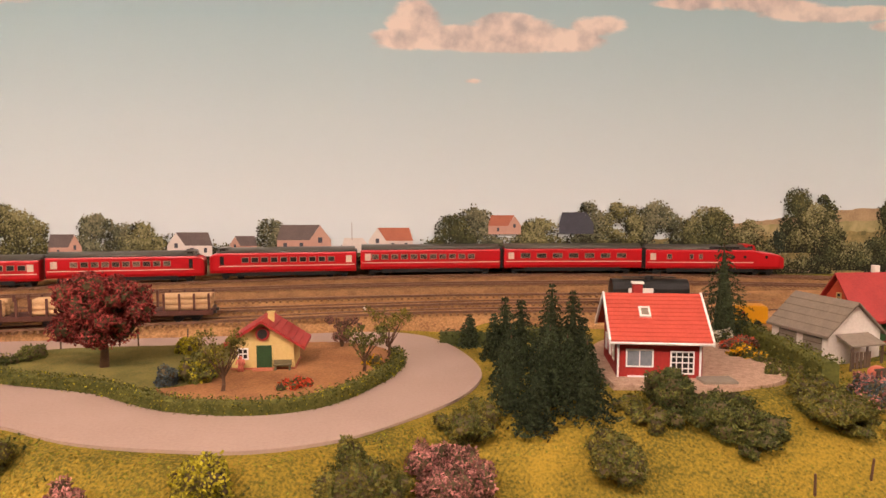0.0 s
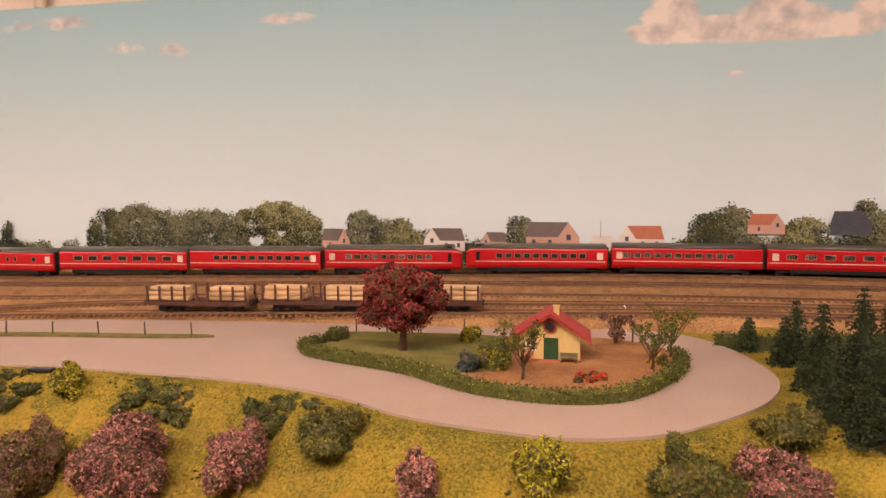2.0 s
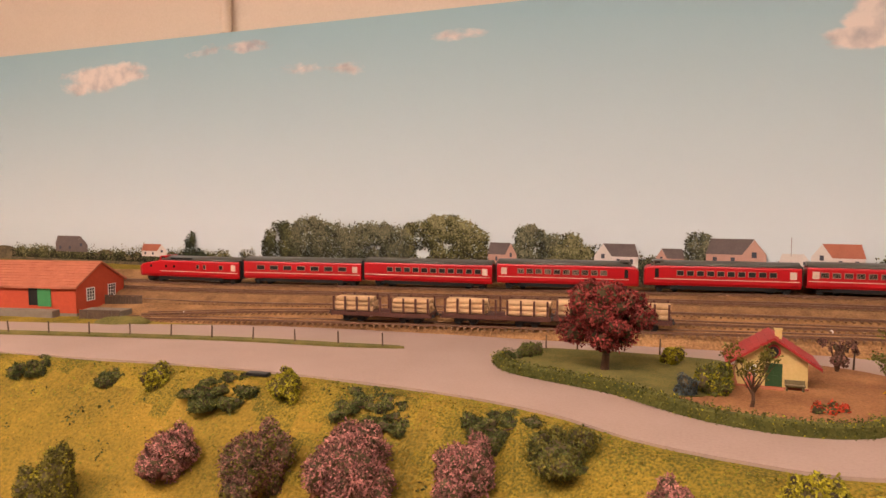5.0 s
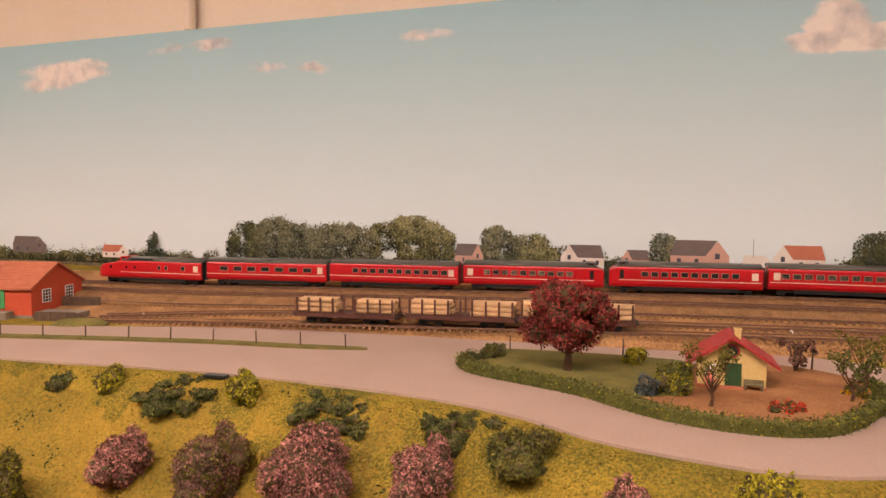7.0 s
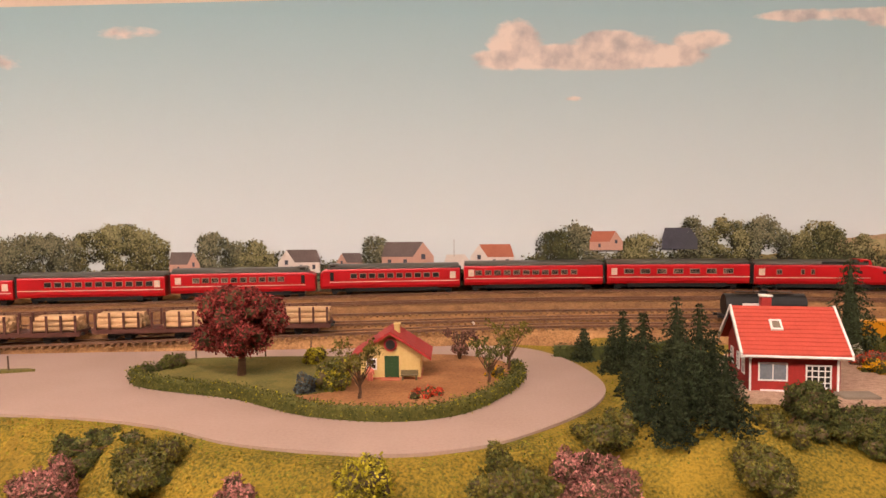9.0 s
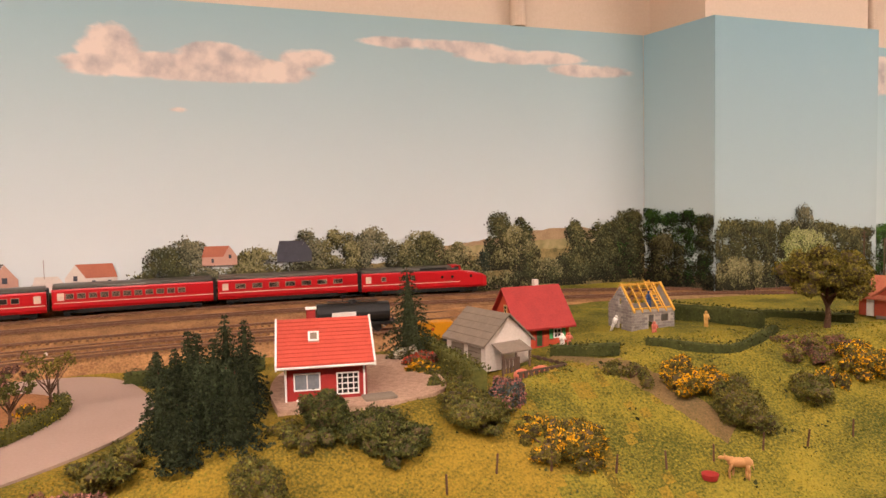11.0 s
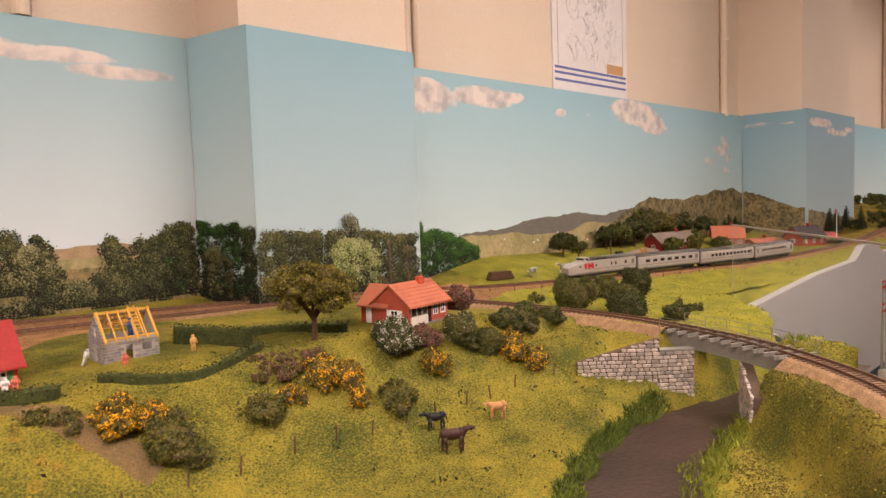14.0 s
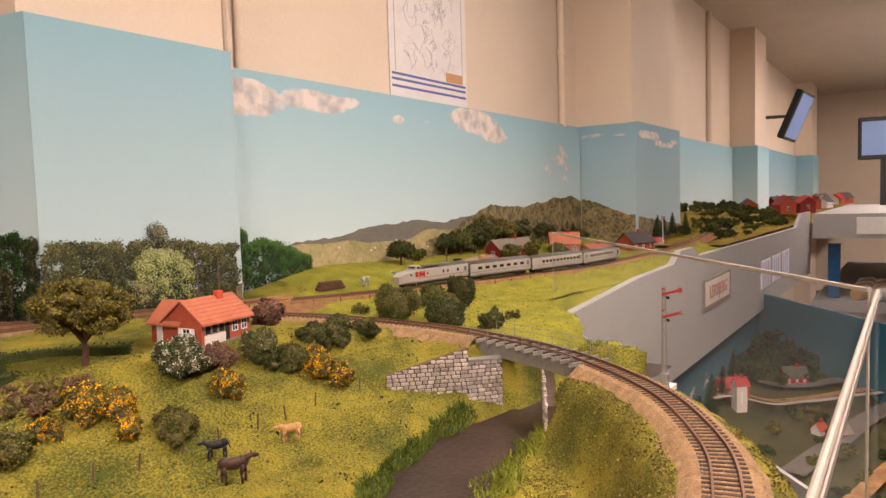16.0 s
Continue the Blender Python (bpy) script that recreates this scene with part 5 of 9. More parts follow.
def flake_mesh(name, pts, sizes, material, flat_y=False, stretch=1.0):
    """Many small leaf-like quads at given points."""
    n = len(pts)
    u = RNG.normal(size=(n, 3))
    v = RNG.normal(size=(n, 3))
    if flat_y:
        u[:, 1] = 0
        v[:, 1] = 0
    u /= np.linalg.norm(u, axis=1)[:, None]
    v -= (v * u).sum(1)[:, None] * u
    v /= np.linalg.norm(v, axis=1)[:, None] + 1e-9
    s = np.asarray(sizes)[:, None]
    a, b = u * s, v * s * 0.6 * stretch
    ver = np.stack([pts - a, pts - b * 0.9 + a * 0.1, pts + a, pts + b], 1).reshape(-1, 3)
    me = bpy.data.meshes.new(name)
    me.from_pydata(ver.tolist(), [], np.arange(4 * n).reshape(n, 4).tolist())
    me.materials.append(material)
    return me


def ico_ball(sub):
    bm = bmesh.new()
    bmesh.ops.create_icosphere(bm, subdivisions=sub, radius=1)
    bm.verts.ensure_lookup_table()
    v = np.array([q.co[:] for q in bm.verts])
    f = np.array([[q.index for q in fc.verts] for fc in bm.faces])
    bm.free()
    return v, f


ICO = {k: ico_ball(k) for k in (2, 3, 4)}


def lobed_crown(name, lobes, n, leaf, material, sub=2, floor=None, lump=0.0034, squeeze=0.82, blossom=None):
    """Foliage built of lobes (x, y, z, rx, ry, rz): a lumpy inner body to each, covered in small leaves;
    blossom gives (material, share) for leaves of a second colour in low patches."""
    vs, fs, off = [], [], 0
    v0, f0 = ICO[sub]
    area = np.array([b[3] * b[5] + b[4] * b[5] + b[3] * b[4] for b in lobes])
    share = RNG.multinomial(n, area / area.sum())
    pts, nrm = [], []
    for b, cnt in zip(lobes, share):
        c, r = np.array(b[:3]), np.array(b[3:])
        sd = RNG.uniform(0, 90)
        p = v0 * r
        wob = np.array([noise.noise(Vector(q * 95) + Vector((sd, 0, 0))) * 1.5 + noise.noise(Vector(q * 240) + Vector((0, sd, 0))) for q in p]) * lump
        p = p + v0 * wob[:, None]
        body = p * squeeze + c
        if floor is not None:
            body[:, 2] = np.maximum(body[:, 2], floor)
        vs.append(body)
        fs.append(f0 + off)
        off += len(v0)
        tri = f0[RNG.integers(0, len(f0), cnt)]
        w = RNG.dirichlet((1, 1, 1), cnt)
        q = (p[tri] * w[:, :, None]).sum(1)
        out = (v0[tri] * w[:, :, None]).sum(1)
        pts.append(q * (RNG.uniform(0.86, 1.07, (cnt, 1)) + 0.14 * (RNG.uniform(0, 1, (cnt, 1)) < 0.08)) + c)
        nrm.append(out)
    pts, nrm = np.concatenate(pts), np.concatenate(nrm)
    if floor is not None:
        pts[:, 2] = np.maximum(pts[:, 2], floor + 0.0005)
    n = len(pts)
    u = np.cross(nrm, RNG.normal(size=(n, 3)))
    u /= np.linalg.norm(u, axis=1)[:, None] + 1e-9
    v = np.cross(nrm, u) + nrm * RNG.normal(0, 0.7, (n, 1))
    u = u + nrm * RNG.normal(0, 0.7, (n, 1))
    sz = (RNG.uniform(0.6, 1.35, n) * leaf)[:, None]
    a, b = u * sz, v * sz * 0.65
    quad = np.stack([pts - a, pts - b * 0.9 + a * 0.1, pts + a, pts + b], 1).reshape(-1, 3)
    ver = np.concatenate(vs + [quad])
    faces = np.concatenate(fs).tolist() + (np.arange(4 * n).reshape(n, 4) + off).tolist()
    me = bpy.data.meshes.new(name)
    me.from_pydata(ver.tolist(), [], faces)
    # inner lobes get the darker colour as painted shade, the leaves their own
    for m_ in (L_CORE_SHADE, material):
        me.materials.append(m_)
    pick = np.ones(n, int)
    if blossom:
        me.materials.append(blossom[0])
        patch = np.array([noise.noise(Vector(q * 150)) for q in pts]) * 0.9 + RNG.normal(0, 0.28, n)
        cut = np.quantile(patch, 1 - blossom[1])
        pick = 1 + (patch > cut).astype(int)
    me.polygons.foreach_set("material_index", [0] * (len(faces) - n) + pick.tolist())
    return me


def plant(name, label, category, x, y, r, h, material, n=500, leaf=0.0022, base=None, extra=None, group="", squash=1.0):
    """A bush standing on the ground: short stems under a close, lumpy crown of small leaves; extra mixes in a second colour."""
    z = height(x, y) if base is None else base
    t = thing(name, label, category, pose(x, y, z - 0.002, 0, 0, 0), group)
    near = not name.startswith(("far_", "lower_"))
    wispy = n <= 200
    leaf = 0.00105 if near else leaf * 0.7
    if wispy:
        lobes = [(RNG.normal() * r * 0.45, RNG.normal() * r * 0.45, h * RNG.uniform(0.35, 0.9), r * 0.28, r * 0.28, h * 0.13) for k in range(9)]
        cnt, sub = 1300, 2
    elif near and h < 0.017:
        # straggling low growth: separate tufts over a patch of ground
        lobes = []
        for k in range(16):
            a, q = RNG.uniform(0, 6.28), r * math.sqrt(RNG.uniform(0, 1)) * 0.95
            f = RNG.uniform(0.14, 0.34)
            lobes.append((math.cos(a) * q, math.sin(a) * q * squash, h * RNG.uniform(0.15, 0.45), r * f, r * f, h * RNG.uniform(0.25, 0.5)))
        cnt, sub = int(1000 + 4.4e6 * r * (r * squash + h)), 2
    elif near:
        lobes = [(0, 0, h * 0.42, r * 0.74, r * squash * 0.74, h * 0.46)]
        for k in range(10):
            a, q = k * 0.9 + RNG.uniform(0, 0.6), RNG.uniform(0.42, 0.78)
            lobes.append((math.cos(a) * r * q, math.sin(a) * r * squash * q, h * RNG.uniform(0.16, 0.72), r * RNG.uniform(0.22, 0.42), r * squash * RNG.uniform(0.22, 0.42), h * RNG.uniform(0.16, 0.32)))
        cnt, sub = int(1200 + 5.0e6 * r * (r * squash + h)), 3
    else:
        lobes = [(RNG.normal() * r * 0.35, RNG.normal() * r * 0.35, h * RNG.uniform(0.3, 0.7), r * 0.55, r * 0.55, h * 0.34) for k in range(5)]
        cnt, sub = int(n * 4), 2
    if near and base is None:
        # settle each lobe on the sloping ground
        lobes = [(b[0], b[1], b[2] + 0.55 * (height(x + b[0], y + b[1], False) - height(x, y, False)), *b[3:]) for b in lobes]
    me = lobed_crown("crown", lobes, cnt, leaf, material, sub, None if near and base is None else 0.0005, 0.0034 if near else 0.006, 0.82 if not wispy else 0.4, extra)
    ob = new("crown", me)
    ob.parent = t
    bm = bmesh.new()
    for k in range(6 if wispy else 4):
        a = k * 1.6 + x * 50
        rod(bm, (0, 0, 0), (math.cos(a) * r * 0.5, math.sin(a) * r * 0.5, h * (0.85 if wispy else 0.6)), 0.0010, 0.0004, 5)
    part("stem", bm, M_BARK, t)
    return t


def tree(name, label, x, y, h, crown_r, crown_h, material, n=1500, leaf=0.003, trunk_r=0.003, base=None, limbs=7, crown_z=None, open_crown=False, droop=0.0):
    z = height(x, y) if base is None else base
    t = thing(name, label, "tree", pose(x, y, z - 0.002))
    cz = crown_z if crown_z is not None else h - crown_h * 0.5
    bm = bmesh.new()
    zs = [0, h * 0.18, h * 0.36, h * 0.6]
    off = [(0, 0), (0.0012, -0.0006), (0.0005, 0.0012), (0.001, 0)]
    for i in range(3):
        rod(bm, (*off[i], zs[i]), (*off[i + 1], zs[i + 1]), trunk_r * (1.25 - 0.3 * i), trunk_r * (0.95 - 0.3 * i), 9)
    part("trunk", bm, M_BARK, t)
    tips = []
    for k in range(limbs):
        a = k * 2.4
        zz = h * (0.26 + 0.05 * (k % 4))
        tip = Vector((math.cos(a) * crown_r * 0.75, math.sin(a) * crown_r * 0.75, min(cz + crown_h * (0.25 * math.sin(k * 1.7)), h)))
        bm = newrod((0.0005, 0, zz), tip * 0.55 + Vector((0, 0, zz * 0.45)), trunk_r * 0.5, trunk_r * 0.32, 6)
        rod(bm, tip * 0.55 + Vector((0, 0, zz * 0.45)), tip, trunk_r * 0.32, trunk_r * 0.12, 5)
        if open_crown:
            for j in range(3):
                twig = tip + Vector((random.uniform(-1, 1), random.uniform(-1, 1), random.uniform(0, 1))) * crown_r * 0.45
                rod(bm, tip * 0.7 + Vector((0, 0, zz * 0.3)), twig, trunk_r * 0.16, trunk_r * 0.07, 4)
                tips.append(twig)
        part("limb", bm, M_BARK, t)
    if open_crown:
        pts = np.concatenate([np.array(q[:]) + RNG.normal(size=(n // 6, 3)) * crown_r * 0.10 for q in tips])
        me = flake_mesh("crown", pts, RNG.uniform(0.6, 1.3, len(pts)) * 0.0013, material)
    else:
        lobes = []
        for k in range(26):
            u = (k + 0.5) / 26
            el = math.asin(1.75 * u - 0.85) if u < 0.98 else 1.1
            a, q = k * 2.399, RNG.uniform(0.50, 0.88)
            lz = cz + crown_h * 0.5 * math.sin(el) * q - droop * 0.012 * math.cos(el)
            f = RNG.uniform(0.20, 0.40)
            lobes.append((math.cos(a) * math.cos(el) * crown_r * q, math.sin(a) * math.cos(el) * crown_r * q, lz, crown_r * f, crown_r * f, crown_h * f * 0.55))
        me = lobed_crown("crown", lobes, n, leaf, material, 2, None, 0.0045, 0.72)
    ob = new("crown", me)
    ob.parent = t
    return t


def spruce(x, y, h, r=None, base=None, group="spruce grove", label="dark green flocked model spruce with drooping tiers"):
    """A trunk with whorls of drooping branches, each a spray of small needles."""
    r = r or h * 0.27
    z = height(x, y) if base is None else base
    t = thing("spruce", label, "tree", pose(x, y, z - 0.002, random.uniform(-2, 2), random.uniform(-2, 2), random.uniform(0, 360)), group)
    part("trunk", newrod((0, 0, 0), (0, 0, h * 0.95), 0.0016, 0.0005, 6), M_BARK, t)
    tiers = int(11 + h * 90)
    pts, size = [], []
    for i in range(tiers):
        u = (i + RNG.uniform(-0.3, 0.3)) / tiers
        zc = h * (0.08 + 0.92 * u)
        for a in np.arange(0, 6.28, 6.28 / (6 + int(9 * (1 - u)))):
            a = a + i * 0.7 + RNG.normal() * 0.15
            ln = (r * (1 - u) ** 0.8 + 0.0014) * RNG.uniform(0.72, 1.12)
            m = int(10 + 620 * ln)
            q = RNG.uniform(0.12, 1, m) ** 0.7
            w = (0.16 * ln * (1 - q) + 0.0007) * RNG.normal(size=m)
            px_ = np.cos(a) * q * ln - np.sin(a) * w
            py_ = np.sin(a) * q * ln + np.cos(a) * w
            pz_ = zc + 0.10 * ln - 0.42 * ln * q ** 1.6 + RNG.normal(size=m) * 0.0005
            pts.append(np.stack([px_, py_, pz_], 1))
            size.append(RNG.uniform(0.6, 1.3, m) * (0.0011 + 0.0006 * (1 - u)))
    pts = np.concatenate(pts)
    pts[:, 2] = np.maximum(pts[:, 2], 0.001)
    ob = new("crown", flake_mesh("crown", pts, np.concatenate(size), L_SPRUCE, stretch=0.8))
    ob.parent = t
    part("inner_crown", newrod((0, 0, h * 0.06), (0, 0, h * 0.9), r * 0.34, 0.0005, 9), L_SPRUCE, t)
    return t


def hedge(name, label, pts, w, h, material, leaf=0.0014, dens=120000, extra=None, base=None):
    """A clipped hedge swept along a line: solid twig core with flakes all over."""
    line = spline([(*p, 0) for p in pts], 0.006)
    t = thing(name, label, "hedge")
    bm = bmesh.new()
    prev = None
    spots = []
    for i, p in enumerate(line):
        d = (line[min(i + 1, len(line) - 1)] - line[max(i - 1, 0)]).normalized()
        n = Vector((-d.y, d.x, 0))
        z = (height(p.x, p.y, False) if base is None else base) - 0.002
        wob = 1 + 0.12 * noise.noise((p.x * 60, p.y * 60, 0))
        row = [bm.verts.new((p.x + n.x * a, p.y + n.y * a, z + b)) for a, b in ((-w * 0.42, 0), (-w * 0.42 * wob, h * 0.8), (-w * 0.25, h * 0.93 * wob), (w * 0.25, h * 0.93 * wob), (w * 0.42 * wob, h * 0.8), (w * 0.42, 0))]
        if prev:
            for k in range(5):
                bm.faces.new((prev[k], row[k], row[k + 1], prev[k + 1]))
        elif prev is None:
            bm.faces.new(row)
        prev = row
        spots.append((p, n, z))
    bm.faces.new(prev[::-1])
    bmesh.ops.recalc_face_normals(bm, faces=bm.faces)
    part("core", bm, material, t)
    length = len(line) * 0.006
    cnt = int(length * (w + 2 * h) * dens)
    idx = RNG.integers(0, len(spots), cnt)
    side = RNG.uniform(0, 1, cnt)
    out = np.empty((cnt, 3))
    for q in range(cnt):
        p, n, z = spots[idx[q]]
        s = side[q] * (w + 2 * h)
        if s < h:
            a, b = -w / 2, s
        elif s < h + w:
            a, b = s - h - w / 2, h
        else:
            a, b = w / 2, s - h - w
        out[q] = (p.x + n.x * a, p.y + n.y * a, z + b)
    out += RNG.normal(size=out.shape) * 0.0011
    ob = new("leaves", flake_mesh("leaves", out, RNG.uniform(0.6, 1.3, cnt) * leaf, material))
    ob.parent = t
    if extra:
        m2, frac = extra
        k = int(cnt * frac)
        pick = out[RNG.choice(cnt, k, replace=False)] + RNG.normal(size=(k, 3)) * 0.0009
        ob = new("pale_shoot", flake_mesh("pale_shoot", pick, RNG.uniform(0.6, 1.2, k) * leaf, m2))
        ob.parent = t
    return t


# island garden
flat_sheet("lawn", [(-0.365, 0.605), (-0.335, 0.578), (-0.25, 0.548), (-0.20, 0.53), (-0.165, 0.555), (-0.165, 0.60), (-0.16, 0.66), (-0.20, 0.672), (-0.29, 0.668), (-0.35, 0.655)], 0.0085, M_LAWN, "dull green lawn of the island garden", "lawn")
flat_sheet("garden_soil", [(-0.20, 0.53), (-0.17, 0.505), (-0.12, 0.492), (-0.075, 0.51), (-0.038, 0.565), (-0.024, 0.61), (-0.028, 0.65), (-0.055, 0.675), (-0.10, 0.685), (-0.155, 0.665), (-0.17, 0.60)], 0.0078, M_EARTH, "reddish brown earth of the island garden", "garden soil")
hedge("garden_hedge", "low clipped green hedge round the island garden with yellow shoots", [(-0.362, 0.622), (-0.368, 0.602), (-0.339, 0.573), (-0.254, 0.543), (-0.215, 0.518), (-0.175, 0.495), (-0.123, 0.485), (-0.085, 0.493), (-0.058, 0.516), (-0.03, 0.566), (-0.016, 0.615), (-0.022, 0.643)],
      0.010, 0.012, L_MID, leaf=0.0011, dens=480000, extra=(L_YELLOW, 0.14), base=0.0022)
tree("copper_beech", "dark copper-red beech tree on the island lawn", -0.266, 0.594, 0.094, 0.040, 0.072, L_PURPLE, 15000, 0.0013, 0.0034, 0.008, droop=0.5)
tree("garden_tree", "small open garden tree with sparse green leaves", -0.1475, 0.523, 0.045, 0.018, 0.024, L_OLIVE, 200, 0.0021, 0.0014, 0.007, limbs=9, open_crown=True)
tree("garden_tree", "small open garden tree with sparse green leaves", -0.045, 0.575, 0.040, 0.016, 0.026, L_MID, 190, 0.0021, 0.0014, 0.007, limbs=9, open_crown=True)
tree("garden_tree", "small open garden tree with sparse green leaves", -0.026, 0.622, 0.044, 0.019, 0.022, L_OLIVE, 170, 0.0021, 0.0013, 0.007, limbs=9, open_crown=True)
plant("lilac_bush", "thin mauve-grey garden shrub", "bush", -0.072, 0.665, 0.013, 0.034, L_MAUVE, 170, 0.0016, 0.007)
plant("laurel_bush", "yellow-green flowering garden bush", "bush", -0.175, 0.553, 0.017, 0.028, L_MID, 420, 0.002, 0.007, (L_YELLOW, 0.3))
plant("lavender_bush", "small blue-grey garden bush", "bush", -0.194, 0.538, 0.009, 0.017, L_BLUE, 260, 0.0018, 0.007)
plant("broom_bush", "bright yellow-green upright garden bush", "bush", -0.212, 0.640, 0.009, 0.020, L_YELLOW, 260, 0.0019, 0.007)
plant("rose_bush", "low red flowering garden bush", "bush", -0.095, 0.532, 0.012, 0.011, L_REDF, 240, 0.0018, 0.007, (L_MID, 0.3))
plant("box_bush", "round green bush at the garden end", "bush", -0.345, 0.625, 0.012, 0.017, L_MID, 300, 0.0018, 0.006)
plant("box_bush", "round green bush at the garden end", "bush", -0.357, 0.607, 0.010, 0.012, L_DARK, 260, 0.0018, 0.006)
plant("yellow_flower_bush", "low yellow flowering bush by the hedge", "bush", -0.036, 0.597, 0.010, 0.012, L_OLIVE, 240, 0.0018, 0.006, (L_GORSE, 0.25))

bm = bmesh.new()
bmesh.ops.create_uvsphere(bm, u_segments=24, v_segments=10, radius=1)
for v in bm.verts:
    v.co.z = max(v.co.z, -0.1) * (1 + 0.25 * noise.noise(v.co * 3.0))
bm.transform(pose(-0.888, 0.640, 0.001, 0, 0, 24) @ Matrix.Diagonal((0.036, 0.019, 0.0085, 1)))
tagged(mesh_ob("grass_mound", bm, M_LAWN, smooth=True), "low green grass mound at the foot of the shed ramp", "mound")
rb = thing("shed_ramp", "weathered grey-brown loading ramp at the shed gable", "ramp", pose(-0.945, 0.672, 0.0, 0, 0, 14))
part("deck", newbox(-0.034, 0.026, -0.016, 0.012, 0.0, 0.011, bevel=0.0006), M_GRROOF, rb)
for k in range(5):
    part("plank", newbox(-0.033 + k * 0.0118, -0.0222 + k * 0.0118, -0.0172, -0.0158, 0.0, 0.012), M_WOOD, rb)
plant("olive_bush", "dark olive shrub at the end of the slope", "bush", -0.665, 0.352, 0.024, 0.056, L_OLIVE, 600, 0.002, None, (L_YELLOW, 0.12))

# spruce grove beside the timber house
for gx, gy, gh, gr in ((0.053, 0.693, 0.036, 0.014), (0.073, 0.640, 0.046, 0.015), (0.085, 0.650, 0.060, 0.017), (0.092, 0.600, 0.066, 0.021), (0.116, 0.585, 0.078, 0.022), (0.131, 0.572, 0.074, 0.020),
                       (0.066, 0.492, 0.062, 0.019), (0.079, 0.462, 0.046, 0.017), (0.093, 0.490, 0.066, 0.021), (0.117, 0.470, 0.058, 0.024), (0.104, 0.545, 0.068, 0.021), (0.126, 0.528, 0.062, 0.020),
                       (0.076, 0.560, 0.052, 0.017), (0.112, 0.510, 0.054, 0.019)):
    spruce(gx, gy, gh, gr)
spruce(0.305, 0.668, 0.106, 0.035, group="", label="tall dark green model spruce standing alone by the hedge")
hedge("boundary_hedge", "low dark hedge along the yard", [(0.025, 0.705), (0.07, 0.695), (0.13, 0.685), (0.16, 0.68)], 0.012, 0.016, L_DARK)
hedge("house_hedge", "thick olive green hedge beside the gravel yard", [(0.326, 0.685), (0.328, 0.64), (0.325, 0.59), (0.322, 0.545), (0.320, 0.512)], 0.016, 0.022, L_MID, extra=(L_OLIVE, 0.3))
plant("flower_bed", "mixed white and red flower bed by the hedge", "flower bed", 0.300, 0.662, 0.019, 0.018, L_MID, 300, 0.0018, None, (L_WHITE, 0.45))
plant("flower_bed", "dusty red flower bed by the hedge", "flower bed", 0.302, 0.630, 0.018, 0.018, L_MAUVE, 300, 0.0018, None, (L_REDF, 0.35))
plant("flower_bed", "yellow and red flower bed by the hedge", "flower bed", 0.296, 0.602, 0.018, 0.017, L_MID, 300, 0.0018, None, (L_GORSE, 0.30))
for px_, py_, pr, ph in ((0.302, 0.572, 0.016, 0.013), (0.301, 0.542, 0.017, 0.016), (0.305, 0.514, 0.016, 0.015)):
    plant("privet_bush", "olive green bush between hedge and gravel yard", "bush", px_, py_, pr, ph, L_MID, 800, 0.0022, None, (L_OLIVE, 0.3))

flat_sheet("gravel_yard", [(0.150, 0.517), (0.19, 0.507), (0.235, 0.503), (0.275, 0.515), (0.298, 0.54), (0.305, 0.60), (0.300, 0.66), (0.265, 0.69), (0.20, 0.68), (0.165, 0.64), (0.15, 0.58)], 0.0115, M_GRAVEL, "pinkish brown gravel yard round the timber house", "gravel")
bm = newbox(0.219, 0.246, 0.5125, 0.5295, 0.009, 0.0135, bevel=0.0006)
tagged(mesh_ob("doorstep", bm, M_GRROOF), "grey doorstep slab in front of the timber house", "doorstep")

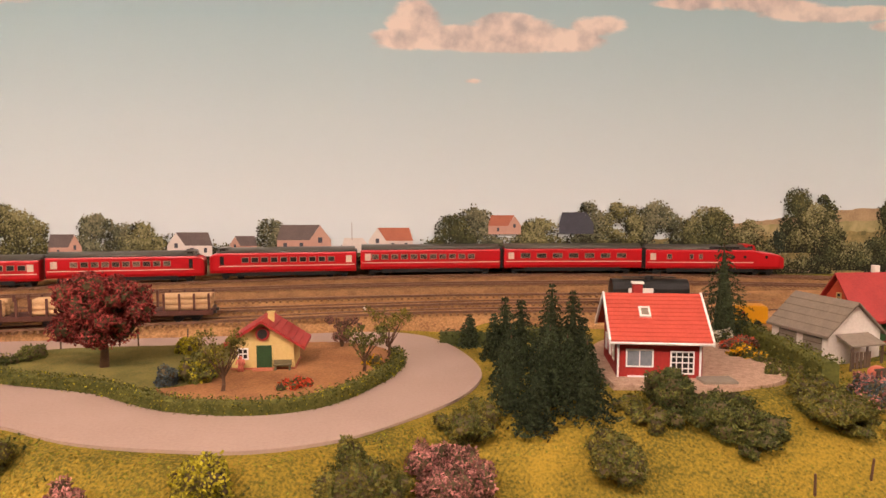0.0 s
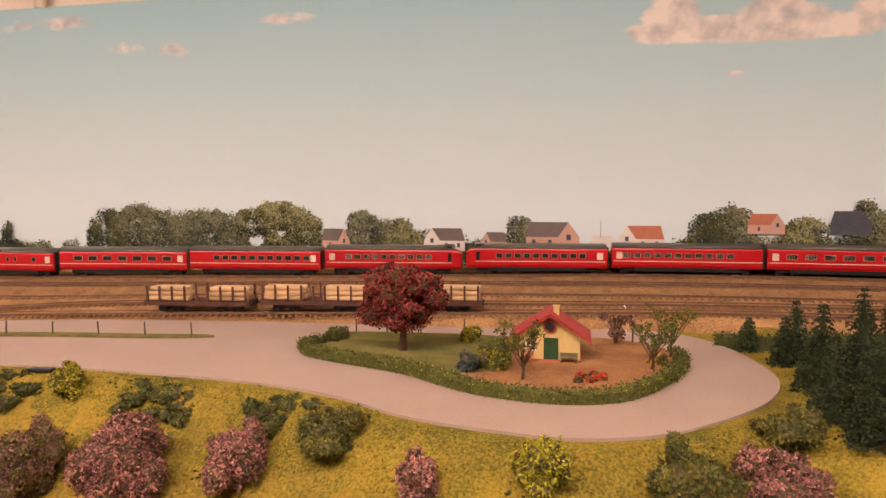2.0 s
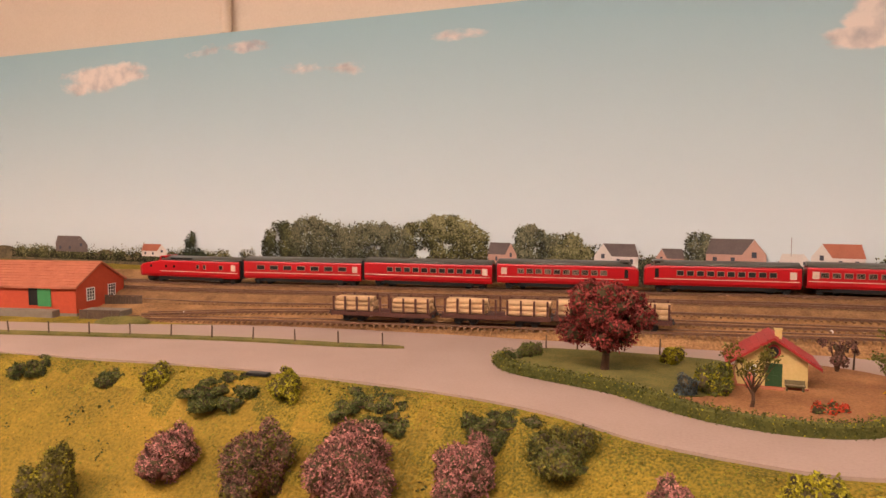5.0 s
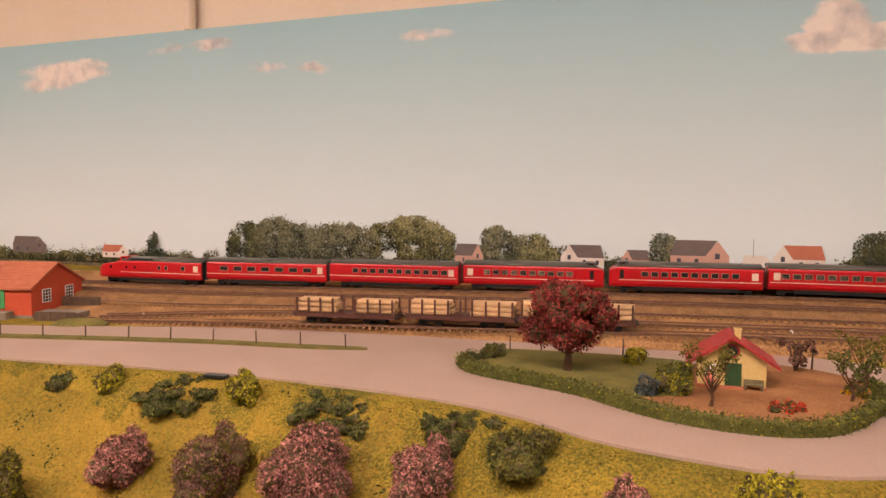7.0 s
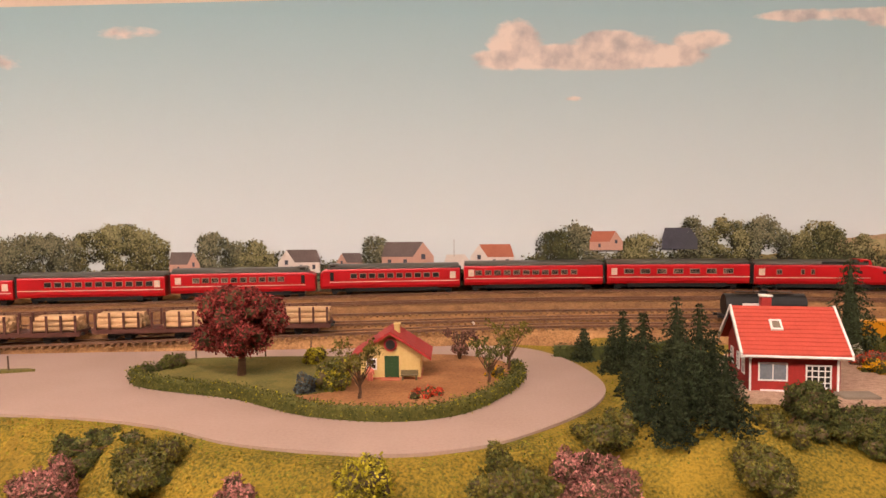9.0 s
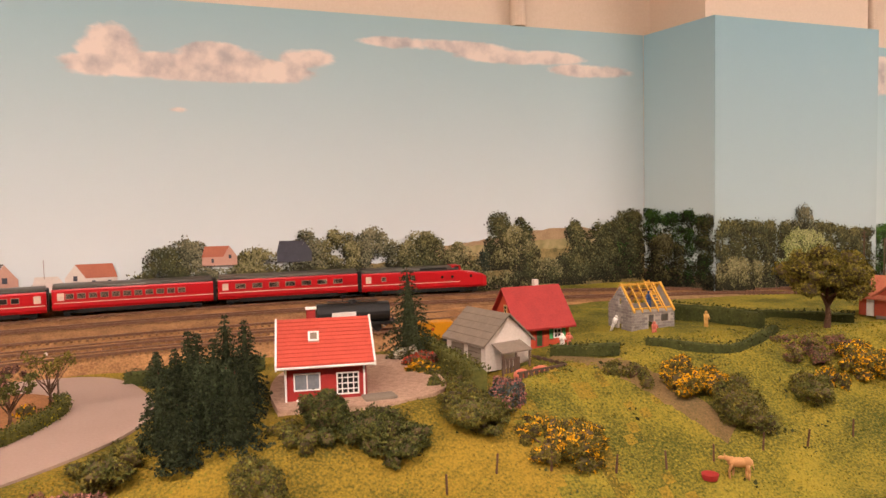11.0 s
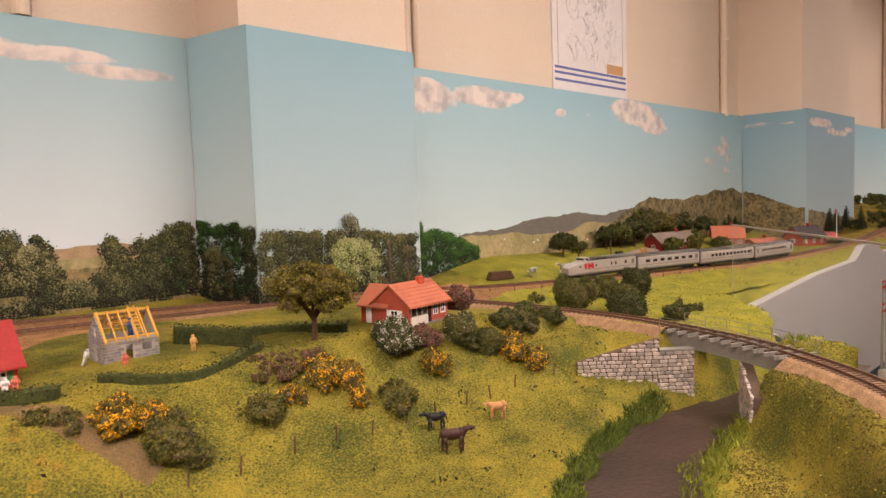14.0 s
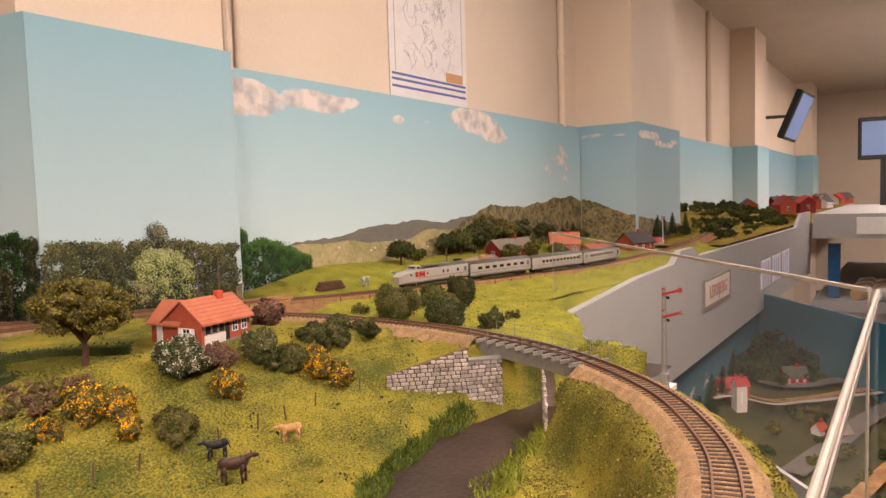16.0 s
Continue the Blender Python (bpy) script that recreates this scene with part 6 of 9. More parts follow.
# slope bushes: x, y, radius, height, foliage, blossom, name, label
SLOPE = [
    ("heather_bush", "rounded dusty pink flowering bush on the slope", L_PINK, (L_MAUVE, 0.3), ((-0.583, 0.394, 0.024, 0.043), (-0.334, 0.408, 0.025, 0.039), (-0.195, 0.375, 0.014, 0.030))),
    ("heather_bush", "large dusty pink flowering bush on the slope", L_PINK, (L_MAUVE, 0.4), ((-0.416, 0.392, 0.033, 0.068), (0.018, 0.420, 0.030, 0.038))),
    ("heather_bush", "brownish mauve faded bush on the slope", L_MAUVE, (L_OLIVE, 0.3), ((-0.505, 0.399, 0.029, 0.053), (-0.235, 0.34, 0.02, 0.03))),
    ("low_bush", "low dark green bush on the slope edge", L_MID, (L_DARK, 0.45), ((-0.584, 0.463, 0.034, 0.012), (-0.711, 0.457, 0.013, 0.009), (-0.405, 0.456, 0.017, 0.008), (-0.80, 0.447, 0.020, 0.011))),
    ("low_bush", "low grey-green creeping bush on the slope", L_MID, (L_DARK, 0.4), ((-0.440, 0.466, 0.027, 0.009), (-0.322, 0.449, 0.029, 0.010), (0.212, 0.474, 0.030, 0.020), (0.232, 0.462, 0.026, 0.017))),
    ("broom_bush", "bright yellow-green broom bush on the slope edge", L_YELLOW, (L_OLIVE, 0.2), ((-0.657, 0.459, 0.013, 0.020), (-0.520, 0.467, 0.015, 0.026), (-0.122, 0.380, 0.019, 0.030))),
    ("olive_bush", "rounded olive green bush on the slope", L_OLIVE, (L_MID, 0.5), ((-0.269, 0.418, 0.024, 0.027), (-0.034, 0.392, 0.028, 0.034), (0.128, 0.430, 0.020, 0.030), (0.034, 0.463, 0.022, 0.024), (0.297, 0.476, 0.034, 0.020), (0.160, 0.478, 0.020, 0.012), (0.527, 0.437, 0.026, 0.034), (0.618, 0.448, 0.022, 0.022), (0.744, 0.409, 0.021, 0.027), (0.46, 0.50, 0.02, 0.014))),
    ("dark_bush", "dark green dense bush on the slope", L_DARK, (L_MID, 0.3), ((0.181, 0.482, 0.019, 0.034), (0.885, 0.452, 0.019, 0.024), (0.965, 0.455, 0.020, 0.024), (1.0, 0.452, 0.020, 0.022), (1.03, 0.475, 0.020, 0.022), (1.055, 0.45, 0.018, 0.018))),
    ("gorse_bush", "orange-yellow flowering gorse on the meadow slope", L_OLIVE, (L_GORSE, 0.36), ((0.500, 0.474, 0.022, 0.024), (0.525, 0.468, 0.017, 0.022), (0.690, 0.458, 0.020, 0.030), (0.712, 0.448, 0.020, 0.030), (0.708, 0.425, 0.012, 0.020), (0.655, 0.458, 0.013, 0.016), (0.929, 0.415, 0.018, 0.036), (0.942, 0.392, 0.014, 0.026))),
    ("azalea_bush", "pink and grey blossoming shrub beside the terrace", L_PINK, (L_BLUE, 0.5), ((0.332, 0.484, 0.016, 0.025),)),
    ("yellowish_bush", "yellow-olive bush on the meadow slope", L_OLIVE, (L_GORSE, 0.25), ((0.819, 0.433, 0.020, 0.026), (0.372, 0.443, 0.030, 0.022), (0.345, 0.45, 0.024, 0.014))),
    ("heath_patch", "low brownish pink heath patch under the broadleaf tree", L_MAUVE, (L_OLIVE, 0.5), ((0.655, 0.497, 0.028, 0.008), (0.69, 0.497, 0.026, 0.008))),
]
for nm, lb, mt, ex, spots in SLOPE:
    for bx, by, br, bh in spots:
        plant(nm, lb, "bush", bx, by, br, bh, mt, int(420 + 22000 * br * bh * 18 / 10), 0.0022, None, ex)

# round the bungalow
L_OAK = leaf_mat("olive_oak_flock", (0.22, 0.175, 0.028), (0.095, 0.085, 0.018), 0.6)
tree("oak_tree", "spreading olive green broadleaf tree with a brown trunk", 0.728, 0.530, 0.091, 0.046, 0.060, L_OAK, 13000, 0.0013, 0.0030)
plant("white_rose_bush", "large white flowering bush below the bungalow", "bush", 0.792, 0.470, 0.027, 0.040, L_DARK, 900, 0.0022, None, (L_WHITE, 0.28))
plant("rhododendron", "low mauve flowering bush below the bungalow", "bush", 0.838, 0.470, 0.018, 0.022, L_MAUVE, 320, 0.002)
plant("elder_bush", "grey-green bush with pale flowers beside the bungalow", "bush", 0.886, 0.458, 0.024, 0.042, L_MID, 700, 0.0022, None, (L_WHITE, 0.12))
plant("plum_bush", "dark plum-coloured shrub behind the bungalow", "bush", 0.985, 0.555, 0.021, 0.042, L_MAUVE, 330, 0.002)
plant("juniper", "green shrub beside the bungalow", "bush", 0.915, 0.437, 0.021, 0.033, L_MID, 420, 0.0022)
hedge("field_hedge", "clipped dark hedge enclosing the building plot", [(0.628, 0.655), (0.648, 0.615), (0.660, 0.572), (0.664, 0.548)], 0.010, 0.021, L_DARK)
hedge("field_hedge", "low dark hedge along the building plot", [(0.664, 0.538), (0.625, 0.518), (0.58, 0.508), (0.53, 0.520), (0.51, 0.545)], 0.010, 0.009, L_DARK, extra=(L_MID, 0.2))
hedge("field_hedge", "clipped dark hedge behind the broadleaf tree", [(0.672, 0.632), (0.73, 0.60), (0.765, 0.565), (0.785, 0.545)], 0.010, 0.012, L_DARK)
hedge("lane_hedge", "straggling dark green hedge beside the earth path", [(0.422, 0.578), (0.455, 0.552), (0.475, 0.535)], 0.012, 0.012, L_DARK, extra=(L_MID, 0.3))
# earth path up the slope
M_PATH = mat("dull_path_earth", (0.25, 0.155, 0.07), (0.13, 0.095, 0.038), rough=0.95, scale=45, bump=0.7, fine=12, spec=0.1)
bm = bmesh.new()
prev = None
for p in spline([(0.425, 0.575, 0), (0.445, 0.535, 0), (0.475, 0.49, 0), (0.50, 0.45, 0), (0.515, 0.42, 0)], 0.01):
    row = [bm.verts.new((p.x + a, p.y + a * 0.6, height(p.x + a, p.y + a * 0.6) + 0.0014 - abs(a) * 0.13)) for a in (-0.018, -0.009, 0, 0.009, 0.018)]
    if prev:
        for k in range(4):
            bm.faces.new((prev[k], row[k], row[k + 1], prev[k + 1]))
    prev = row
bmesh.ops.recalc_face_normals(bm, faces=bm.faces)
tagged(mesh_ob("earth_path", bm, M_PATH, smooth=True), "worn brown earth path down the slope", "path", kind="structure")
# trees between the branch and the main line
SHRUBS = [(1.20, 0.515, 0.038, 0.055, L_MID), (1.333, 0.535, 0.027, 0.040, L_MID), (1.182, 0.408, 0.032, 0.044, L_DARK), (1.345, 0.488, 0.026, 0.058, L_DARK), (1.197, 0.342, 0.018, 0.028, L_DARK), (1.275, 0.352, 0.012, 0.014, L_MID), (1.24, 0.445, 0.027, 0.042, L_MID)]
for bx, by, br, bh, mt in SHRUBS:
    plant("round_shrub", "rounded dense dark green model tree on the bright meadow", "bush", bx, by, br, bh, mt, int(260 + 9000 * br * bh * 18), 0.0030)
plant("weed_clump", "spiky green weed clump beside the track", "bush", 1.223, 0.605, 0.014, 0.020, L_MID, 120, 0.0028)


# flock tufts and specks on the slopes
def tuft_field(name, label, n, x0, x1, y0, y1, size, material, keep):
    xy = np.stack([RNG.uniform(x0, x1, n), RNG.uniform(y0, y1, n)], 1)
    pts = []
    for x, y in xy:
        if keep(x, y) and inside_layout(x, y):
            pts.append((x, y, height(x, y) + size * 0.25))
    pts = np.array(pts)
    ob = new(name, flake_mesh(name, pts, RNG.uniform(0.5, 1.4, len(pts)) * size, material))
    return tagged(ob, label, "grass", kind="stuff")


def speck_clusters(name, label, n, x0, x1, y0, y1, material, keep, spread=0.004, size=0.0022):
    """Little weed clumps, a few flakes each."""
    pts = []
    for k in range(n):
        x, y = RNG.uniform(x0, x1), RNG.uniform(y0, y1)
        if not (keep(x, y) and inside_layout(x, y)):
            continue
        for q in range(RNG.integers(2, 9)):
            a, b = x + RNG.normal() * spread, y + RNG.normal() * spread
            pts.append((a, b, height(a, b) + RNG.uniform(0.0002, 0.002)))
    pts = np.array(pts)
    ob = new(name, flake_mesh(name, pts, RNG.uniform(0.5, 1.3, len(pts)) * size, material))
    return tagged(ob, label, "weeds", kind="stuff")


L_TURF = mat("turf_fibre", (0.34, 0.205, 0.030), (0.11, 0.092, 0.017), rough=0.95, scale=12, bump=0, fine=34, spec=0.1, island=0.4, lo=0.38, hi=0.74)
L_TURF2 = leaf_mat("bright_turf_fibre", (0.33, 0.30, 0.03), (0.18, 0.18, 0.02), 0.5)
L_TURF3 = leaf_mat("brown_turf_fibre", (0.19, 0.135, 0.030), (0.085, 0.07, 0.018), 0.5)
L_LIME = leaf_mat("lime_turf", (0.25, 0.225, 0.025), (0.12, 0.12, 0.018), 0.4)
off_rails = lambda x, y: x < 0.66 or dist_line(BRANCH[::4], x, y) > 0.027
on_slope = lambda x, y: y < edge_y(x) + (0.0 if x < 0.06 else 0.03) and (x < 0.5 or dist_line(RIVER, x, y) > 0.05) and off_rails(x, y)
L_TURFG = mat("green_turf_fibre", (0.33, 0.215, 0.028), (0.095, 0.085, 0.015), rough=0.95, scale=15, bump=0, fine=34, spec=0.1, island=0.45, lo=0.44, hi=0.66)
L_TURFO = mat("olive_turf_fibre", (0.285, 0.225, 0.030), (0.068, 0.076, 0.015), rough=0.95, scale=17, bump=0, fine=30, spec=0.1, island=0.5, lo=0.44, hi=0.65)
tuft_field("turf_tufts", "short ochre turf tufts covering the slope", 36000, -0.95, 0.0, 0.12, 0.56, 0.0010, L_TURF, lambda x, y: on_slope(x, y) and x + 0.16 * noise.noise((x * 9, y * 9, 7.7)) < -0.28)
tuft_field("pasture_tufts", "short mixed ochre and green turf tufts on the slope", 30000, -0.5, 0.6, 0.12, 0.60, 0.0011, L_TURFG, lambda x, y: on_slope(x, y) and -0.32 < x + 0.16 * noise.noise((x * 9, y * 9, 7.7)) < 0.38)
tuft_field("olive_tufts", "short olive green turf tufts on the horse pasture", 44000, 0.2, 1.15, 0.12, 0.60, 0.0011, L_TURFO, lambda x, y: on_slope(x, y) and x + 0.16 * noise.noise((x * 9, y * 9, 7.7)) > 0.34)
tuft_field("green_turf", "patches of dull green turf on the slope", 26000, -0.95, 1.1, 0.2, 0.56, 0.0011, L_LIME, lambda x, y: on_slope(x, y) and noise.noise((x * 11, y * 11, 5)) > (0.12 if x < 0.4 else -0.12))
speck_clusters("weed_specks", "scattered dark green weed clumps on the slope", 520, -0.95, 1.1, 0.2, 0.56, L_DARK, lambda x, y: on_slope(x, y) and noise.noise((x * 9, y * 9, 0)) > -0.05)
tuft_field("yellow_green_turf", "yellow-green turf tufts along the road edge", 15000, -0.95, 0.2, 0.36, 0.62, 0.0011, L_LIME, lambda x, y: (edge_y(x) - 0.04 - 0.02 * noise.noise((x * 20, 0, 0)) < y < edge_y(x) + 0.012 and x < 0.03) or (0.05 < x < 0.12 and y > 0.44))
tuft_field("meadow_tufts", "bright yellow-green turf tufts on the meadow", 30000, 0.8, 2.6, -0.1, 0.72, 0.0015, L_TURF2, lambda x, y: (x > 1.17 or (y < 0.22 and x > 0.72)) and dist_line(BRANCH[::4], x, y) > 0.025 + 0.004 * noise.noise((x * 60, y * 60, 1)) and dist_line(RIVER, x, y) > 0.05)
tuft_field("brown_turf", "dull olive brown turf inside the curve of the branch line", 20000, 0.78, 1.04, -0.08, 0.20, 0.0013, L_TURF3, lambda x, y: dist_line(RIVER, x, y) > 0.085 + 0.02 * noise.noise((x * 30, y * 30, 2)) and dist_line(BRANCH[::4], x, y) > 0.031 + 0.006 * noise.noise((x * 60, y * 60, 6)) and (y > -0.9 and x < 0.96 + 0.5 * y))


def reed_bed(name, label, n, material, near, far, keep):
    """Upright thin blades along the river banks."""
    ver, faces = [], []
    while len(faces) < n:
        x, y = RNG.uniform(0.56, 1.16), RNG.uniform(-0.1, 0.36)
        d = dist_line(RIVER, x, y) + 0.012 * noise.noise((x * 35, y * 35, 1))
        if not (near < d < far and keep(x, y)):
            continue
        z = max(height(x, y), -0.08)
        h, w, a = RNG.uniform(0.003, 0.0085), RNG.uniform(0.0006, 0.0013), RNG.uniform(0, 3.14)
        tx, ty = RNG.normal() * 0.004, RNG.normal() * 0.004
        c, s_ = math.cos(a) * w, math.sin(a) * w
        k = len(ver)
        ver += [(x - c, y - s_, z - 0.001), (x + c, y + s_, z - 0.001), (x + tx + c * 0.3, y + ty + s_ * 0.3, z + h), (x + tx - c * 0.3, y + ty - s_ * 0.3, z + h)]
        faces.append((k, k + 1, k + 2, k + 3))
    me = bpy.data.meshes.new(name)
    me.from_pydata(ver, [], faces)
    me.materials.append(material)
    return tagged(new(name, me), label, "reeds", kind="stuff")


reed_bed("river_reeds", "dark green reeds along the pasture bank of the river", 4200, leaf_mat("reed_green", (0.13, 0.16, 0.022), (0.05, 0.075, 0.015), 0.5), 0.040, 0.060, lambda x, y: y > 0.19 + 0.06 * (x - 0.8) and x < 1.05)
reed_bed("bank_grass", "bright yellow-green grass along the near river bank", 3800, leaf_mat("bank_grass_green", (0.24, 0.26, 0.025), (0.13, 0.15, 0.02), 0.5), 0.042, 0.075, lambda x, y: y < 0.235 and dist_line(BRANCH[::4], x, y) > 0.03)


# ---- the printed landscape along the foot of the sky panels (flat prints on the boards) ----
P_DARK = leaf_mat("print_dark_green", (0.075, 0.08, 0.036), (0.03, 0.034, 0.018), 0.7)
P_MID = leaf_mat("print_grey_green", (0.13, 0.13, 0.075), (0.05, 0.055, 0.03), 0.85)
P_OLIVE = leaf_mat("print_olive_green", (0.14, 0.13, 0.05), (0.05, 0.05, 0.022), 0.85)
P_LIME = leaf_mat("print_lime_green", (0.22, 0.24, 0.07), (0.10, 0.12, 0.04), 0.6)
P_GREEN = leaf_mat("print_deep_green", (0.035, 0.085, 0.02), (0.015, 0.035, 0.012), 0.8)
P_FIELD = mat("print_field", (0.33, 0.24, 0.09), (0.13, 0.11, 0.04), rough=0.8, scale=40, bump=0, lo=0.42, hi=0.68)
P_SAND = mat("print_sand", (0.42, 0.29, 0.16), (0.30, 0.20, 0.11), rough=0.8, scale=70)
P_HEDGE = mat("print_hedgerow", (0.23, 0.16, 0.08), (0.055, 0.048, 0.026), rough=0.8, scale=45, bump=0)
P_HILL = mat("print_hill", (0.27, 0.20, 0.085), (0.075, 0.066, 0.03), rough=0.8, scale=26, bump=0, fine=4, lo=0.42, hi=0.66)
P_HILLB = mat("print_blue_hill", (0.17, 0.15, 0.12), (0.12, 0.11, 0.09), rough=0.8, scale=30)
P_MEAD = mat("print_pale_meadow", (0.42, 0.33, 0.16), (0.24, 0.21, 0.085), rough=0.8, scale=24, bump=0, fine=5, lo=0.42, hi=0.68)
P_PINKW = mat("print_pink_wall", (0.52, 0.30, 0.22), (0.45, 0.25, 0.19), rough=0.8, scale=80)
P_WHITEW = mat("print_white_wall", (0.66, 0.58, 0.50), (0.58, 0.50, 0.43), rough=0.8, scale=80)
P_SLATE = mat("print_slate_roof", (0.16, 0.12, 0.105), (0.12, 0.09, 0.08), rough=0.8, scale=80)
P_REDR = mat("print_red_roof", (0.45, 0.15, 0.085), (0.38, 0.12, 0.07), rough=0.8, scale=80)
P_NAVY = mat("print_navy_house", (0.07, 0.07, 0.085), (0.05, 0.05, 0.06), rough=0.8, scale=80)


def board(x0, x1, y, ob_name):
    """Mapping from a board's own (along, up) to the room."""
    return lambda u, z, off: (u, y - off, z)


def wedge_board(u, z, off):
    # return board of the pillar: u runs 0..1 from the corner to the pillar edge
    a, b = Vector((0.8005, 0.9525, 0)), Vector((0.8275, 0.8175, 0))
    p = a.lerp(b, u)
    return (p.x - off * 0.98, p.y - off * 0.2, z)


def printed_shape(name, pts, off, material, where, label, kind="structure"):
    bm = bmesh.new()
    f = bm.faces.new([bm.verts.new(where(u, z, off)) for u, z in pts])
    f.normal_update()
    bmesh.ops.triangulate(bm, faces=[f])
    ob = mesh_ob(name, bm, material)
    return tagged(ob, label, "backdrop print", kind=kind)


def skyline(u0, u1, top, base, n, rough, seed):
    """Uneven upper edge between u0 and u1."""
    rs = random.Random(seed)
    up = [(u0 + (u1 - u0) * k / n, top(k / n) + rs.uniform(-rough, rough)) for k in range(n + 1)]
    return [(u0, base)] + up + [(u1, base)]


def printed_trees(u0, u1, tops, base, material, where, seed, off=0.0012, leaf=0.0019, scale_u=1.0, dens=1.5):
    """Photo-printed foliage: many lobes of small flakes in three tones, with an airy upper edge."""
    rs = np.random.default_rng(seed)
    width = abs(u1 - u0) * scale_u
    lobes = max(5, int(width / 0.0042))
    cu = np.sort(rs.uniform(0.05, 0.95, lobes))
    tp = np.interp(cu, np.linspace(0, 1, len(tops)), tops)
    if where is W1:
        tp = tp - (tp - base) * 0.55 * np.exp(-np.minimum(cu, 1 - cu) * width / 0.006)
    rz = rs.uniform(0.006, 0.014, lobes)
    rx = rs.uniform(0.005, 0.012, lobes)
    cz = np.concatenate([tp - rz * rs.uniform(0.8, 1.7, lobes), base + (tp - base) * rs.uniform(0.4, 0.8, lobes), base + (tp - base) * rs.uniform(0.05, 0.4, lobes)])
    cu, rz, rx = np.tile(cu, 3), np.tile(rz, 3) * 1.1, np.tile(rx, 3) * 1.3
    n = int(width * (max(tops) - base) * 620000 * dens) + 120
    k_ = rs.integers(0, lobes * 3, n)
    ang = rs.uniform(0, 2 * np.pi, n)
    rad = np.sqrt(rs.uniform(0, 1, n)) * np.where(rs.uniform(0, 1, n) < 0.12, 1.35, 1.0)
    u = cu[k_] + np.cos(ang) * rad * rx[k_] / width
    if where is not W1:
        u = np.clip(u, 0, 1)
    z = np.maximum(cz[k_] + np.sin(ang) * rad * rz[k_], base)
    shade = np.sin(ang + 0.5) * rad + 0.9 * (cz[k_] - base) / (max(tops) - base) - 0.45 + rs.normal(0, 0.35, n) + rs.normal(0, 0.3, lobes * 3)[k_]
    order = np.argsort(shade)
    u, z, shade = u[order], z[order], shade[order]
    lift = np.linspace(0, 0.0009, n)
    pts = np.array([where(u0 + (u1 - u0) * u[k], z[k], off + lift[k]) for k in range(n)])
    me = flake_mesh("printed_trees", pts, rs.uniform(0.45, 1.2, n) * leaf, P_SHADE, flat_y=where is not wedge_board)
    me.materials.append(material)
    me.materials.append(P_PALE[material.name])
    me.polygons.foreach_set("material_index", np.digitize(shade, (0.22, 1.0)).tolist())
    return tagged(new("printed_trees", me), "flat printed row of trees on the sky backdrop", "backdrop print", kind="structure")


P_SPR = leaf_mat("print_spruce", (0.035, 0.045, 0.03), (0.02, 0.027, 0.018), 0.6)
P_SHADE = leaf_mat("print_leaf_shade", (0.035, 0.034, 0.02), (0.018, 0.018, 0.011), 0.5)
P_PALE = {"print_dark_green": P_OLIVE, "print_grey_green": leaf_mat("print_leaf_grey_light", (0.23, 0.21, 0.125), (0.12, 0.115, 0.065), 0.4), "print_olive_green": leaf_mat("print_leaf_olive_light", (0.27, 0.24, 0.12), (0.16, 0.15, 0.07), 0.4),
          "print_lime_green": leaf_mat("print_leaf_lime_light", (0.36, 0.36, 0.16), (0.24, 0.25, 0.10), 0.4), "print_deep_green": leaf_mat("print_leaf_green_light", (0.08, 0.16, 0.03), (0.04, 0.09, 0.02), 0.4), "print_spruce": P_DARK}
W1 = board(-2.6, 0.8, BACK_Y, "b")
WP = board(0.828, 1.158, 0.817, "b")
W2 = board(1.16, 2.81, 0.89, "b")
WF = board(2.81, 3.34, 0.68, "b")
printed_shape("printed_hedgerow", skyline(-2.5, -0.47, lambda t: 0.060, 0.0, 120, 0.006, 3), 0.0004, P_HEDGE, W1, "dark printed hedgerow along the backdrop foot")
printed_shape("printed_hedgerow", skyline(-0.47, 0.30, lambda t: 0.074, 0.0, 60, 0.004, 4), 0.0004, P_HEDGE, W1, "dark printed hedgerow along the backdrop foot")
printed_shape("printed_bank", skyline(0.24, 0.80, lambda t: 0.083 + 0.022 * t, 0.0, 50, 0.003, 5), 0.0006, P_FIELD, W1, "printed ochre field bank on the backdrop")
printed_shape("printed_far_field", skyline(0.42, 0.74, lambda t: 0.110 + 0.022 * ss(0, 0.75, t) - 0.012 * ss(0.8, 1, t), 0.09, 40, 0.001, 6), 0.0004, P_SAND, W1, "printed reddish far field on the backdrop")
printed_shape("printed_far_field", skyline(0.47, 0.74, lambda t: 0.108 + 0.010 * t, 0.08, 40, 0.001, 7), 0.0005, P_MEAD, W1, "printed pale green far field on the backdrop")
printed_shape("printed_sand", [(0.31, 0.042), (0.322, 0.058), (0.337, 0.072), (0.37, 0.076), (0.405, 0.062), (0.46, 0.050), (0.52, 0.048), (0.57, 0.042)], 0.0009, P_SAND, W1, "printed pale sand slope on the backdrop")
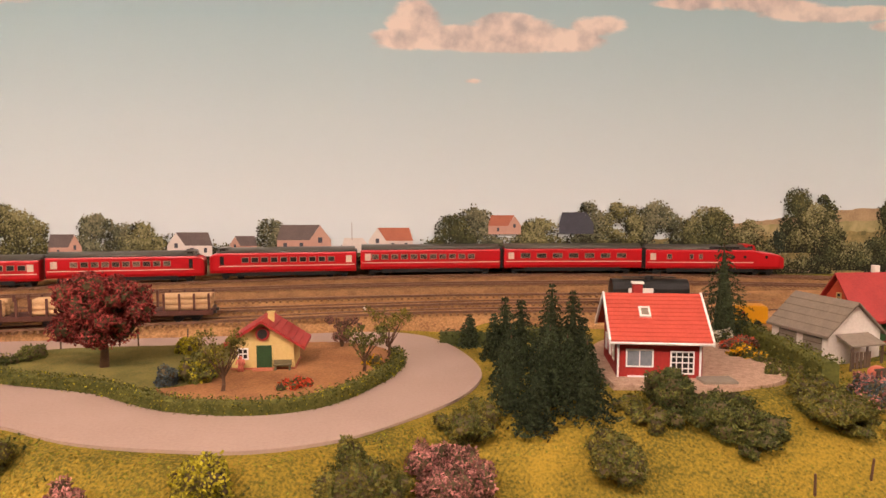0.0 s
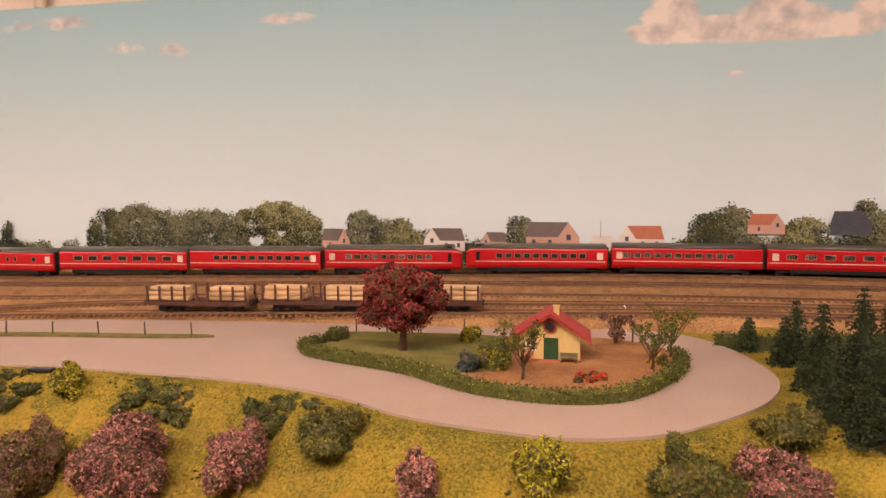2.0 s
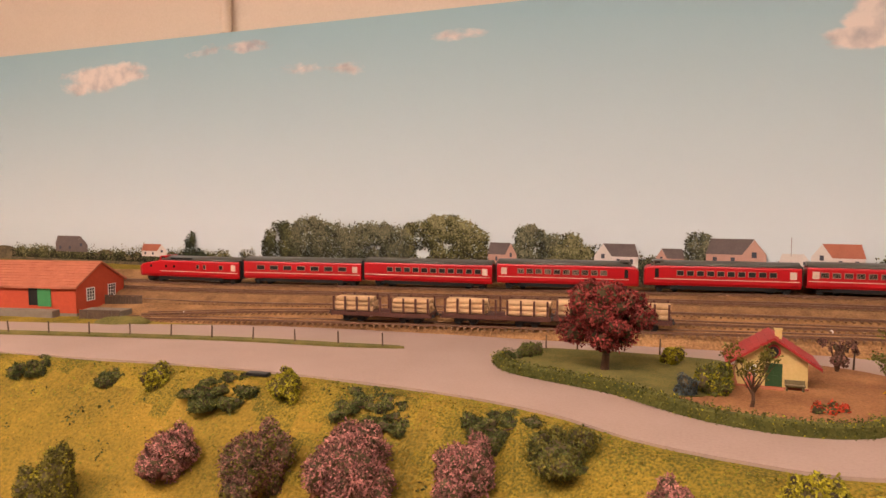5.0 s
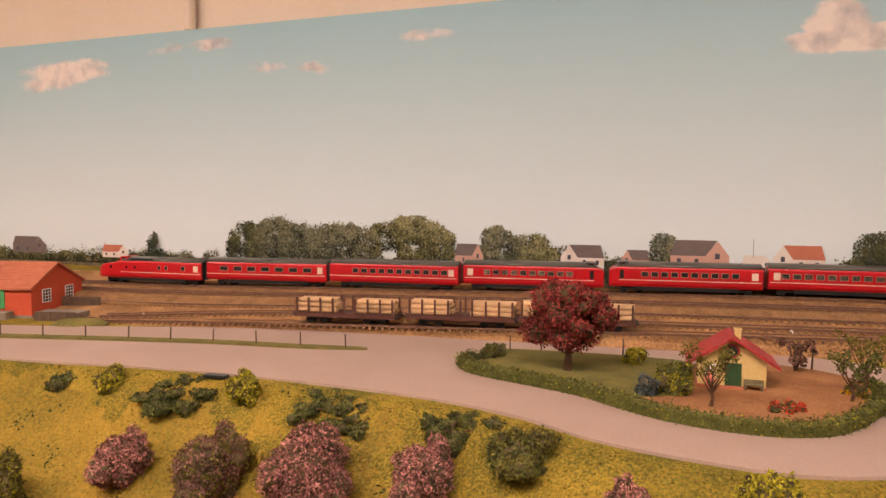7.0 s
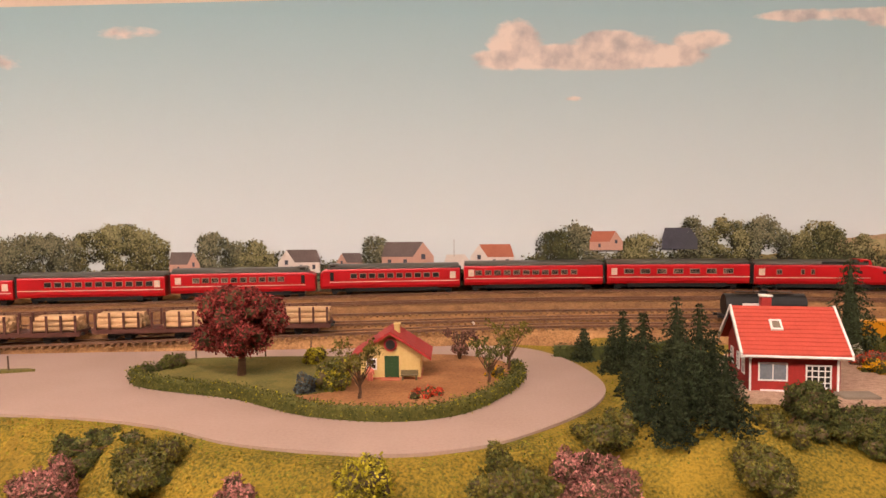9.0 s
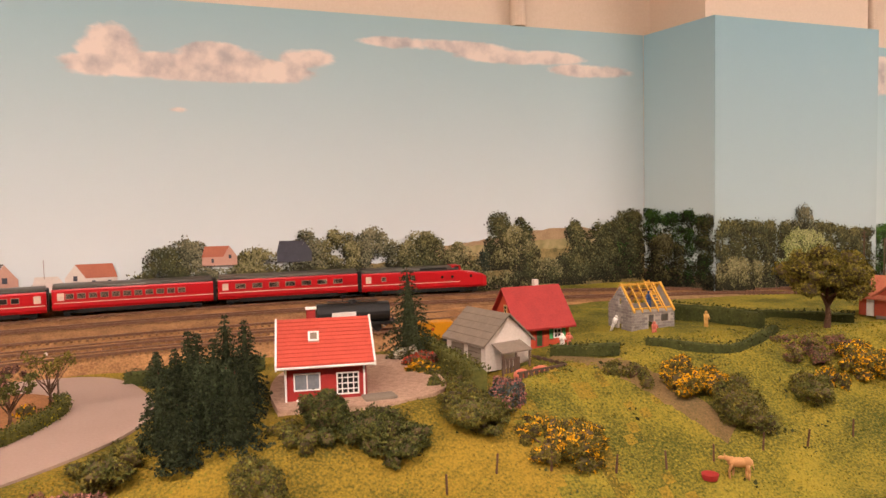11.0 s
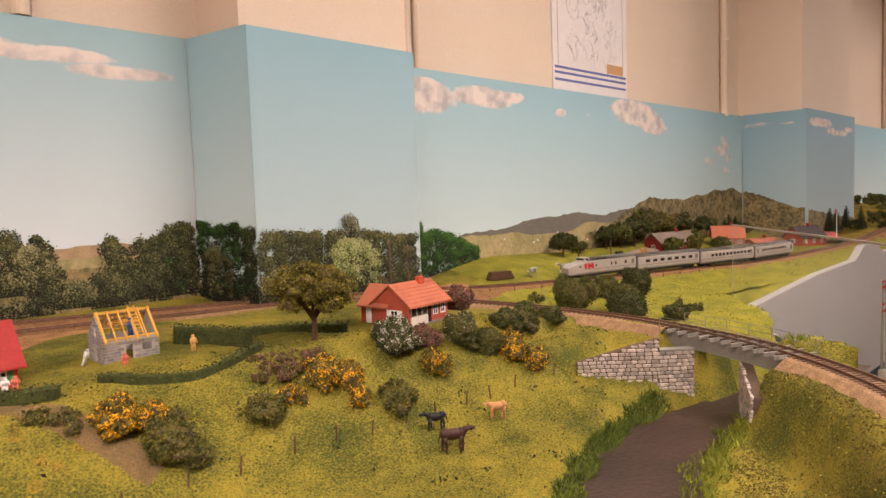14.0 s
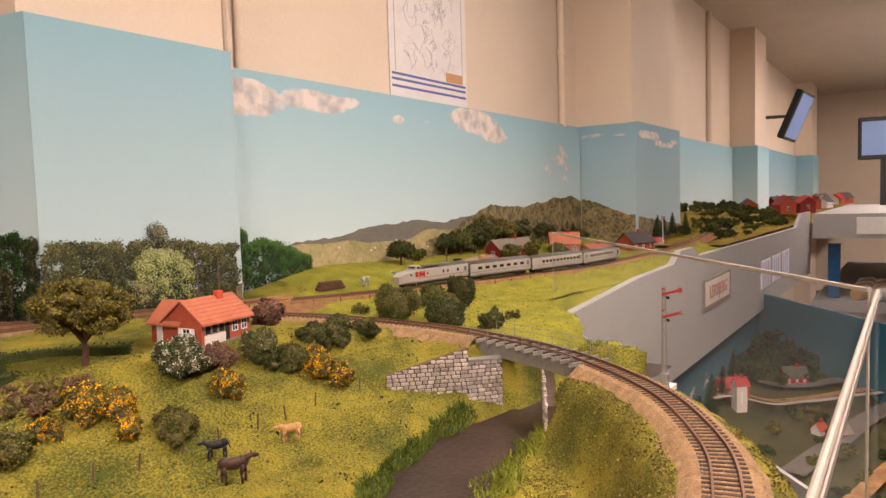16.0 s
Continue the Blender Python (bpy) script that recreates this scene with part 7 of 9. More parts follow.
CL = [(-1.52, -1.22, [0.06, 0.066, 0.064, 0.060], P_OLIVE), (-0.895, -0.83, [0.095, 0.118, 0.124, 0.12], P_DARK), (-0.845, -0.72, [0.12, 0.133, 0.122, 0.118], P_MID), (-0.74, -0.62, [0.118, 0.123, 0.117], P_MID), (-0.64, -0.484, [0.118, 0.13, 0.138, 0.125, 0.105], P_OLIVE),
      (-0.455, -0.375, [0.112, 0.126, 0.116, 0.10], P_MID), (-0.395, -0.345, [0.10, 0.114, 0.10], P_OLIVE), (-0.36, -0.318, [0.092, 0.10, 0.095], P_OLIVE), (-0.222, -0.178, [0.095, 0.113, 0.122, 0.118], P_MID), (-0.262, -0.254, [0.086, 0.094, 0.086], P_DARK), (-0.17, -0.145, [0.08, 0.088, 0.08], P_OLIVE),
      (0.022, 0.075, [0.10, 0.124, 0.126], P_DARK), (0.06, 0.112, [0.12, 0.136, 0.13, 0.105], P_MID), (0.138, 0.205, [0.098, 0.116, 0.118, 0.10], P_OLIVE), (0.212, 0.262, [0.12, 0.142, 0.135], P_MID), (0.255, 0.31, [0.13, 0.144, 0.136], P_OLIVE), (0.30, 0.372, [0.125, 0.14, 0.128], P_MID), (0.37, 0.44, [0.11, 0.136, 0.125], P_OLIVE),
      (0.378, 0.450, [0.10, 0.122, 0.128, 0.112], P_DARK), (0.444, 0.486, [0.108, 0.117, 0.108], P_OLIVE), (0.500, 0.512, [0.09, 0.130, 0.09], P_SPR), (0.511, 0.556, [0.12, 0.158, 0.160, 0.13], P_DARK), (0.556, 0.588, [0.13, 0.164, 0.14], P_DARK), (0.526, 0.602, [0.10, 0.132, 0.138, 0.12, 0.10], P_OLIVE),
      (0.586, 0.64, [0.075, 0.088, 0.08], P_OLIVE), (0.640, 0.688, [0.118, 0.146, 0.13], P_DARK), (0.684, 0.732, [0.125, 0.138, 0.135], P_DARK), (0.712, 0.80, [0.125, 0.150, 0.158, 0.157], P_DARK), (0.735, 0.79, [0.11, 0.140, 0.13], P_GREEN), (0.61, 0.72, [0.07, 0.085, 0.09], P_DARK)]
for k, (a, b, tp, mt) in enumerate(CL):
    printed_trees(a, b, tp, 0.070 if 0.49 < a < 0.55 else 0.045, mt, W1, 20 + k, off=0.0012 + 0.0002 * (k % 4))
printed_shape("printed_grass_bank", [(0.0, 0.0), (1.0, 0.0), (1.0, 0.05), (0.0, 0.06)], 0.0005, P_HEDGE, wedge_board, "printed dark scrub on the pillar side board")
printed_shape("printed_grass_bank", [(0.8285, 0.0), (1.157, 0.0), (1.157, 0.05), (0.8285, 0.055)], 0.0005, P_HEDGE, WP, "printed scrub along the foot of the pillar board")
for k, (a, b, tp) in enumerate(((-2.4, -1.5, [0.066, 0.07, 0.062]), (-1.25, -0.9, [0.064, 0.07, 0.066, 0.072]), (-0.5, -0.1, [0.082, 0.078, 0.084, 0.08]), (-0.12, 0.05, [0.080, 0.078, 0.082]), (0.1, 0.3, [0.09, 0.095, 0.10]), (0.42, 0.53, [0.085, 0.08, 0.095]))):
    printed_trees(a, b, tp, 0.055 if a > -0.6 else 0.045, P_OLIVE if k % 2 else P_MID, W1, 120 + k, off=0.0009, dens=0.8)
printed_trees(0.0, 1.0, [0.160, 0.150, 0.156, 0.140], 0.03, P_GREEN, wedge_board, 90, scale_u=0.137, dens=1.4)
printed_trees(0.0, 0.6, [0.09, 0.12, 0.10], 0.03, P_OLIVE, wedge_board, 99, scale_u=0.137, off=0.0024)
printed_trees(0.40, 0.60, [0.06, 0.058, 0.064, 0.062], 0.04, P_OLIVE, W1, 89, off=0.0009)
printed_trees(0.62, 0.80, [0.08, 0.10, 0.115, 0.125], 0.04, P_DARK, W1, 88, off=0.0009)
printed_shape("printed_tree_trunk", [(0.5640, 0.045), (0.5665, 0.045), (0.5660, 0.10), (0.5645, 0.10)], 0.0014, P_SHADE, W1, "thin printed trunk of a round tree")
printed_trees(0.829, 0.875, [0.138, 0.142, 0.13], 0.02, P_DARK, WP, 101, off=0.0018)
printed_trees(0.80, 1.0, [0.145, 0.15, 0.142], 0.03, P_DARK, wedge_board, 102, off=0.0018, scale_u=0.137)
printed_trees(0.829, 1.157, [0.143, 0.138, 0.136, 0.13, 0.134, 0.118, 0.122], 0.02, P_DARK, WP, 91)
printed_trees(0.86, 1.0, [0.10, 0.12, 0.125, 0.118], 0.03, P_DARK, WP, 92, off=0.002, dens=0.5)
printed_trees(0.975, 1.025, [0.13, 0.163, 0.158, 0.12], 0.09, P_MID, WP, 93, off=0.0022)
printed_trees(0.945, 1.06, [0.095, 0.122, 0.118, 0.088], 0.03, P_LIME, WP, 94, off=0.0026)
printed_trees(1.163, 1.235, [0.145, 0.153, 0.128], 0.02, P_GREEN, W2, 95)
printed_trees(1.21, 1.40, [0.112, 0.122, 0.113, 0.092, 0.074], 0.02, P_GREEN, W2, 96, off=0.0016)
printed_shape("printed_far_hills", skyline(1.34, 2.787, lambda t: 0.104 + 0.030 * ss(0, 0.26, t) - 0.006 * ss(0.28, 0.36, t) + 0.008 * ss(0.38, 0.5, t) + 0.003 * math.sin(t * 47), 0.0, 90, 0.0022, 8), 0.0004, P_HILLB, W2, "printed blue-grey far hills on the backdrop")
printed_shape("printed_meadow_hill", skyline(1.33, 2.2, lambda t: 0.100 - 0.012 * ss(0.15, 0.4, t) + 0.020 * ss(0.42, 0.56, t) - 0.035 * ss(0.62, 0.9, t) + 0.002 * math.sin(t * 37), 0.0, 60, 0.0012, 9), 0.0007, P_MEAD, W2, "printed pale meadow hills with a village on the backdrop")
printed_shape("printed_near_hill", skyline(1.80, 2.787, lambda t: 0.080 + 0.084 * ss(0, 0.36, t) - 0.008 * ss(0.38, 0.48, t) + 0.027 * ss(0.5, 0.88, t) - 0.012 * ss(0.9, 1.0, t) + 0.003 * math.sin(t * 43), 0.0, 90, 0.0026, 10), 0.0010, P_HILL, W2, "printed brown-green near hill on the backdrop")
printed_shape("printed_near_hill", skyline(2.812, 3.33, lambda t: 0.105 - 0.05 * t, 0.0, 30, 0.003, 11), 0.0010, P_HILL, WF, "printed brown-green hillside on the pillar board")
printed_shape("printed_near_hill", skyline(0.682, 0.886, lambda t: 0.112 + 0.058 * ss(0, 1, t), 0.0, 30, 0.003, 12), 0.0010, P_HILL, lambda u, z, off: (2.788 - off, u, z), "printed brown-green hillside on the side of the pillar")
for k in range(26):
    u = 1.42 + 0.75 * random.random()
    z = 0.062 + 0.028 * random.random()
    printed_shape("printed_village_house", [(u, z), (u + 0.006, z), (u + 0.006, z + 0.003), (u + 0.003, z + 0.005), (u, z + 0.003)], 0.0013, random.choice((P_REDR, P_WHITEW, P_PINKW)), W2, "tiny printed village house on the hills")


def printed_house(x0, x1, z0, z1, wall, roof, gable_right=True, windows=3):
    """A printed house: long wall with its roof, and a gable end."""
    z0 = z0 + (z1 - z0) * 0.12
    w, h = x1 - x0, z1 - z0
    g = 0.40 * w
    gx0, gx1 = (x1 - g, x1) if gable_right else (x0, x0 + g)
    lx0, lx1 = (x0, x1 - g) if gable_right else (x0 + g, x1)
    lb = "printed house with a pitched roof on the sky backdrop"
    printed_shape("printed_house_wall", [(lx0, z0), (lx1, z0), (lx1, z0 + h * 0.5), (lx0, z0 + h * 0.5)], 0.0028, wall, W1, lb)
    printed_shape("printed_house_gable", [(gx0, z0), (gx1, z0), (gx1, z0 + h * 0.48), ((gx0 + gx1) / 2, z1), (gx0, z0 + h * 0.48)], 0.0029, wall, W1, lb)
    mid = (gx0 + gx1) / 2
    far = lx0 + 0.08 * w if gable_right else lx1 - 0.08 * w
    edge = lx0 - 0.01 * w if gable_right else lx1 + 0.01 * w
    inner = gx0 if gable_right else gx1
    printed_shape("printed_house_roof", [(edge, z0 + h * 0.46), (inner, z0 + h * 0.46), (mid, z1 + 0.0008), (far, z1 + 0.0008)], 0.0031, roof, W1, lb)
    for k in range(windows):
        cx = lx0 + (lx1 - lx0) * (k + 0.5) / windows
        printed_shape("printed_window", [(cx - w * 0.035, z0 + h * 0.16), (cx + w * 0.035, z0 + h * 0.16), (cx + w * 0.035, z0 + h * 0.36), (cx - w * 0.035, z0 + h * 0.36)], 0.0033, P_NAVY, W1, "printed dark window")
    cx = mid
    printed_shape("printed_window", [(cx - w * 0.04, z0 + h * 0.36), (cx + w * 0.04, z0 + h * 0.36), (cx + w * 0.04, z0 + h * 0.56), (cx - w * 0.04, z0 + h * 0.56)], 0.0033, P_NAVY, W1, "printed dark window")


printed_house(-1.385, -1.300, 0.054, 0.088, P_SLATE, P_SLATE, True, 2)
printed_house(-1.165, -1.105, 0.052, 0.077, P_WHITEW, P_REDR, True, 2)
printed_house(-0.492, -0.448, 0.06, 0.0955, P_PINKW, P_SLATE, True, 1)
printed_house(-0.335, -0.275, 0.062, 0.098, P_WHITEW, P_SLATE, False, 2)
printed_house(-0.252, -0.215, 0.066, 0.093, P_PINKW, P_SLATE, False, 1)
printed_house(-0.188, -0.115, 0.066, 0.108, P_PINKW, P_SLATE, True, 2)
printed_house(-0.100, -0.064, 0.068, 0.090, P_WHITEW, P_WHITEW, True, 2)
printed_house(-0.064, -0.004, 0.068, 0.104, P_WHITEW, P_REDR, False, 2)
printed_house(0.100, 0.145, 0.092, 0.121, P_PINKW, P_REDR, True, 1)
printed_house(0.198, 0.246, 0.092, 0.125, P_NAVY, P_NAVY, True, 2)
printed_trees(-1.066, -1.028, [0.062, 0.104, 0.062], 0.05, P_SPR, W1, 60, off=0.0034, leaf=0.0022)
M_MAST = mat("print_mast", (0.30, 0.24, 0.2), rough=0.7, scale=60)
printed_shape("printed_mast", [(-0.087, 0.088), (-0.0862, 0.088), (-0.0862, 0.112), (-0.087, 0.112)], 0.0034, M_MAST, W1, "thin printed mast on the backdrop")
printed_trees(0.80, 0.84, [0.12, 0.135, 0.12], 0.02, P_DARK, lambda u, z, off: (u, 0.8165 - off if u > 0.8285 else 0.8165 - off + (0.8285 - u) * 5.0, z), 97, off=0.0016)
printed_trees(0.80, 0.99, [0.07, 0.08, 0.072, 0.07], 0.03, P_OLIVE, lambda u, z, off: (u, 0.8165 - off if u > 0.8285 else 0.8165 - off + (0.8285 - u) * 5.0, z), 98, off=0.0030)


# ---- fences, figures and small things ----
def post(name, x, y, h, r, m, z=None, lean=3, group="", label="thin dark wooden fence post"):
    zz = height(x, y) if z is None else z
    t = mesh_ob(name, newrod((0, 0, -0.003), (0, 0, h), r, r * 0.8, 6), m)
    t.matrix_basis = pose(x, y, zz, random.uniform(-lean, lean), random.uniform(-lean, lean), 0)
    return tagged(t, label, "fence post", group)


road_line = spline([(-1.05, 0.505, 0), (-0.872, 0.554, 0), (-0.779, 0.579, 0), (-0.678, 0.599, 0), (-0.568, 0.617, 0), (-0.50, 0.627, 0)], 0.0508)
for p in road_line:
    post("fence_post", p.x, p.y, 0.016, 0.0009, M_WOOD, 0.0022, group="roadside fence")
flat_sheet("verge", [(-1.1, 0.485), (-0.87, 0.548), (-0.68, 0.593), (-0.55, 0.612), (-0.488, 0.628), (-0.49, 0.634), (-0.56, 0.624), (-0.68, 0.607), (-0.87, 0.563), (-1.1, 0.503)], 0.0045, M_LAWN, "narrow green verge along the roadside fence", "verge")
for fx, fy in ((-0.335, 0.660), (-0.305, 0.672), (-0.27, 0.678), (-0.225, 0.684), (-0.055, 0.690), (-0.03, 0.684)):
    post("fence_post", fx, fy, 0.016, 0.0009, M_WOOD, 0.006, group="garden fence")
for fx, fy in ((0.394, 0.423), (0.436, 0.417), (0.478, 0.413), (0.526, 0.411), (0.568, 0.406), (0.621, 0.408), (0.662, 0.403), (0.696, 0.394), (0.736, 0.391), (0.773, 0.388), (0.819, 0.388), (0.851, 0.383), (0.894, 0.384), (0.947, 0.385), (0.955, 0.375), (0.256, 0.425), (0.297, 0.431), (0.34, 0.427)):
    post("fence_post", fx, fy, 0.0145, 0.0010, M_BARK, None, 6, group="pasture fence")
for k in range(14):
    q = MAIN[int((s_at(MAIN, 1.1) + k * 0.055) / 0.01)]
    post("fence_post", q.x - 0.01, q.y - 0.035, 0.010, 0.0009, M_WOOD, q.z - 0.006, group="line-side fence")


def creature(name, label, x, y, size, material, ang, head_down=False, second=None, z=None):
    """A toy animal as one plain mesh: barrel body with haunches, neck, long head, ears, jointed legs and tail."""
    bm = bmesh.new()
    s = size

    def ball(c, r, stretch=(1, 1, 1)):
        g = bmesh.ops.create_uvsphere(bm, u_segments=12, v_segments=8, radius=1)
        bmesh.ops.transform(bm, matrix=Matrix.Translation(c) @ Matrix.Diagonal((r * stretch[0], r * stretch[1], r * stretch[2], 1)), verts=g["verts"])

    ball((0, 0, s * 0.50), s * 0.165, (1.9, 0.80, 0.92))
    ball((-s * 0.22, 0, s * 0.53), s * 0.15, (1.0, 0.85, 1.0))
    ball((s * 0.21, 0, s * 0.51), s * 0.145, (0.95, 0.82, 1.05))
    hz = s * (0.46 if head_down else 0.64)
    rod(bm, (s * 0.24, 0, s * 0.55), (s * 0.43, 0, hz), s * 0.105, s * 0.062, 9)
    ball((s * 0.50, 0, hz - s * 0.03), s * 0.062, (1.9, 0.78, 0.95))
    for ly in (-0.035, 0.035):
        rod(bm, (s * 0.43, s * ly, hz + s * 0.03), (s * 0.41, s * ly * 1.5, hz + s * 0.095), s * 0.020, s * 0.006, 5)
    for lx, ly, ph in ((-0.25, -0.08, 0.05), (-0.22, 0.08, -0.05), (0.20, -0.08, -0.04), (0.23, 0.08, 0.06)):
        rod(bm, (s * lx, s * ly, s * 0.46), (s * (lx + ph), s * ly, s * 0.22), s * 0.062, s * 0.036, 7)
        rod(bm, (s * (lx + ph), s * ly, s * 0.23), (s * (lx + ph * 0.7), s * ly, 0), s * 0.036, s * 0.030, 7)
    rod(bm, (-s * 0.34, 0, s * 0.57), (-s * 0.41, 0, s * 0.30), s * 0.026, s * 0.012, 6)
    ob = mesh_ob(name, bm, material, smooth=True)
    ob.matrix_basis = pose(x, y, height(x, y) if z is None else z, 0, 0, ang)
    return tagged(ob, label, "figurine")


M_BROWN = mat("dark_brown_plastic", (0.055, 0.022, 0.014), rough=0.5, scale=120)
M_TAN = mat("tan_plastic", (0.50, 0.26, 0.10), (0.42, 0.21, 0.08), rough=0.6, scale=120)
M_COW = mat("black_and_white_paint", (0.75, 0.70, 0.62), (0.02, 0.02, 0.02), rough=0.6, scale=95, fine=1.5)
M_BLUEF = mat("blue_cloth_paint", (0.05, 0.10, 0.26), rough=0.7, scale=120)
M_SKIN = mat("yellow_clothing_paint", (0.62, 0.36, 0.10), (0.55, 0.30, 0.08), rough=0.7, scale=120)
creature("horse_figurine", "dark brown toy horse standing on the pasture", 0.756, 0.347, 0.037, M_BROWN, -28)
creature("horse_figurine", "small black toy horse standing on the pasture", 0.760, 0.374, 0.028, M_BLACK, 150)
creature("horse_figurine", "tan toy foal standing on the pasture", 0.837, 0.361, 0.028, M_TAN, 150)
creature("goat_figurine", "tan toy goat beside a red bowl on the pasture", 0.487, 0.395, 0.026, M_TAN, 145)
creature("cow_figurine", "black and white toy cow lying on the bright meadow", 1.404, 0.752, 0.030, M_COW, 180, True)
creature("cow_figurine", "black and white toy cow on the bright meadow", 1.508, 0.748, 0.032, M_COW, 120)
creature("cow_figurine", "black and white toy cow grazing on the meadow", 1.599, 0.75, 0.030, M_COW, 60, True)
bw = newrod((0, 0, 0), (0, 0, 0.0045), 0.0058, 0.0066, 16)
bowl = mesh_ob("feeding_bowl", bw, M_TILE2)
bowl.location = (0.464, 0.401, height(0.464, 0.401) - 0.0005)
tagged(bowl, "small red feeding bowl on the pasture", "bowl")


def doll(label, x, y, z, material, ang=0, sit=False, lean=0):
    """A tiny figurine as one plain mesh."""
    bm = bmesh.new()
    h = 0.0125 if sit else 0.0175
    for sx in (-1, 1):
        rod(bm, (sx * 0.0014, 0, 0), (sx * 0.0010, 0, h * 0.48), 0.0013, 0.0015, 7)
        rod(bm, (sx * 0.0026, 0, h * 0.80), (sx * 0.0036, -0.0015, h * 0.48), 0.0008, 0.0007, 6)
    rod(bm, (0, 0, h * 0.46), (0, 0, h * 0.83), 0.0023, 0.0026, 9)
    g = bmesh.ops.create_uvsphere(bm, u_segments=8, v_segments=6, radius=0.0017)
    bmesh.ops.transform(bm, matrix=Matrix.Translation((0, 0, h * 0.93)), verts=g["verts"])
    ob = mesh_ob("figurine", bm, material, smooth=True)
    ob.matrix_basis = pose(x, y, z, lean, 0, ang)
    return tagged(ob, label, "figurine")


doll("tiny yellow-clothed figurine beside the hedge", 0.616, 0.585, 0.0305, M_SKIN)
doll("tiny blue-clothed figurine on the open roof", 0.566, 0.618, 0.0520, M_BLUEF)
doll("tiny white figurine at the block house wall", 0.520, 0.622, 0.0285, M_WHITE, 40, False, 20)
doll("tiny figurine sitting in front of the block house", 0.545, 0.580, 0.0295, M_PINK, 0, True)
doll("tiny white seated figurine at the red cottage", 0.449, 0.604, 0.021, M_WHITE, 0, True)
doll("tiny red seated figurine at the red cottage", 0.457, 0.604, 0.021, M_PINK, 0, True)
doll("tiny white-clothed figurine beside the cottage door", -0.147, 0.577, 0.0078, M_PINK, 0, True)

# stones on the yard and a dark plate on the verge
for k in range(26):
    q = LOGLINE[random.randrange(40, len(LOGLINE) - 5)] if k % 2 else SECOND[random.randrange(20, len(SECOND) - 20)]
    bm = bmesh.new()
    bmesh.ops.create_icosphere(bm, subdivisions=1, radius=random.uniform(0.0012, 0.0030))
    for v in bm.verts:
        v.co *= random.uniform(0.6, 1.1)
    st = mesh_ob("stone", bm, M_RENDER)
    sx, sy = q.x + random.uniform(-.02, .02), q.y + random.uniform(0.018, 0.03)
    st.location = (sx, sy, yard_top(sx, sy) + 0.0008)
    tagged(st, "small pale stone lying between the yard tracks", "stone", "yard stones")
pl = mesh_ob("manhole_plate", newbox(-0.011, 0.011, -0.004, 0.004, 0, 0.003, bevel=0.0005), M_BLACK)
pl.matrix_basis = pose(-0.562, 0.486, 0.0005, 0, 0, 5)
tagged(pl, "small black plate lying on the road verge", "plate")

# logo blocks on the silver train head: plain red shapes
for ob in [o for o in scene.objects if o.name.startswith("railcar") and o.get("group") == "silver express train"][:1]:
    for sy in (-1, 1):
        for k in range(3):
            part("logo_block", newbox(CAR / 2 - 0.066 + k * 0.0098, CAR / 2 - 0.059 + k * 0.0098, sy * 0.0157 - 0.0004, sy * 0.0157 + 0.0004, 0.0205, 0.0315), M_RED, ob, "plain red logo block")


# ---- bridge ----
M_GIRDER = mat("grey_girder_paint", (0.26, 0.24, 0.20), (0.19, 0.17, 0.14), rough=0.6, scale=90)
M_STONEW = mat("pale_rough_stone", (0.66, 0.56, 0.47), (0.36, 0.29, 0.24), rough=0.95, scale=150, bump=0.9, objrand=0.3)
br = thing("bridge", "small grey steel girder railway bridge with sleepers and handrails", "bridge")
bm = bmesh.new()
nn = 10
for side in (-1, 1):
    prev = None
    for k in range(nn + 1):
        p, d = along(BRANCH, sb0 + (sb1 - sb0) * k / nn)
        n = Vector((-d.y, d.x, 0)).normalized()
        c = p + n * side * 0.012
        row = [bm.verts.new(c + n * a + Vector((0, 0, z))) for a, z in ((-0.0012, -0.020), (-0.0012, -0.001), (0.0012, -0.001), (0.0012, -0.020))]
        if prev:
            for q in range(4):
                bm.faces.new((prev[q], prev[(q + 1) % 4], row[(q + 1) % 4], row[q]))
        prev = row
bmesh.ops.recalc_face_normals(bm, faces=bm.faces)
part("girder", bm, M_GIRDER, br)
npost = 7
for side in (-1, 1):
    tops = []
    for k in range(npost):
        p, d = along(BRANCH, sb0 + (sb1 - sb0) * k / (npost - 1))
        n = Vector((-d.y, d.x, 0)).normalized()
        c = p + n * side * 0.024
        part("handrail_post", newrod(c + Vector((0, 0, -0.004)), c + Vector((0, 0, 0.015)), 0.0005, seg=5), M_GIRDER, br)
        tops.append(c)
    for hz in (0.0085, 0.0155):
        for a, b in zip(tops, tops[1:]):
            part("handrail", newrod(a + Vector((0, 0, hz)), b + Vector((0, 0, hz)), 0.00035, seg=5), M_GIRDER, br)
k = 0
s = sb0 + 0.004
while s < sb1:
    p, d = along(BRANCH, s)
    ext = 0.026 if k % 2 == 0 else 0.016
    bm = newbox(-0.0014, 0.0014, -ext, ext, -0.003, 0.0012)
    ob = part("bridge_sleeper", bm, M_SLEEPER if k % 2 else M_GIRDER, br)
    ob.matrix_basis = Matrix.Translation(p) @ Matrix.Rotation(math.atan2(d.y, d.x), 4, "Z")
    s += 0.0085
    k += 1


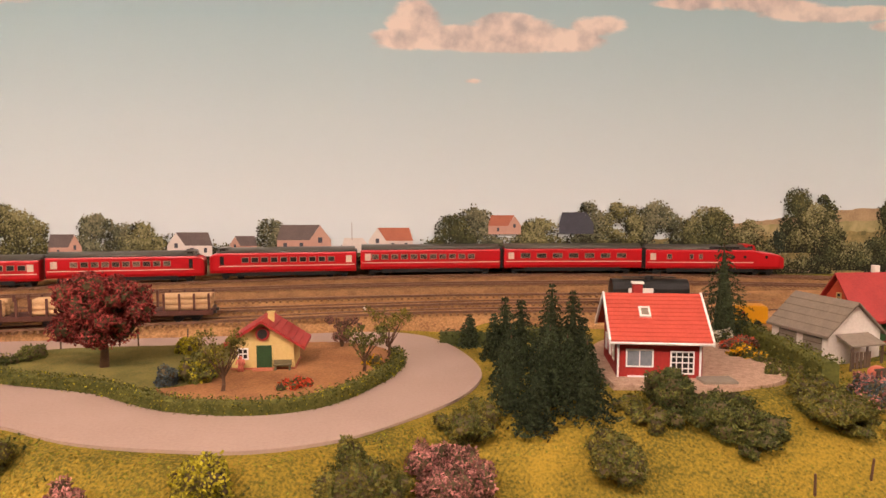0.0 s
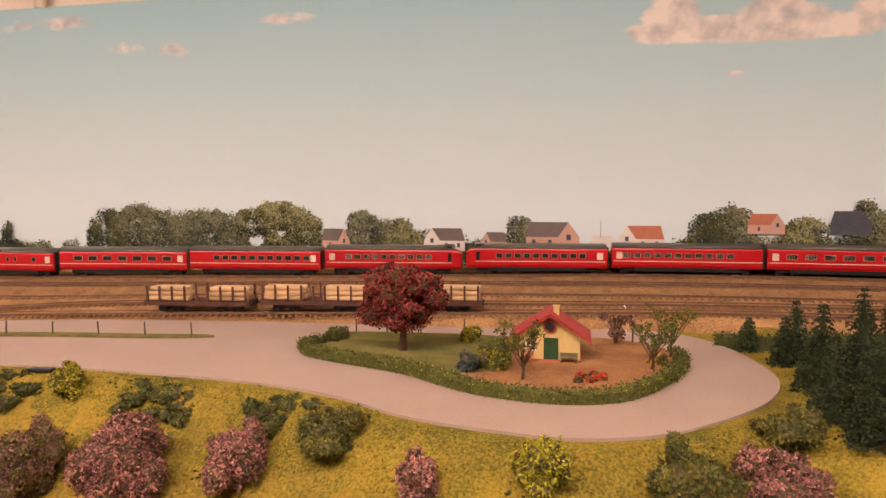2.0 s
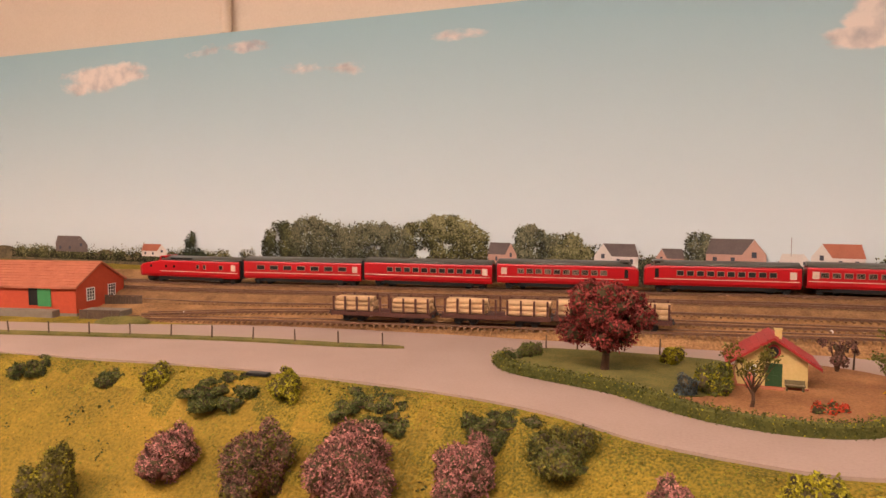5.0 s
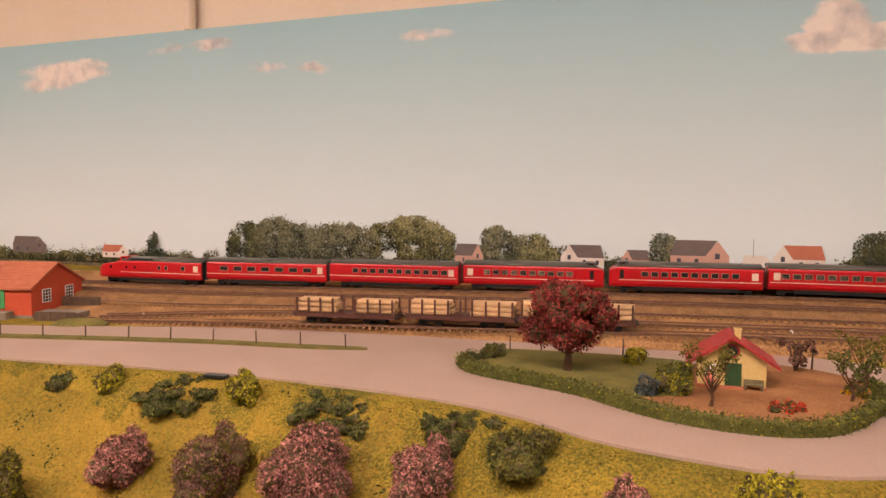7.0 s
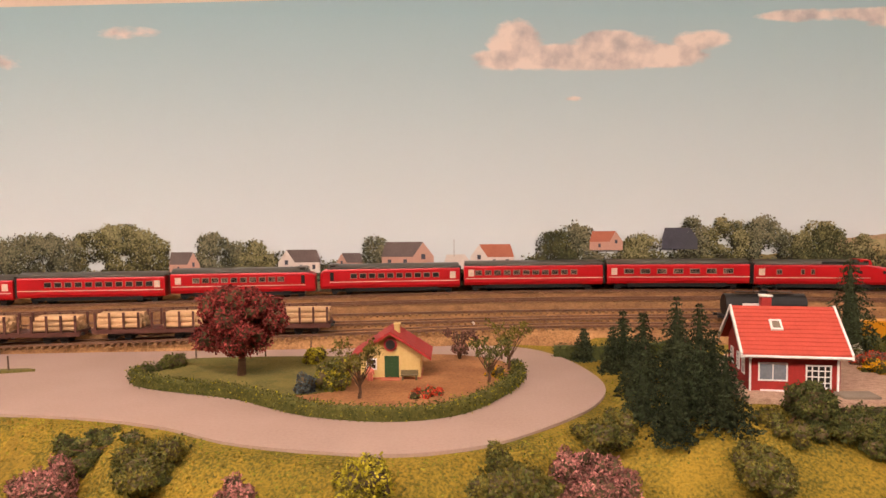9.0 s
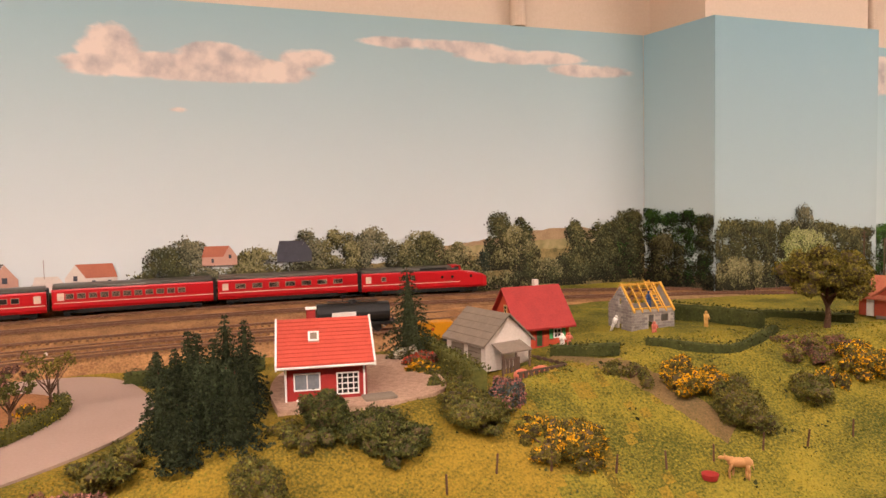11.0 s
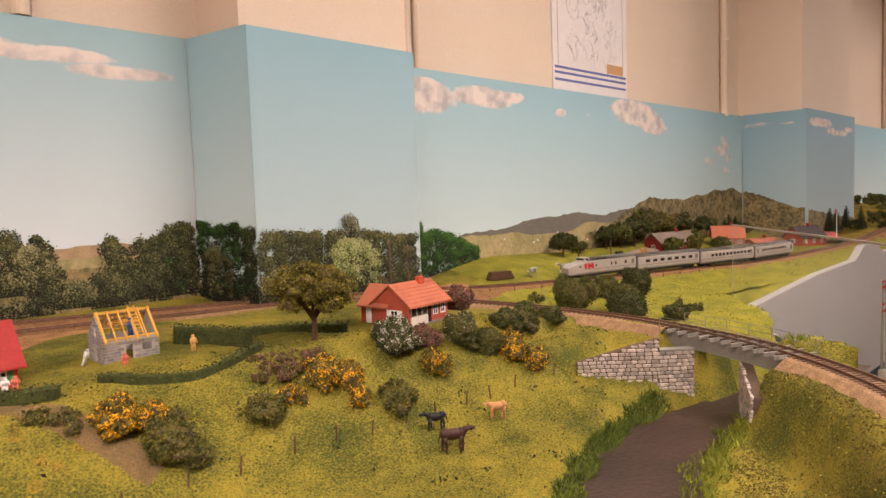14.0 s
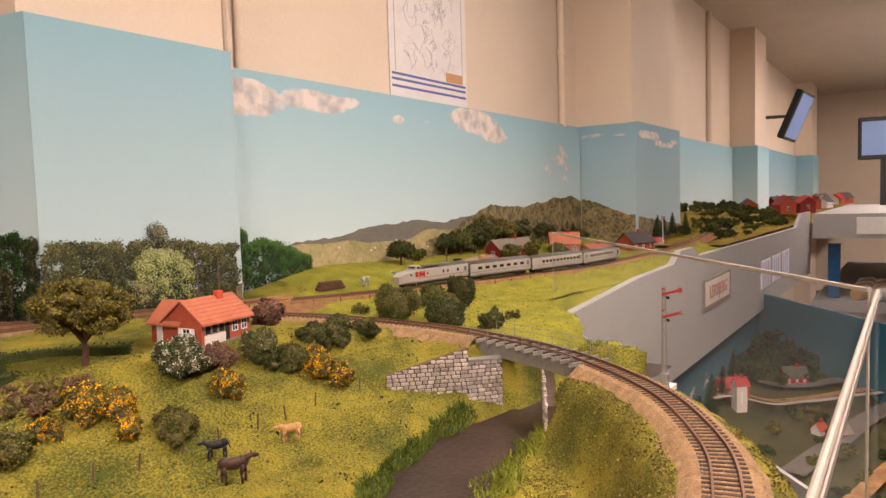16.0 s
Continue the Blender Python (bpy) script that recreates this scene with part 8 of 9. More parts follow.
def stone_wall(name, label, a, b, z0, za, zb, thick=0.012, cap=True):
    """A wall of rough stones from a to b, its top sloping from za to zb."""
    t = thing(name, label, "stone wall")
    a, b = Vector((*a, 0)), Vector((*b, 0))
    d = (b - a)
    L = d.length
    ang = math.atan2(d.y, d.x)
    base = Matrix.Translation(a) @ Matrix.Rotation(ang, 4, "Z")
    bm = bmesh.new()
    vs = [bm.verts.new(p) for p in ((0, 0.001, z0), (L, 0.001, z0), (L, 0.001, zb - 0.002), (0, 0.001, za - 0.002), (0, thick, z0), (L, thick, z0), (L, thick, zb - 0.002), (0, thick, za - 0.002))]
    for q in ((0, 1, 2, 3), (5, 4, 7, 6), (0, 4, 5, 1), (1, 5, 6, 2), (2, 6, 7, 3), (3, 7, 4, 0)):
        bm.faces.new([vs[i] for i in q])
    bmesh.ops.recalc_face_normals(bm, faces=bm.faces)
    bm.transform(base)
    part("core", bm, M_WOOD, t)
    bh = 0.0048
    r = 0
    z = z0
    while z < max(za, zb):
        u = -0.004 * (r % 2)
        while u < L:
            w = random.uniform(0.0055, 0.0115)
            u0, u1 = max(u, 0), min(u + w - 0.0013, L)
            top = za + (zb - za) * ((u0 + u1) / 2 / L)
            zt = min(z + bh - 0.0012, top - 0.0012)
            if u1 - u0 > 0.0015 and zt - z > 0.0014:
                bm = newbox(u0, u1, -0.0012 - random.uniform(0, 0.0009), 0.002, z, zt, bevel=0.0005)
                bm.transform(base)
                part("stone", bm, M_STONEW, t)
            u += w
        z += bh
        r += 1
    if not cap:
        return t
    bm = bmesh.new()
    vs = [bm.verts.new((u, v, zz + w)) for u, zz in ((0, za), (L, zb)) for v in (-0.0028, thick) for w in (-0.0014, 0.0012)]
    for q in ((0, 1, 3, 2), (4, 6, 7, 5), (0, 4, 5, 1), (2, 3, 7, 6), (0, 2, 6, 4), (1, 5, 7, 3)):
        bm.faces.new([vs[i] for i in q])
    bmesh.ops.recalc_face_normals(bm, faces=bm.faces)
    bm.transform(base)
    part("coping", bm, M_GIRDER, t, "flat stone coping")
    return t


stone_wall("wing_wall", "rough pale stone wing wall of the bridge abutment", (1.000, 0.372), (1.068, 0.300), -0.085, -0.024, 0.004, 0.012, False)
stone_wall("abutment", "rough pale stone bridge abutment beside the river", (1.068, 0.300), (1.100, 0.272), -0.085, -0.012, -0.012)
stone_wall("abutment", "rough stone abutment at the near end of the bridge", (1.095, 0.214), (1.000, 0.164), -0.09, -0.014, -0.028, 0.012, False)

# ---- signal ----
sg = thing("signal", "tall grey lattice semaphore signal with two red arms", "signal", pose(1.072, 0.066, -0.010))
bm = bmesh.new()
for sx in (-1, 1):
    for sy in (-1, 1):
        rod(bm, (sx * 0.0021, sy * 0.0021, 0.008), (sx * 0.0012, sy * 0.0012, 0.096), 0.00045, seg=4)
for k in range(14):
    z0, z1 = 0.009 + k * 0.0062, 0.009 + (k + 1) * 0.0062
    w = 0.0021 - 0.0009 * k / 14
    sgn = 1 if k % 2 else -1
    for q in range(4):
        a = [(-w, -w), (w, -w), (w, w), (-w, w), (-w, -w)]
        p0, p1 = a[q], a[q + 1]
        if sgn > 0:
            p0, p1 = p1, p0
        rod(bm, (*p0, z0), (*p1, z1), 0.0003, seg=4)
part("lattice_mast", bm, M_GIRDER, sg)
part("base", newbox(-0.004, 0.004, -0.004, 0.004, -0.004, 0.0095, bevel=0.0006), M_GIRDER, sg)
part("footing", newbox(-0.012, 0.012, -0.009, 0.009, -0.008, -0.003), M_RENDER, sg)
view = Matrix.Rotation(radians(-40), 4, "Z")
for zz, notch in ((0.091, False), (0.068, True)):
    bm = newbox(-0.004, 0.0155, -0.0028, -0.0020, -0.0014, 0.0014)
    if notch:
        rod(bm, (0.0155, -0.0024, 0), (0.0195, -0.0024, 0.0020), 0.0008, seg=5)
        rod(bm, (0.0155, -0.0024, 0), (0.0195, -0.0024, -0.0020), 0.0008, seg=5)
    else:
        rod(bm, (0.0172, -0.0029, 0), (0.0172, -0.0019, 0), 0.0028, seg=14)
    bm.transform(Matrix.Translation((0, 0, zz)) @ view @ Matrix.Rotation(radians(-8), 4, "Y"))
    arm = part("arm", bm, M_TILE2, sg, "dark red signal arm")
    bm = newrod((0.004, -0.0018, -0.0045), (0.004, 0.0018, -0.0045), 0.0016, seg=10)
    bm.transform(Matrix.Translation((0, 0, zz)) @ view)
    part("lamp", bm, M_BLACK, arm)
bm = newrod((-0.0034, 0, 0.004), (-0.0030, 0, 0.090), 0.0004, seg=5)
rod(bm, (-0.0046, 0, 0.004), (-0.0042, 0, 0.070), 0.0004, seg=5)
part("pull_rod", bm, M_GIRDER, sg)
for zz in (0.074, 0.096):
    part("crosspiece", newbox(-0.005, 0.003, -0.0008, 0.0008, zz - 0.0008, zz + 0.0008), M_TILE2, sg)
gr = random.Random(77)
grain_v, grain_f = [], []
for _ in range(7000):
    s_at = gr.uniform(0.02, 0.95)
    if sb0 - 0.004 < s_at < sb1 + 0.004:
        continue
    p, d = along(BRANCH, s_at)
    off = gr.uniform(-0.028, 0.034)
    q = p + Vector((-d.y, d.x, 0)).normalized() * off
    drop = 0.0010 if abs(off) < 0.015 else 0.0010 - 0.42 * (abs(off) - 0.015)
    r, base, turn = gr.uniform(0.0005, 0.0013), len(grain_v), gr.uniform(0, 3)
    z0 = max(q.z + drop, height(q.x, q.y, False)) if abs(off) < 0.024 else height(q.x, q.y, False)
    for k in range(4):
        grain_v.append((q.x + r * math.cos(turn + k * 1.57), q.y + r * math.sin(turn + k * 1.57), z0 - 0.0004))
    grain_v.append((q.x, q.y, z0 + r * 0.8))
    grain_f += [(base + k, base + (k + 1) % 4, base + 4) for k in range(4)]
me = bpy.data.meshes.new("ballast_grains")
me.from_pydata(grain_v, [], grain_f)
me.materials.append(M_PEBBLE)
tagged(new("ballast_grains", me), "loose tan and brown ballast grains along the branch track", "ballast", kind="stuff")
sleepers_for(branch_t, BRANCH, 0.02, sb0 - 0.002)
sleepers_for(branch_t, BRANCH, sb1 + 0.004, sb1 + 0.62)

# ---- clear guard panels ----
M_ACRYL = clear_mat("clear_acrylic", alpha=0.035)
M_EDGE = mat("white_acrylic_edge", (0.36, 0.30, 0.235), (0.30, 0.25, 0.20), rough=0.45, scale=60, bump=0.02)


def guard(a, b, z0, z1, label, ends=True):
    t = thing("guard_panel", label, "guard panel")
    a, b = Vector((*a, 0)), Vector((*b, 0))
    L = (b - a).length
    m = Matrix.Translation(a) @ Matrix.Rotation(math.atan2(b.y - a.y, b.x - a.x), 4, "Z")
    bm = newbox(0.001, L - 0.001, -0.001, 0.001, z0, z1 - 0.001)
    bm.transform(m)
    pane = part("pane", bm, M_ACRYL, t, "clear acrylic pane")
    pane.visible_shadow = False
    for x0, x1, za, zb in ((0, L, z1 - 0.0012, z1 + 0.0012), (-0.0004, 0.0004, z0, z1), (L - 0.0008, L + 0.0008, z0, z1))[:3 if ends else 1]:
        wide = 0.0014 if x1 - x0 > 0.01 else 0.0005
        bm = newbox(x0, x1, -wide, wide, za, zb)
        bm.transform(m)
        part("edge", bm, M_EDGE, t, "pale edge of the acrylic pane")
    return t


guard((1.475, 0.380), (0.857, -0.121), -0.036, 0.120, "clear acrylic guard panel along the layout rim")
g2 = guard((0.853, -0.1255), (0.475, -0.1285), -0.30, 0.117, "clear acrylic guard panel with a thick white top rail", False)
part("top_rail", newrod((0.475, -0.1285, 0.12), (0.855, -0.1255, 0.12), 0.0012, seg=10), M_EDGE, g2, "white top rail")
bm = bmesh.new()
a, b = Vector((1.482, 0.3715, 0)), Vector((0.862, -0.131, 0))
m = Matrix.Translation(a) @ Matrix.Rotation(math.atan2(b.y - a.y, b.x - a.x), 4, "Z")
bm = newbox(0, (b - a).length, 0.002, 0.0055, -0.30, -0.037)
bm.transform(m)
tagged(mesh_ob("fascia_rim", bm, M_GREY), "grey painted rim board under the guard panel", "fascia", kind="structure")

# sign and photo strips on the front board
sn = thing("station_sign", "white station sign with dark red letters on the front board", "sign", pose(2.635, 0.3718, -0.1195))
part("plate", newbox(-0.155, 0.155, -0.004, 0.0, -0.036, 0.036, bevel=0.001), M_RENDER, sn)
part("backing_board", newbox(-0.185, 0.178, -0.0022, 0.0, -0.050, 0.045), M_GRROOF, sn, "pale grey backing board")
cu = bpy.data.curves.new("letters", "FONT")
cu.body = "LERBJERG"
cu.size = 0.054
cu.align_x, cu.align_y = "CENTER", "CENTER"
cu.extrude = 0.0008
tmp = new("letters", cu)
dg = bpy.context.evaluated_depsgraph_get()
me = bpy.data.meshes.new_from_object(tmp.evaluated_get(dg))
bpy.data.objects.remove(tmp)
me.materials.clear()
me.materials.append(M_SIGN)
lt = new("letters", me)
lt.parent = sn
lt.matrix_basis = pose(0, -0.0052, 0, 90, 0, 0)
M_PHOTO = mat("pale_photo_print", (0.82, 0.80, 0.86), (0.62, 0.62, 0.74), rough=0.3, scale=12)
M_PHOTOB = mat("lilac_photo_print", (0.55, 0.55, 0.68), (0.42, 0.43, 0.56), rough=0.3, scale=14)
for k in range(3):
    ps = thing("photo_strip", "pale upright photo print on the grey front board", "photo", pose(3.47 + k * 0.255, 0.3718, -0.155), "photo strips")
    part("print", newbox(-0.105, 0.105, -0.003, 0.0, -0.06, 0.055, bevel=0.0006), M_PHOTO, ps)
    for q in range(3):
        part("bar", newbox(-0.07 + q * 0.055, -0.05 + q * 0.055, -0.0036, -0.003, -0.05, 0.045), M_PHOTOB, ps)


# ---- wall fittings ----
def pipe(x, y, z0, z1, r=0.011, label="painted heating pipe running up the wall"):
    t = thing("wall_pipe", label, "pipe", pose(x, y, 0))
    part("tube", newrod((0, 0, z0), (0, 0, z1), r, seg=14), M_WALL, t)
    part("bracket", newrod((0, 0, z0 + 0.25), (0, 0, z0 + 0.27), r * 1.25, seg=14), M_WALL, t)
    return t


pipe(-0.97, 0.961, 0.445, 1.255, 0.010)
pipe(0.576, 0.960, 0.445, 1.255, 0.012)
pipe(1.213, 0.898, 0.429, 1.255, 0.012)
pipe(1.243, 0.899, 0.429, 1.255, 0.008)
pipe(2.66, 0.898, 0.429, 1.255, 0.013)
pipe(4.75, 0.898, 0.49, 1.255, 0.016)
mp = thing("wall_map", "white railway map sheet with thin dark lines on the wall", "map", pose(1.874, 0.9105, 0.60))
M_PAPER = mat("map_paper", (0.66, 0.61, 0.57), (0.60, 0.54, 0.50), rough=0.6, scale=30, bump=0.02)
M_INK = mat("map_ink", (0.40, 0.37, 0.37), rough=0.7, scale=60)
M_INKB = mat("map_blue_ink", (0.12, 0.14, 0.33), rough=0.7, scale=60)
part("sheet", newbox(-0.172, 0.172, -0.003, 0.0, -0.162, 0.30), M_PAPER, mp)
rs = random.Random(5)
for k in range(95):
    x, z = rs.uniform(-0.12, 0.12), rs.uniform(-0.06, 0.26)
    bm = bmesh.new()
    for q in range(5):
        nx, nz = x + rs.uniform(-0.022, 0.022), z + rs.uniform(-0.022, 0.022)
        nx, nz = max(min(nx, 0.14), -0.14), max(min(nz, 0.28), -0.085)
        rod(bm, (x, -0.0034, z), (nx, -0.0034, nz), 0.00034, seg=4)
        x, z = nx, nz
    part("map_line", bm, M_INK, mp)
for z in (-0.105, -0.118, -0.135):
    part("blue_band", newbox(-0.165, 0.165, -0.0036, -0.003, z - 0.003, z + 0.003), M_INKB, mp)
part("orange_print", newbox(0.07, 0.15, -0.0036, -0.003, -0.10, -0.075), M_TAN, mp)
for x in (-0.15, 0.15):
    part("border", newbox(x - 0.0008, x + 0.0008, -0.0036, -0.003, -0.098, 0.29), M_INK, mp)

# ---- village by the far line ----
flat_sheet("village_road", [(1.62, 0.765), (1.80, 0.785), (1.98, 0.80), (2.2, 0.755), (2.45, 0.70), (2.47, 0.715), (2.2, 0.772), (1.98, 0.818), (1.80, 0.803), (1.60, 0.782)], lambda x, y: height(x, y, False), M_ROAD, "pale grey village road behind the far line", "road", lift=0.005)


def village_house(name, label, x, y, L, W, ze, zr, wall, roof, ang, z=None, win=3):
    zz = height(x, y) if z is None else z
    t = thing(name, label, "house", pose(x, y, zz - 0.002, 0, 0, ang))
    part("wall", gable_walls(L, W, ze, zr, 0.001), wall, t)
    slab_roof(t, L, W, ze, zr, L * 0.05, W * 0.08, roof, thick=0.002)
    for k in range(win):
        window_part(t, "S", -L / 2 + L * (k + 0.5) / win, ze * 0.35, L * 0.10, ze * 0.42, L, W, (2, 2))
    window_part(t, "W", 0.0, ze * 0.35, W * 0.2, ze * 0.42, L, W, (2, 2))
    part("chimney", newbox(L * 0.1, L * 0.1 + 0.007, -0.003, 0.004, zr - 0.005, zr + 0.010), M_TILE2, t)
    return t


M_BARN = mat("dark_red_barn_paint", (0.24, 0.02, 0.016), (0.17, 0.014, 0.012), rough=0.8, scale=80)
M_THATCH = mat("grey_brown_barn_roof", (0.22, 0.17, 0.13), (0.15, 0.115, 0.085), rough=0.95, scale=80)
M_THATCHD = mat("dark_slate_roof", (0.075, 0.06, 0.055), (0.05, 0.04, 0.038), rough=0.85, scale=90)
M_STATION = mat("pale_red_brick", (0.42, 0.15, 0.10), (0.34, 0.11, 0.08), rough=0.85, scale=100)
village_house("barn", "long dark red barn with grey-brown roof", 2.085, 0.80, 0.15, 0.06, 0.026, 0.05, M_BARN, M_THATCH, -12, None, 5)
village_house("station_house", "pale red brick station house with red roof", 2.335, 0.752, 0.085, 0.075, 0.038, 0.068, M_STATION, M_ORROOF, -60, None, 3)
village_house("station_wing", "low pale brick station wing with red roof", 2.47, 0.705, 0.11, 0.055, 0.022, 0.036, M_STATION, M_ORROOF, -15, None, 4)
village_house("village_house", "dark red house with slate grey roof", 2.74, 0.668, 0.10, 0.075, 0.032, 0.064, M_BRICKRED, M_THATCHD, -25, None, 3)
village_house("village_house", "small orange-roofed house at the village end", 2.88, 0.652, 0.06, 0.055, 0.022, 0.042, M_RENDER, M_TILE, -20, None, 2)
for tx, ty, th, cr, mt in ((1.63, 0.838, 0.058, 0.030, L_DARK), (1.86, 0.868, 0.060, 0.028, L_DARK), (1.98, 0.855, 0.085, 0.040, L_DARK), (2.06, 0.87, 0.10, 0.045, L_MID), (2.02, 0.765, 0.050, 0.024, L_MID), (2.12, 0.758, 0.052, 0.026, L_OLIVE), (2.22, 0.72, 0.055, 0.028, L_MID), (2.16, 0.865, 0.09, 0.04, L_OLIVE), (1.73, 0.86, 0.03, 0.02, L_MID), (2.24, 0.862, 0.085, 0.040, L_DARK), (1.92, 0.862, 0.070, 0.034, L_MID), (2.40, 0.845, 0.07, 0.034, L_DARK), (2.56, 0.80, 0.055, 0.03, L_DARK), (2.17, 0.775, 0.06, 0.027, L_MID)):
    tree("village_tree", "dark broadleaf model tree beside the village road", tx, ty, th, cr, th * 0.72, mt, 2600, 0.0028, 0.0022)
for tx, ty, th in ((2.48, 0.82, 0.065), (2.53, 0.83, 0.075), (2.58, 0.83, 0.07), (2.86, 0.63, 0.07), (2.92, 0.645, 0.08), (2.98, 0.64, 0.075), (3.05, 0.63, 0.085), (3.12, 0.65, 0.07), (3.2, 0.62, 0.08)):
    spruce(tx, ty, th, th * 0.26, group="village spruces", label="narrow dark model spruce behind the village", base=0.03)
for px_, py_, hh in ((1.515, 0.718, 0.058), (1.66, 0.73, 0.075), (0.98, 0.693, 0.10), (1.008, 0.684, 0.092)):
    t = thing("telegraph_pole", "dark wooden telegraph pole with crossarms beside the line", "pole", pose(px_, py_, height(px_, py_) - 0.003), "telegraph poles")
    part("mast", newrod((0, 0, 0), (0, 0, hh), 0.0014, 0.0010, 7), M_WOOD, t)
    for k in range(2):
        part("crossarm", newbox(-0.005, 0.005, -0.0006, 0.0006, hh - 0.004 - k * 0.005, hh - 0.003 - k * 0.005), M_WOOD, t)
lp = thing("wood_pile", "brown stacked wood pile on the meadow edge", "wood pile", pose(1.335, 0.775, height(1.335, 0.775), 0, 0, -15))
for r in range(3):
    for k in range(9 - r):
        part("log", newrod((-0.03 + k * 0.0065 + r * 0.003, -0.008, 0.003 + r * 0.0052), (-0.03 + k * 0.0065 + r * 0.003, 0.008, 0.003 + r * 0.0052), 0.003, seg=8), M_BARK, lp)
cr = thing("parked_car", "dark grey-blue car parked on the village road", "car", pose(1.80, 0.793, height(1.80, 0.793) + 0.004, 0, 0, 8))
bm = newbox(-0.022, 0.022, -0.009, 0.009, 0.003, 0.0095, bevel=0.002)
part("body", bm, M_ROOFDK, cr)
part("cabin", newbox(-0.012, 0.010, -0.0078, 0.0078, 0.0092, 0.0150, bevel=0.002), M_GLASS, cr)
for wx in (-0.013, 0.013):
    for sy in (-1, 1):
        part("wheel", newrod((wx, sy * 0.0075, 0.0032), (wx, sy * 0.0094, 0.0032), 0.0032, seg=12), M_BLACK, cr)
fl = thing("flagpole", "white flagpole with a small red flag", "flagpole", pose(2.80, 0.59, 0.012))
part("pole", newrod((0, 0, 0), (0, 0, 0.095), 0.0014, 0.0010, 7), M_WHITE, fl)
part("flag", newbox(-0.016, -0.001, -0.0004, 0.0004, 0.080, 0.093), M_RED, fl)
oc = mesh_ob("orange_toy_shape", newbox(-0.012, 0.012, -0.005, 0.005, 0, 0.014, bevel=0.003), M_TAN)
oc.location = (1.93, 0.80, height(1.93, 0.80) + 0.002)
tagged(oc, "small orange-tan toy shape on the village green", "toy")

# ---- layout farther down the room ----
FARZ, FARZ_RISE = 0.04, -0.03


def far_ground():
    ver, faces = [], []
    nx, ny = 60, 14
    for i in range(nx + 1):
        for j in range(ny + 1):
            x, y = 2.83 + 6.4 * i / nx, 0.392 + 0.52 * j / ny
            z = 0.002 + 0.09 * ss(0.44, 0.72, y) * ss(3.0, 3.8, x) + FARZ_RISE * ss(4.2, 4.8, x) + 0.006 * noise.noise((x * 5, y * 9, 2))
            ver.append((x, y, z))
    for i in range(nx):
        for j in range(ny):
            a = i * (ny + 1) + j
            faces.append((a, a + ny + 1, a + ny + 2, a + 1))
    me = bpy.data.meshes.new("ground_far")
    me.from_pydata(ver, [], faces)
    me.materials.append(M_PASTURE)
    me.polygons.foreach_set("use_smooth", [True] * len(faces))
    tagged(new("ground_far", me), "olive flocked ground of the layout farther down the room", "ground", kind="structure")


far_ground()
fr = random.Random(9)
for k in range(76):
    x = fr.uniform(3.15, 5.0)
    y = fr.uniform(0.45, 0.86)
    plant("far_shrub", "rounded dark green shrub on the distant hillside", "bush", x, y, fr.uniform(0.02, 0.05), fr.uniform(0.03, 0.06), fr.choice((L_DARK, L_MID, L_DARK)), 130, 0.006, 0.002 + 0.09 * ss(0.44, 0.72, y) * ss(3.0, 3.8, x) + FARZ_RISE * ss(4.2, 4.8, x))
for k in range(22):
    x, y = 4.95 + k * 0.15, fr.uniform(0.42, 0.72)
    village_house("distant_house", "brick-red town house with dark roof far down the layout", x, y, fr.uniform(0.10, 0.20), 0.09, fr.uniform(0.045, 0.07), fr.uniform(0.08, 0.11), fr.choice((M_BRICKRED, M_BARN, M_BRICKRED, M_RENDER)), fr.choice((M_BRICKRED, M_TILE2, M_THATCHD, M_THATCHD)), fr.uniform(-40, 30), FARZ, 3)

# screens and room fittings
M_SCREEN = glow_mat("lit_screen", (0.13, 0.18, 0.32), 0.32)
mo = thing("monitor", "black flat monitor on a wall arm with a lit blue screen", "monitor", Matrix.Translation((6.08, 0.60, 0.72)) @ Matrix.Rotation(radians(22), 4, "X") @ Matrix.Rotation(radians(-9), 4, "Z"))
part("case", newbox(-0.15, 0.15, -0.02, 0.03, -0.18, 0.18, bevel=0.008), M_BLACK, mo)
part("screen", newbox(-0.13, 0.13, -0.0225, -0.0202, -0.16, 0.16), M_SCREEN, mo)
arm_to = mo.matrix_basis.inverted() @ Vector((5.765, 0.765, 0.70))
part("arm", newrod((0, 0.018, 0), arm_to, 0.012, seg=8), M_BLACK, mo)
tv = thing("wall_screen", "black framed screen showing a pale blue picture", "screen", Matrix.Translation((7.0, 0.08, 0.58)) @ Matrix.Rotation(radians(-80), 4, "Z"))
part("case", newbox(-0.19, 0.19, -0.015, 0.02, -0.17, 0.17, bevel=0.006), M_BLACK, tv)
part("screen", newbox(-0.165, 0.165, -0.0168, -0.0152, -0.135, 0.135), M_SCREEN, tv)
part("stand", newbox(-0.03, 0.03, 0.0, 0.02, -0.545, -0.17), M_BLACK, tv)
M_BLUEC = mat("blue_column_paint", (0.02, 0.10, 0.24), (0.015, 0.08, 0.20), rough=0.5, scale=20)
wall_box("column", 5.0, 5.06, 0.23, 0.29, -1.0, -0.14, M_BLUEC, "blue painted steel column under the layout", "column")
wall_box("shelf", 4.9, 7.4, -0.9, 0.36, -0.10, 0.04, M_GREY, "grey layout shelf at the turn of the room", "shelf")
wall_box("shelf_lower", 4.9, 7.4, -0.9, 0.36, -0.52, -0.46, M_GREY, "grey lower shelf under the turn of the layout", "shelf")
sg2 = thing("white_board", "plain white notice board on the shelf edge", "board", pose(4.897, 0.02, -0.03))
part("plate", newbox(-0.004, 0.0, -0.22, 0.12, -0.045, 0.05), M_WHITE, sg2)
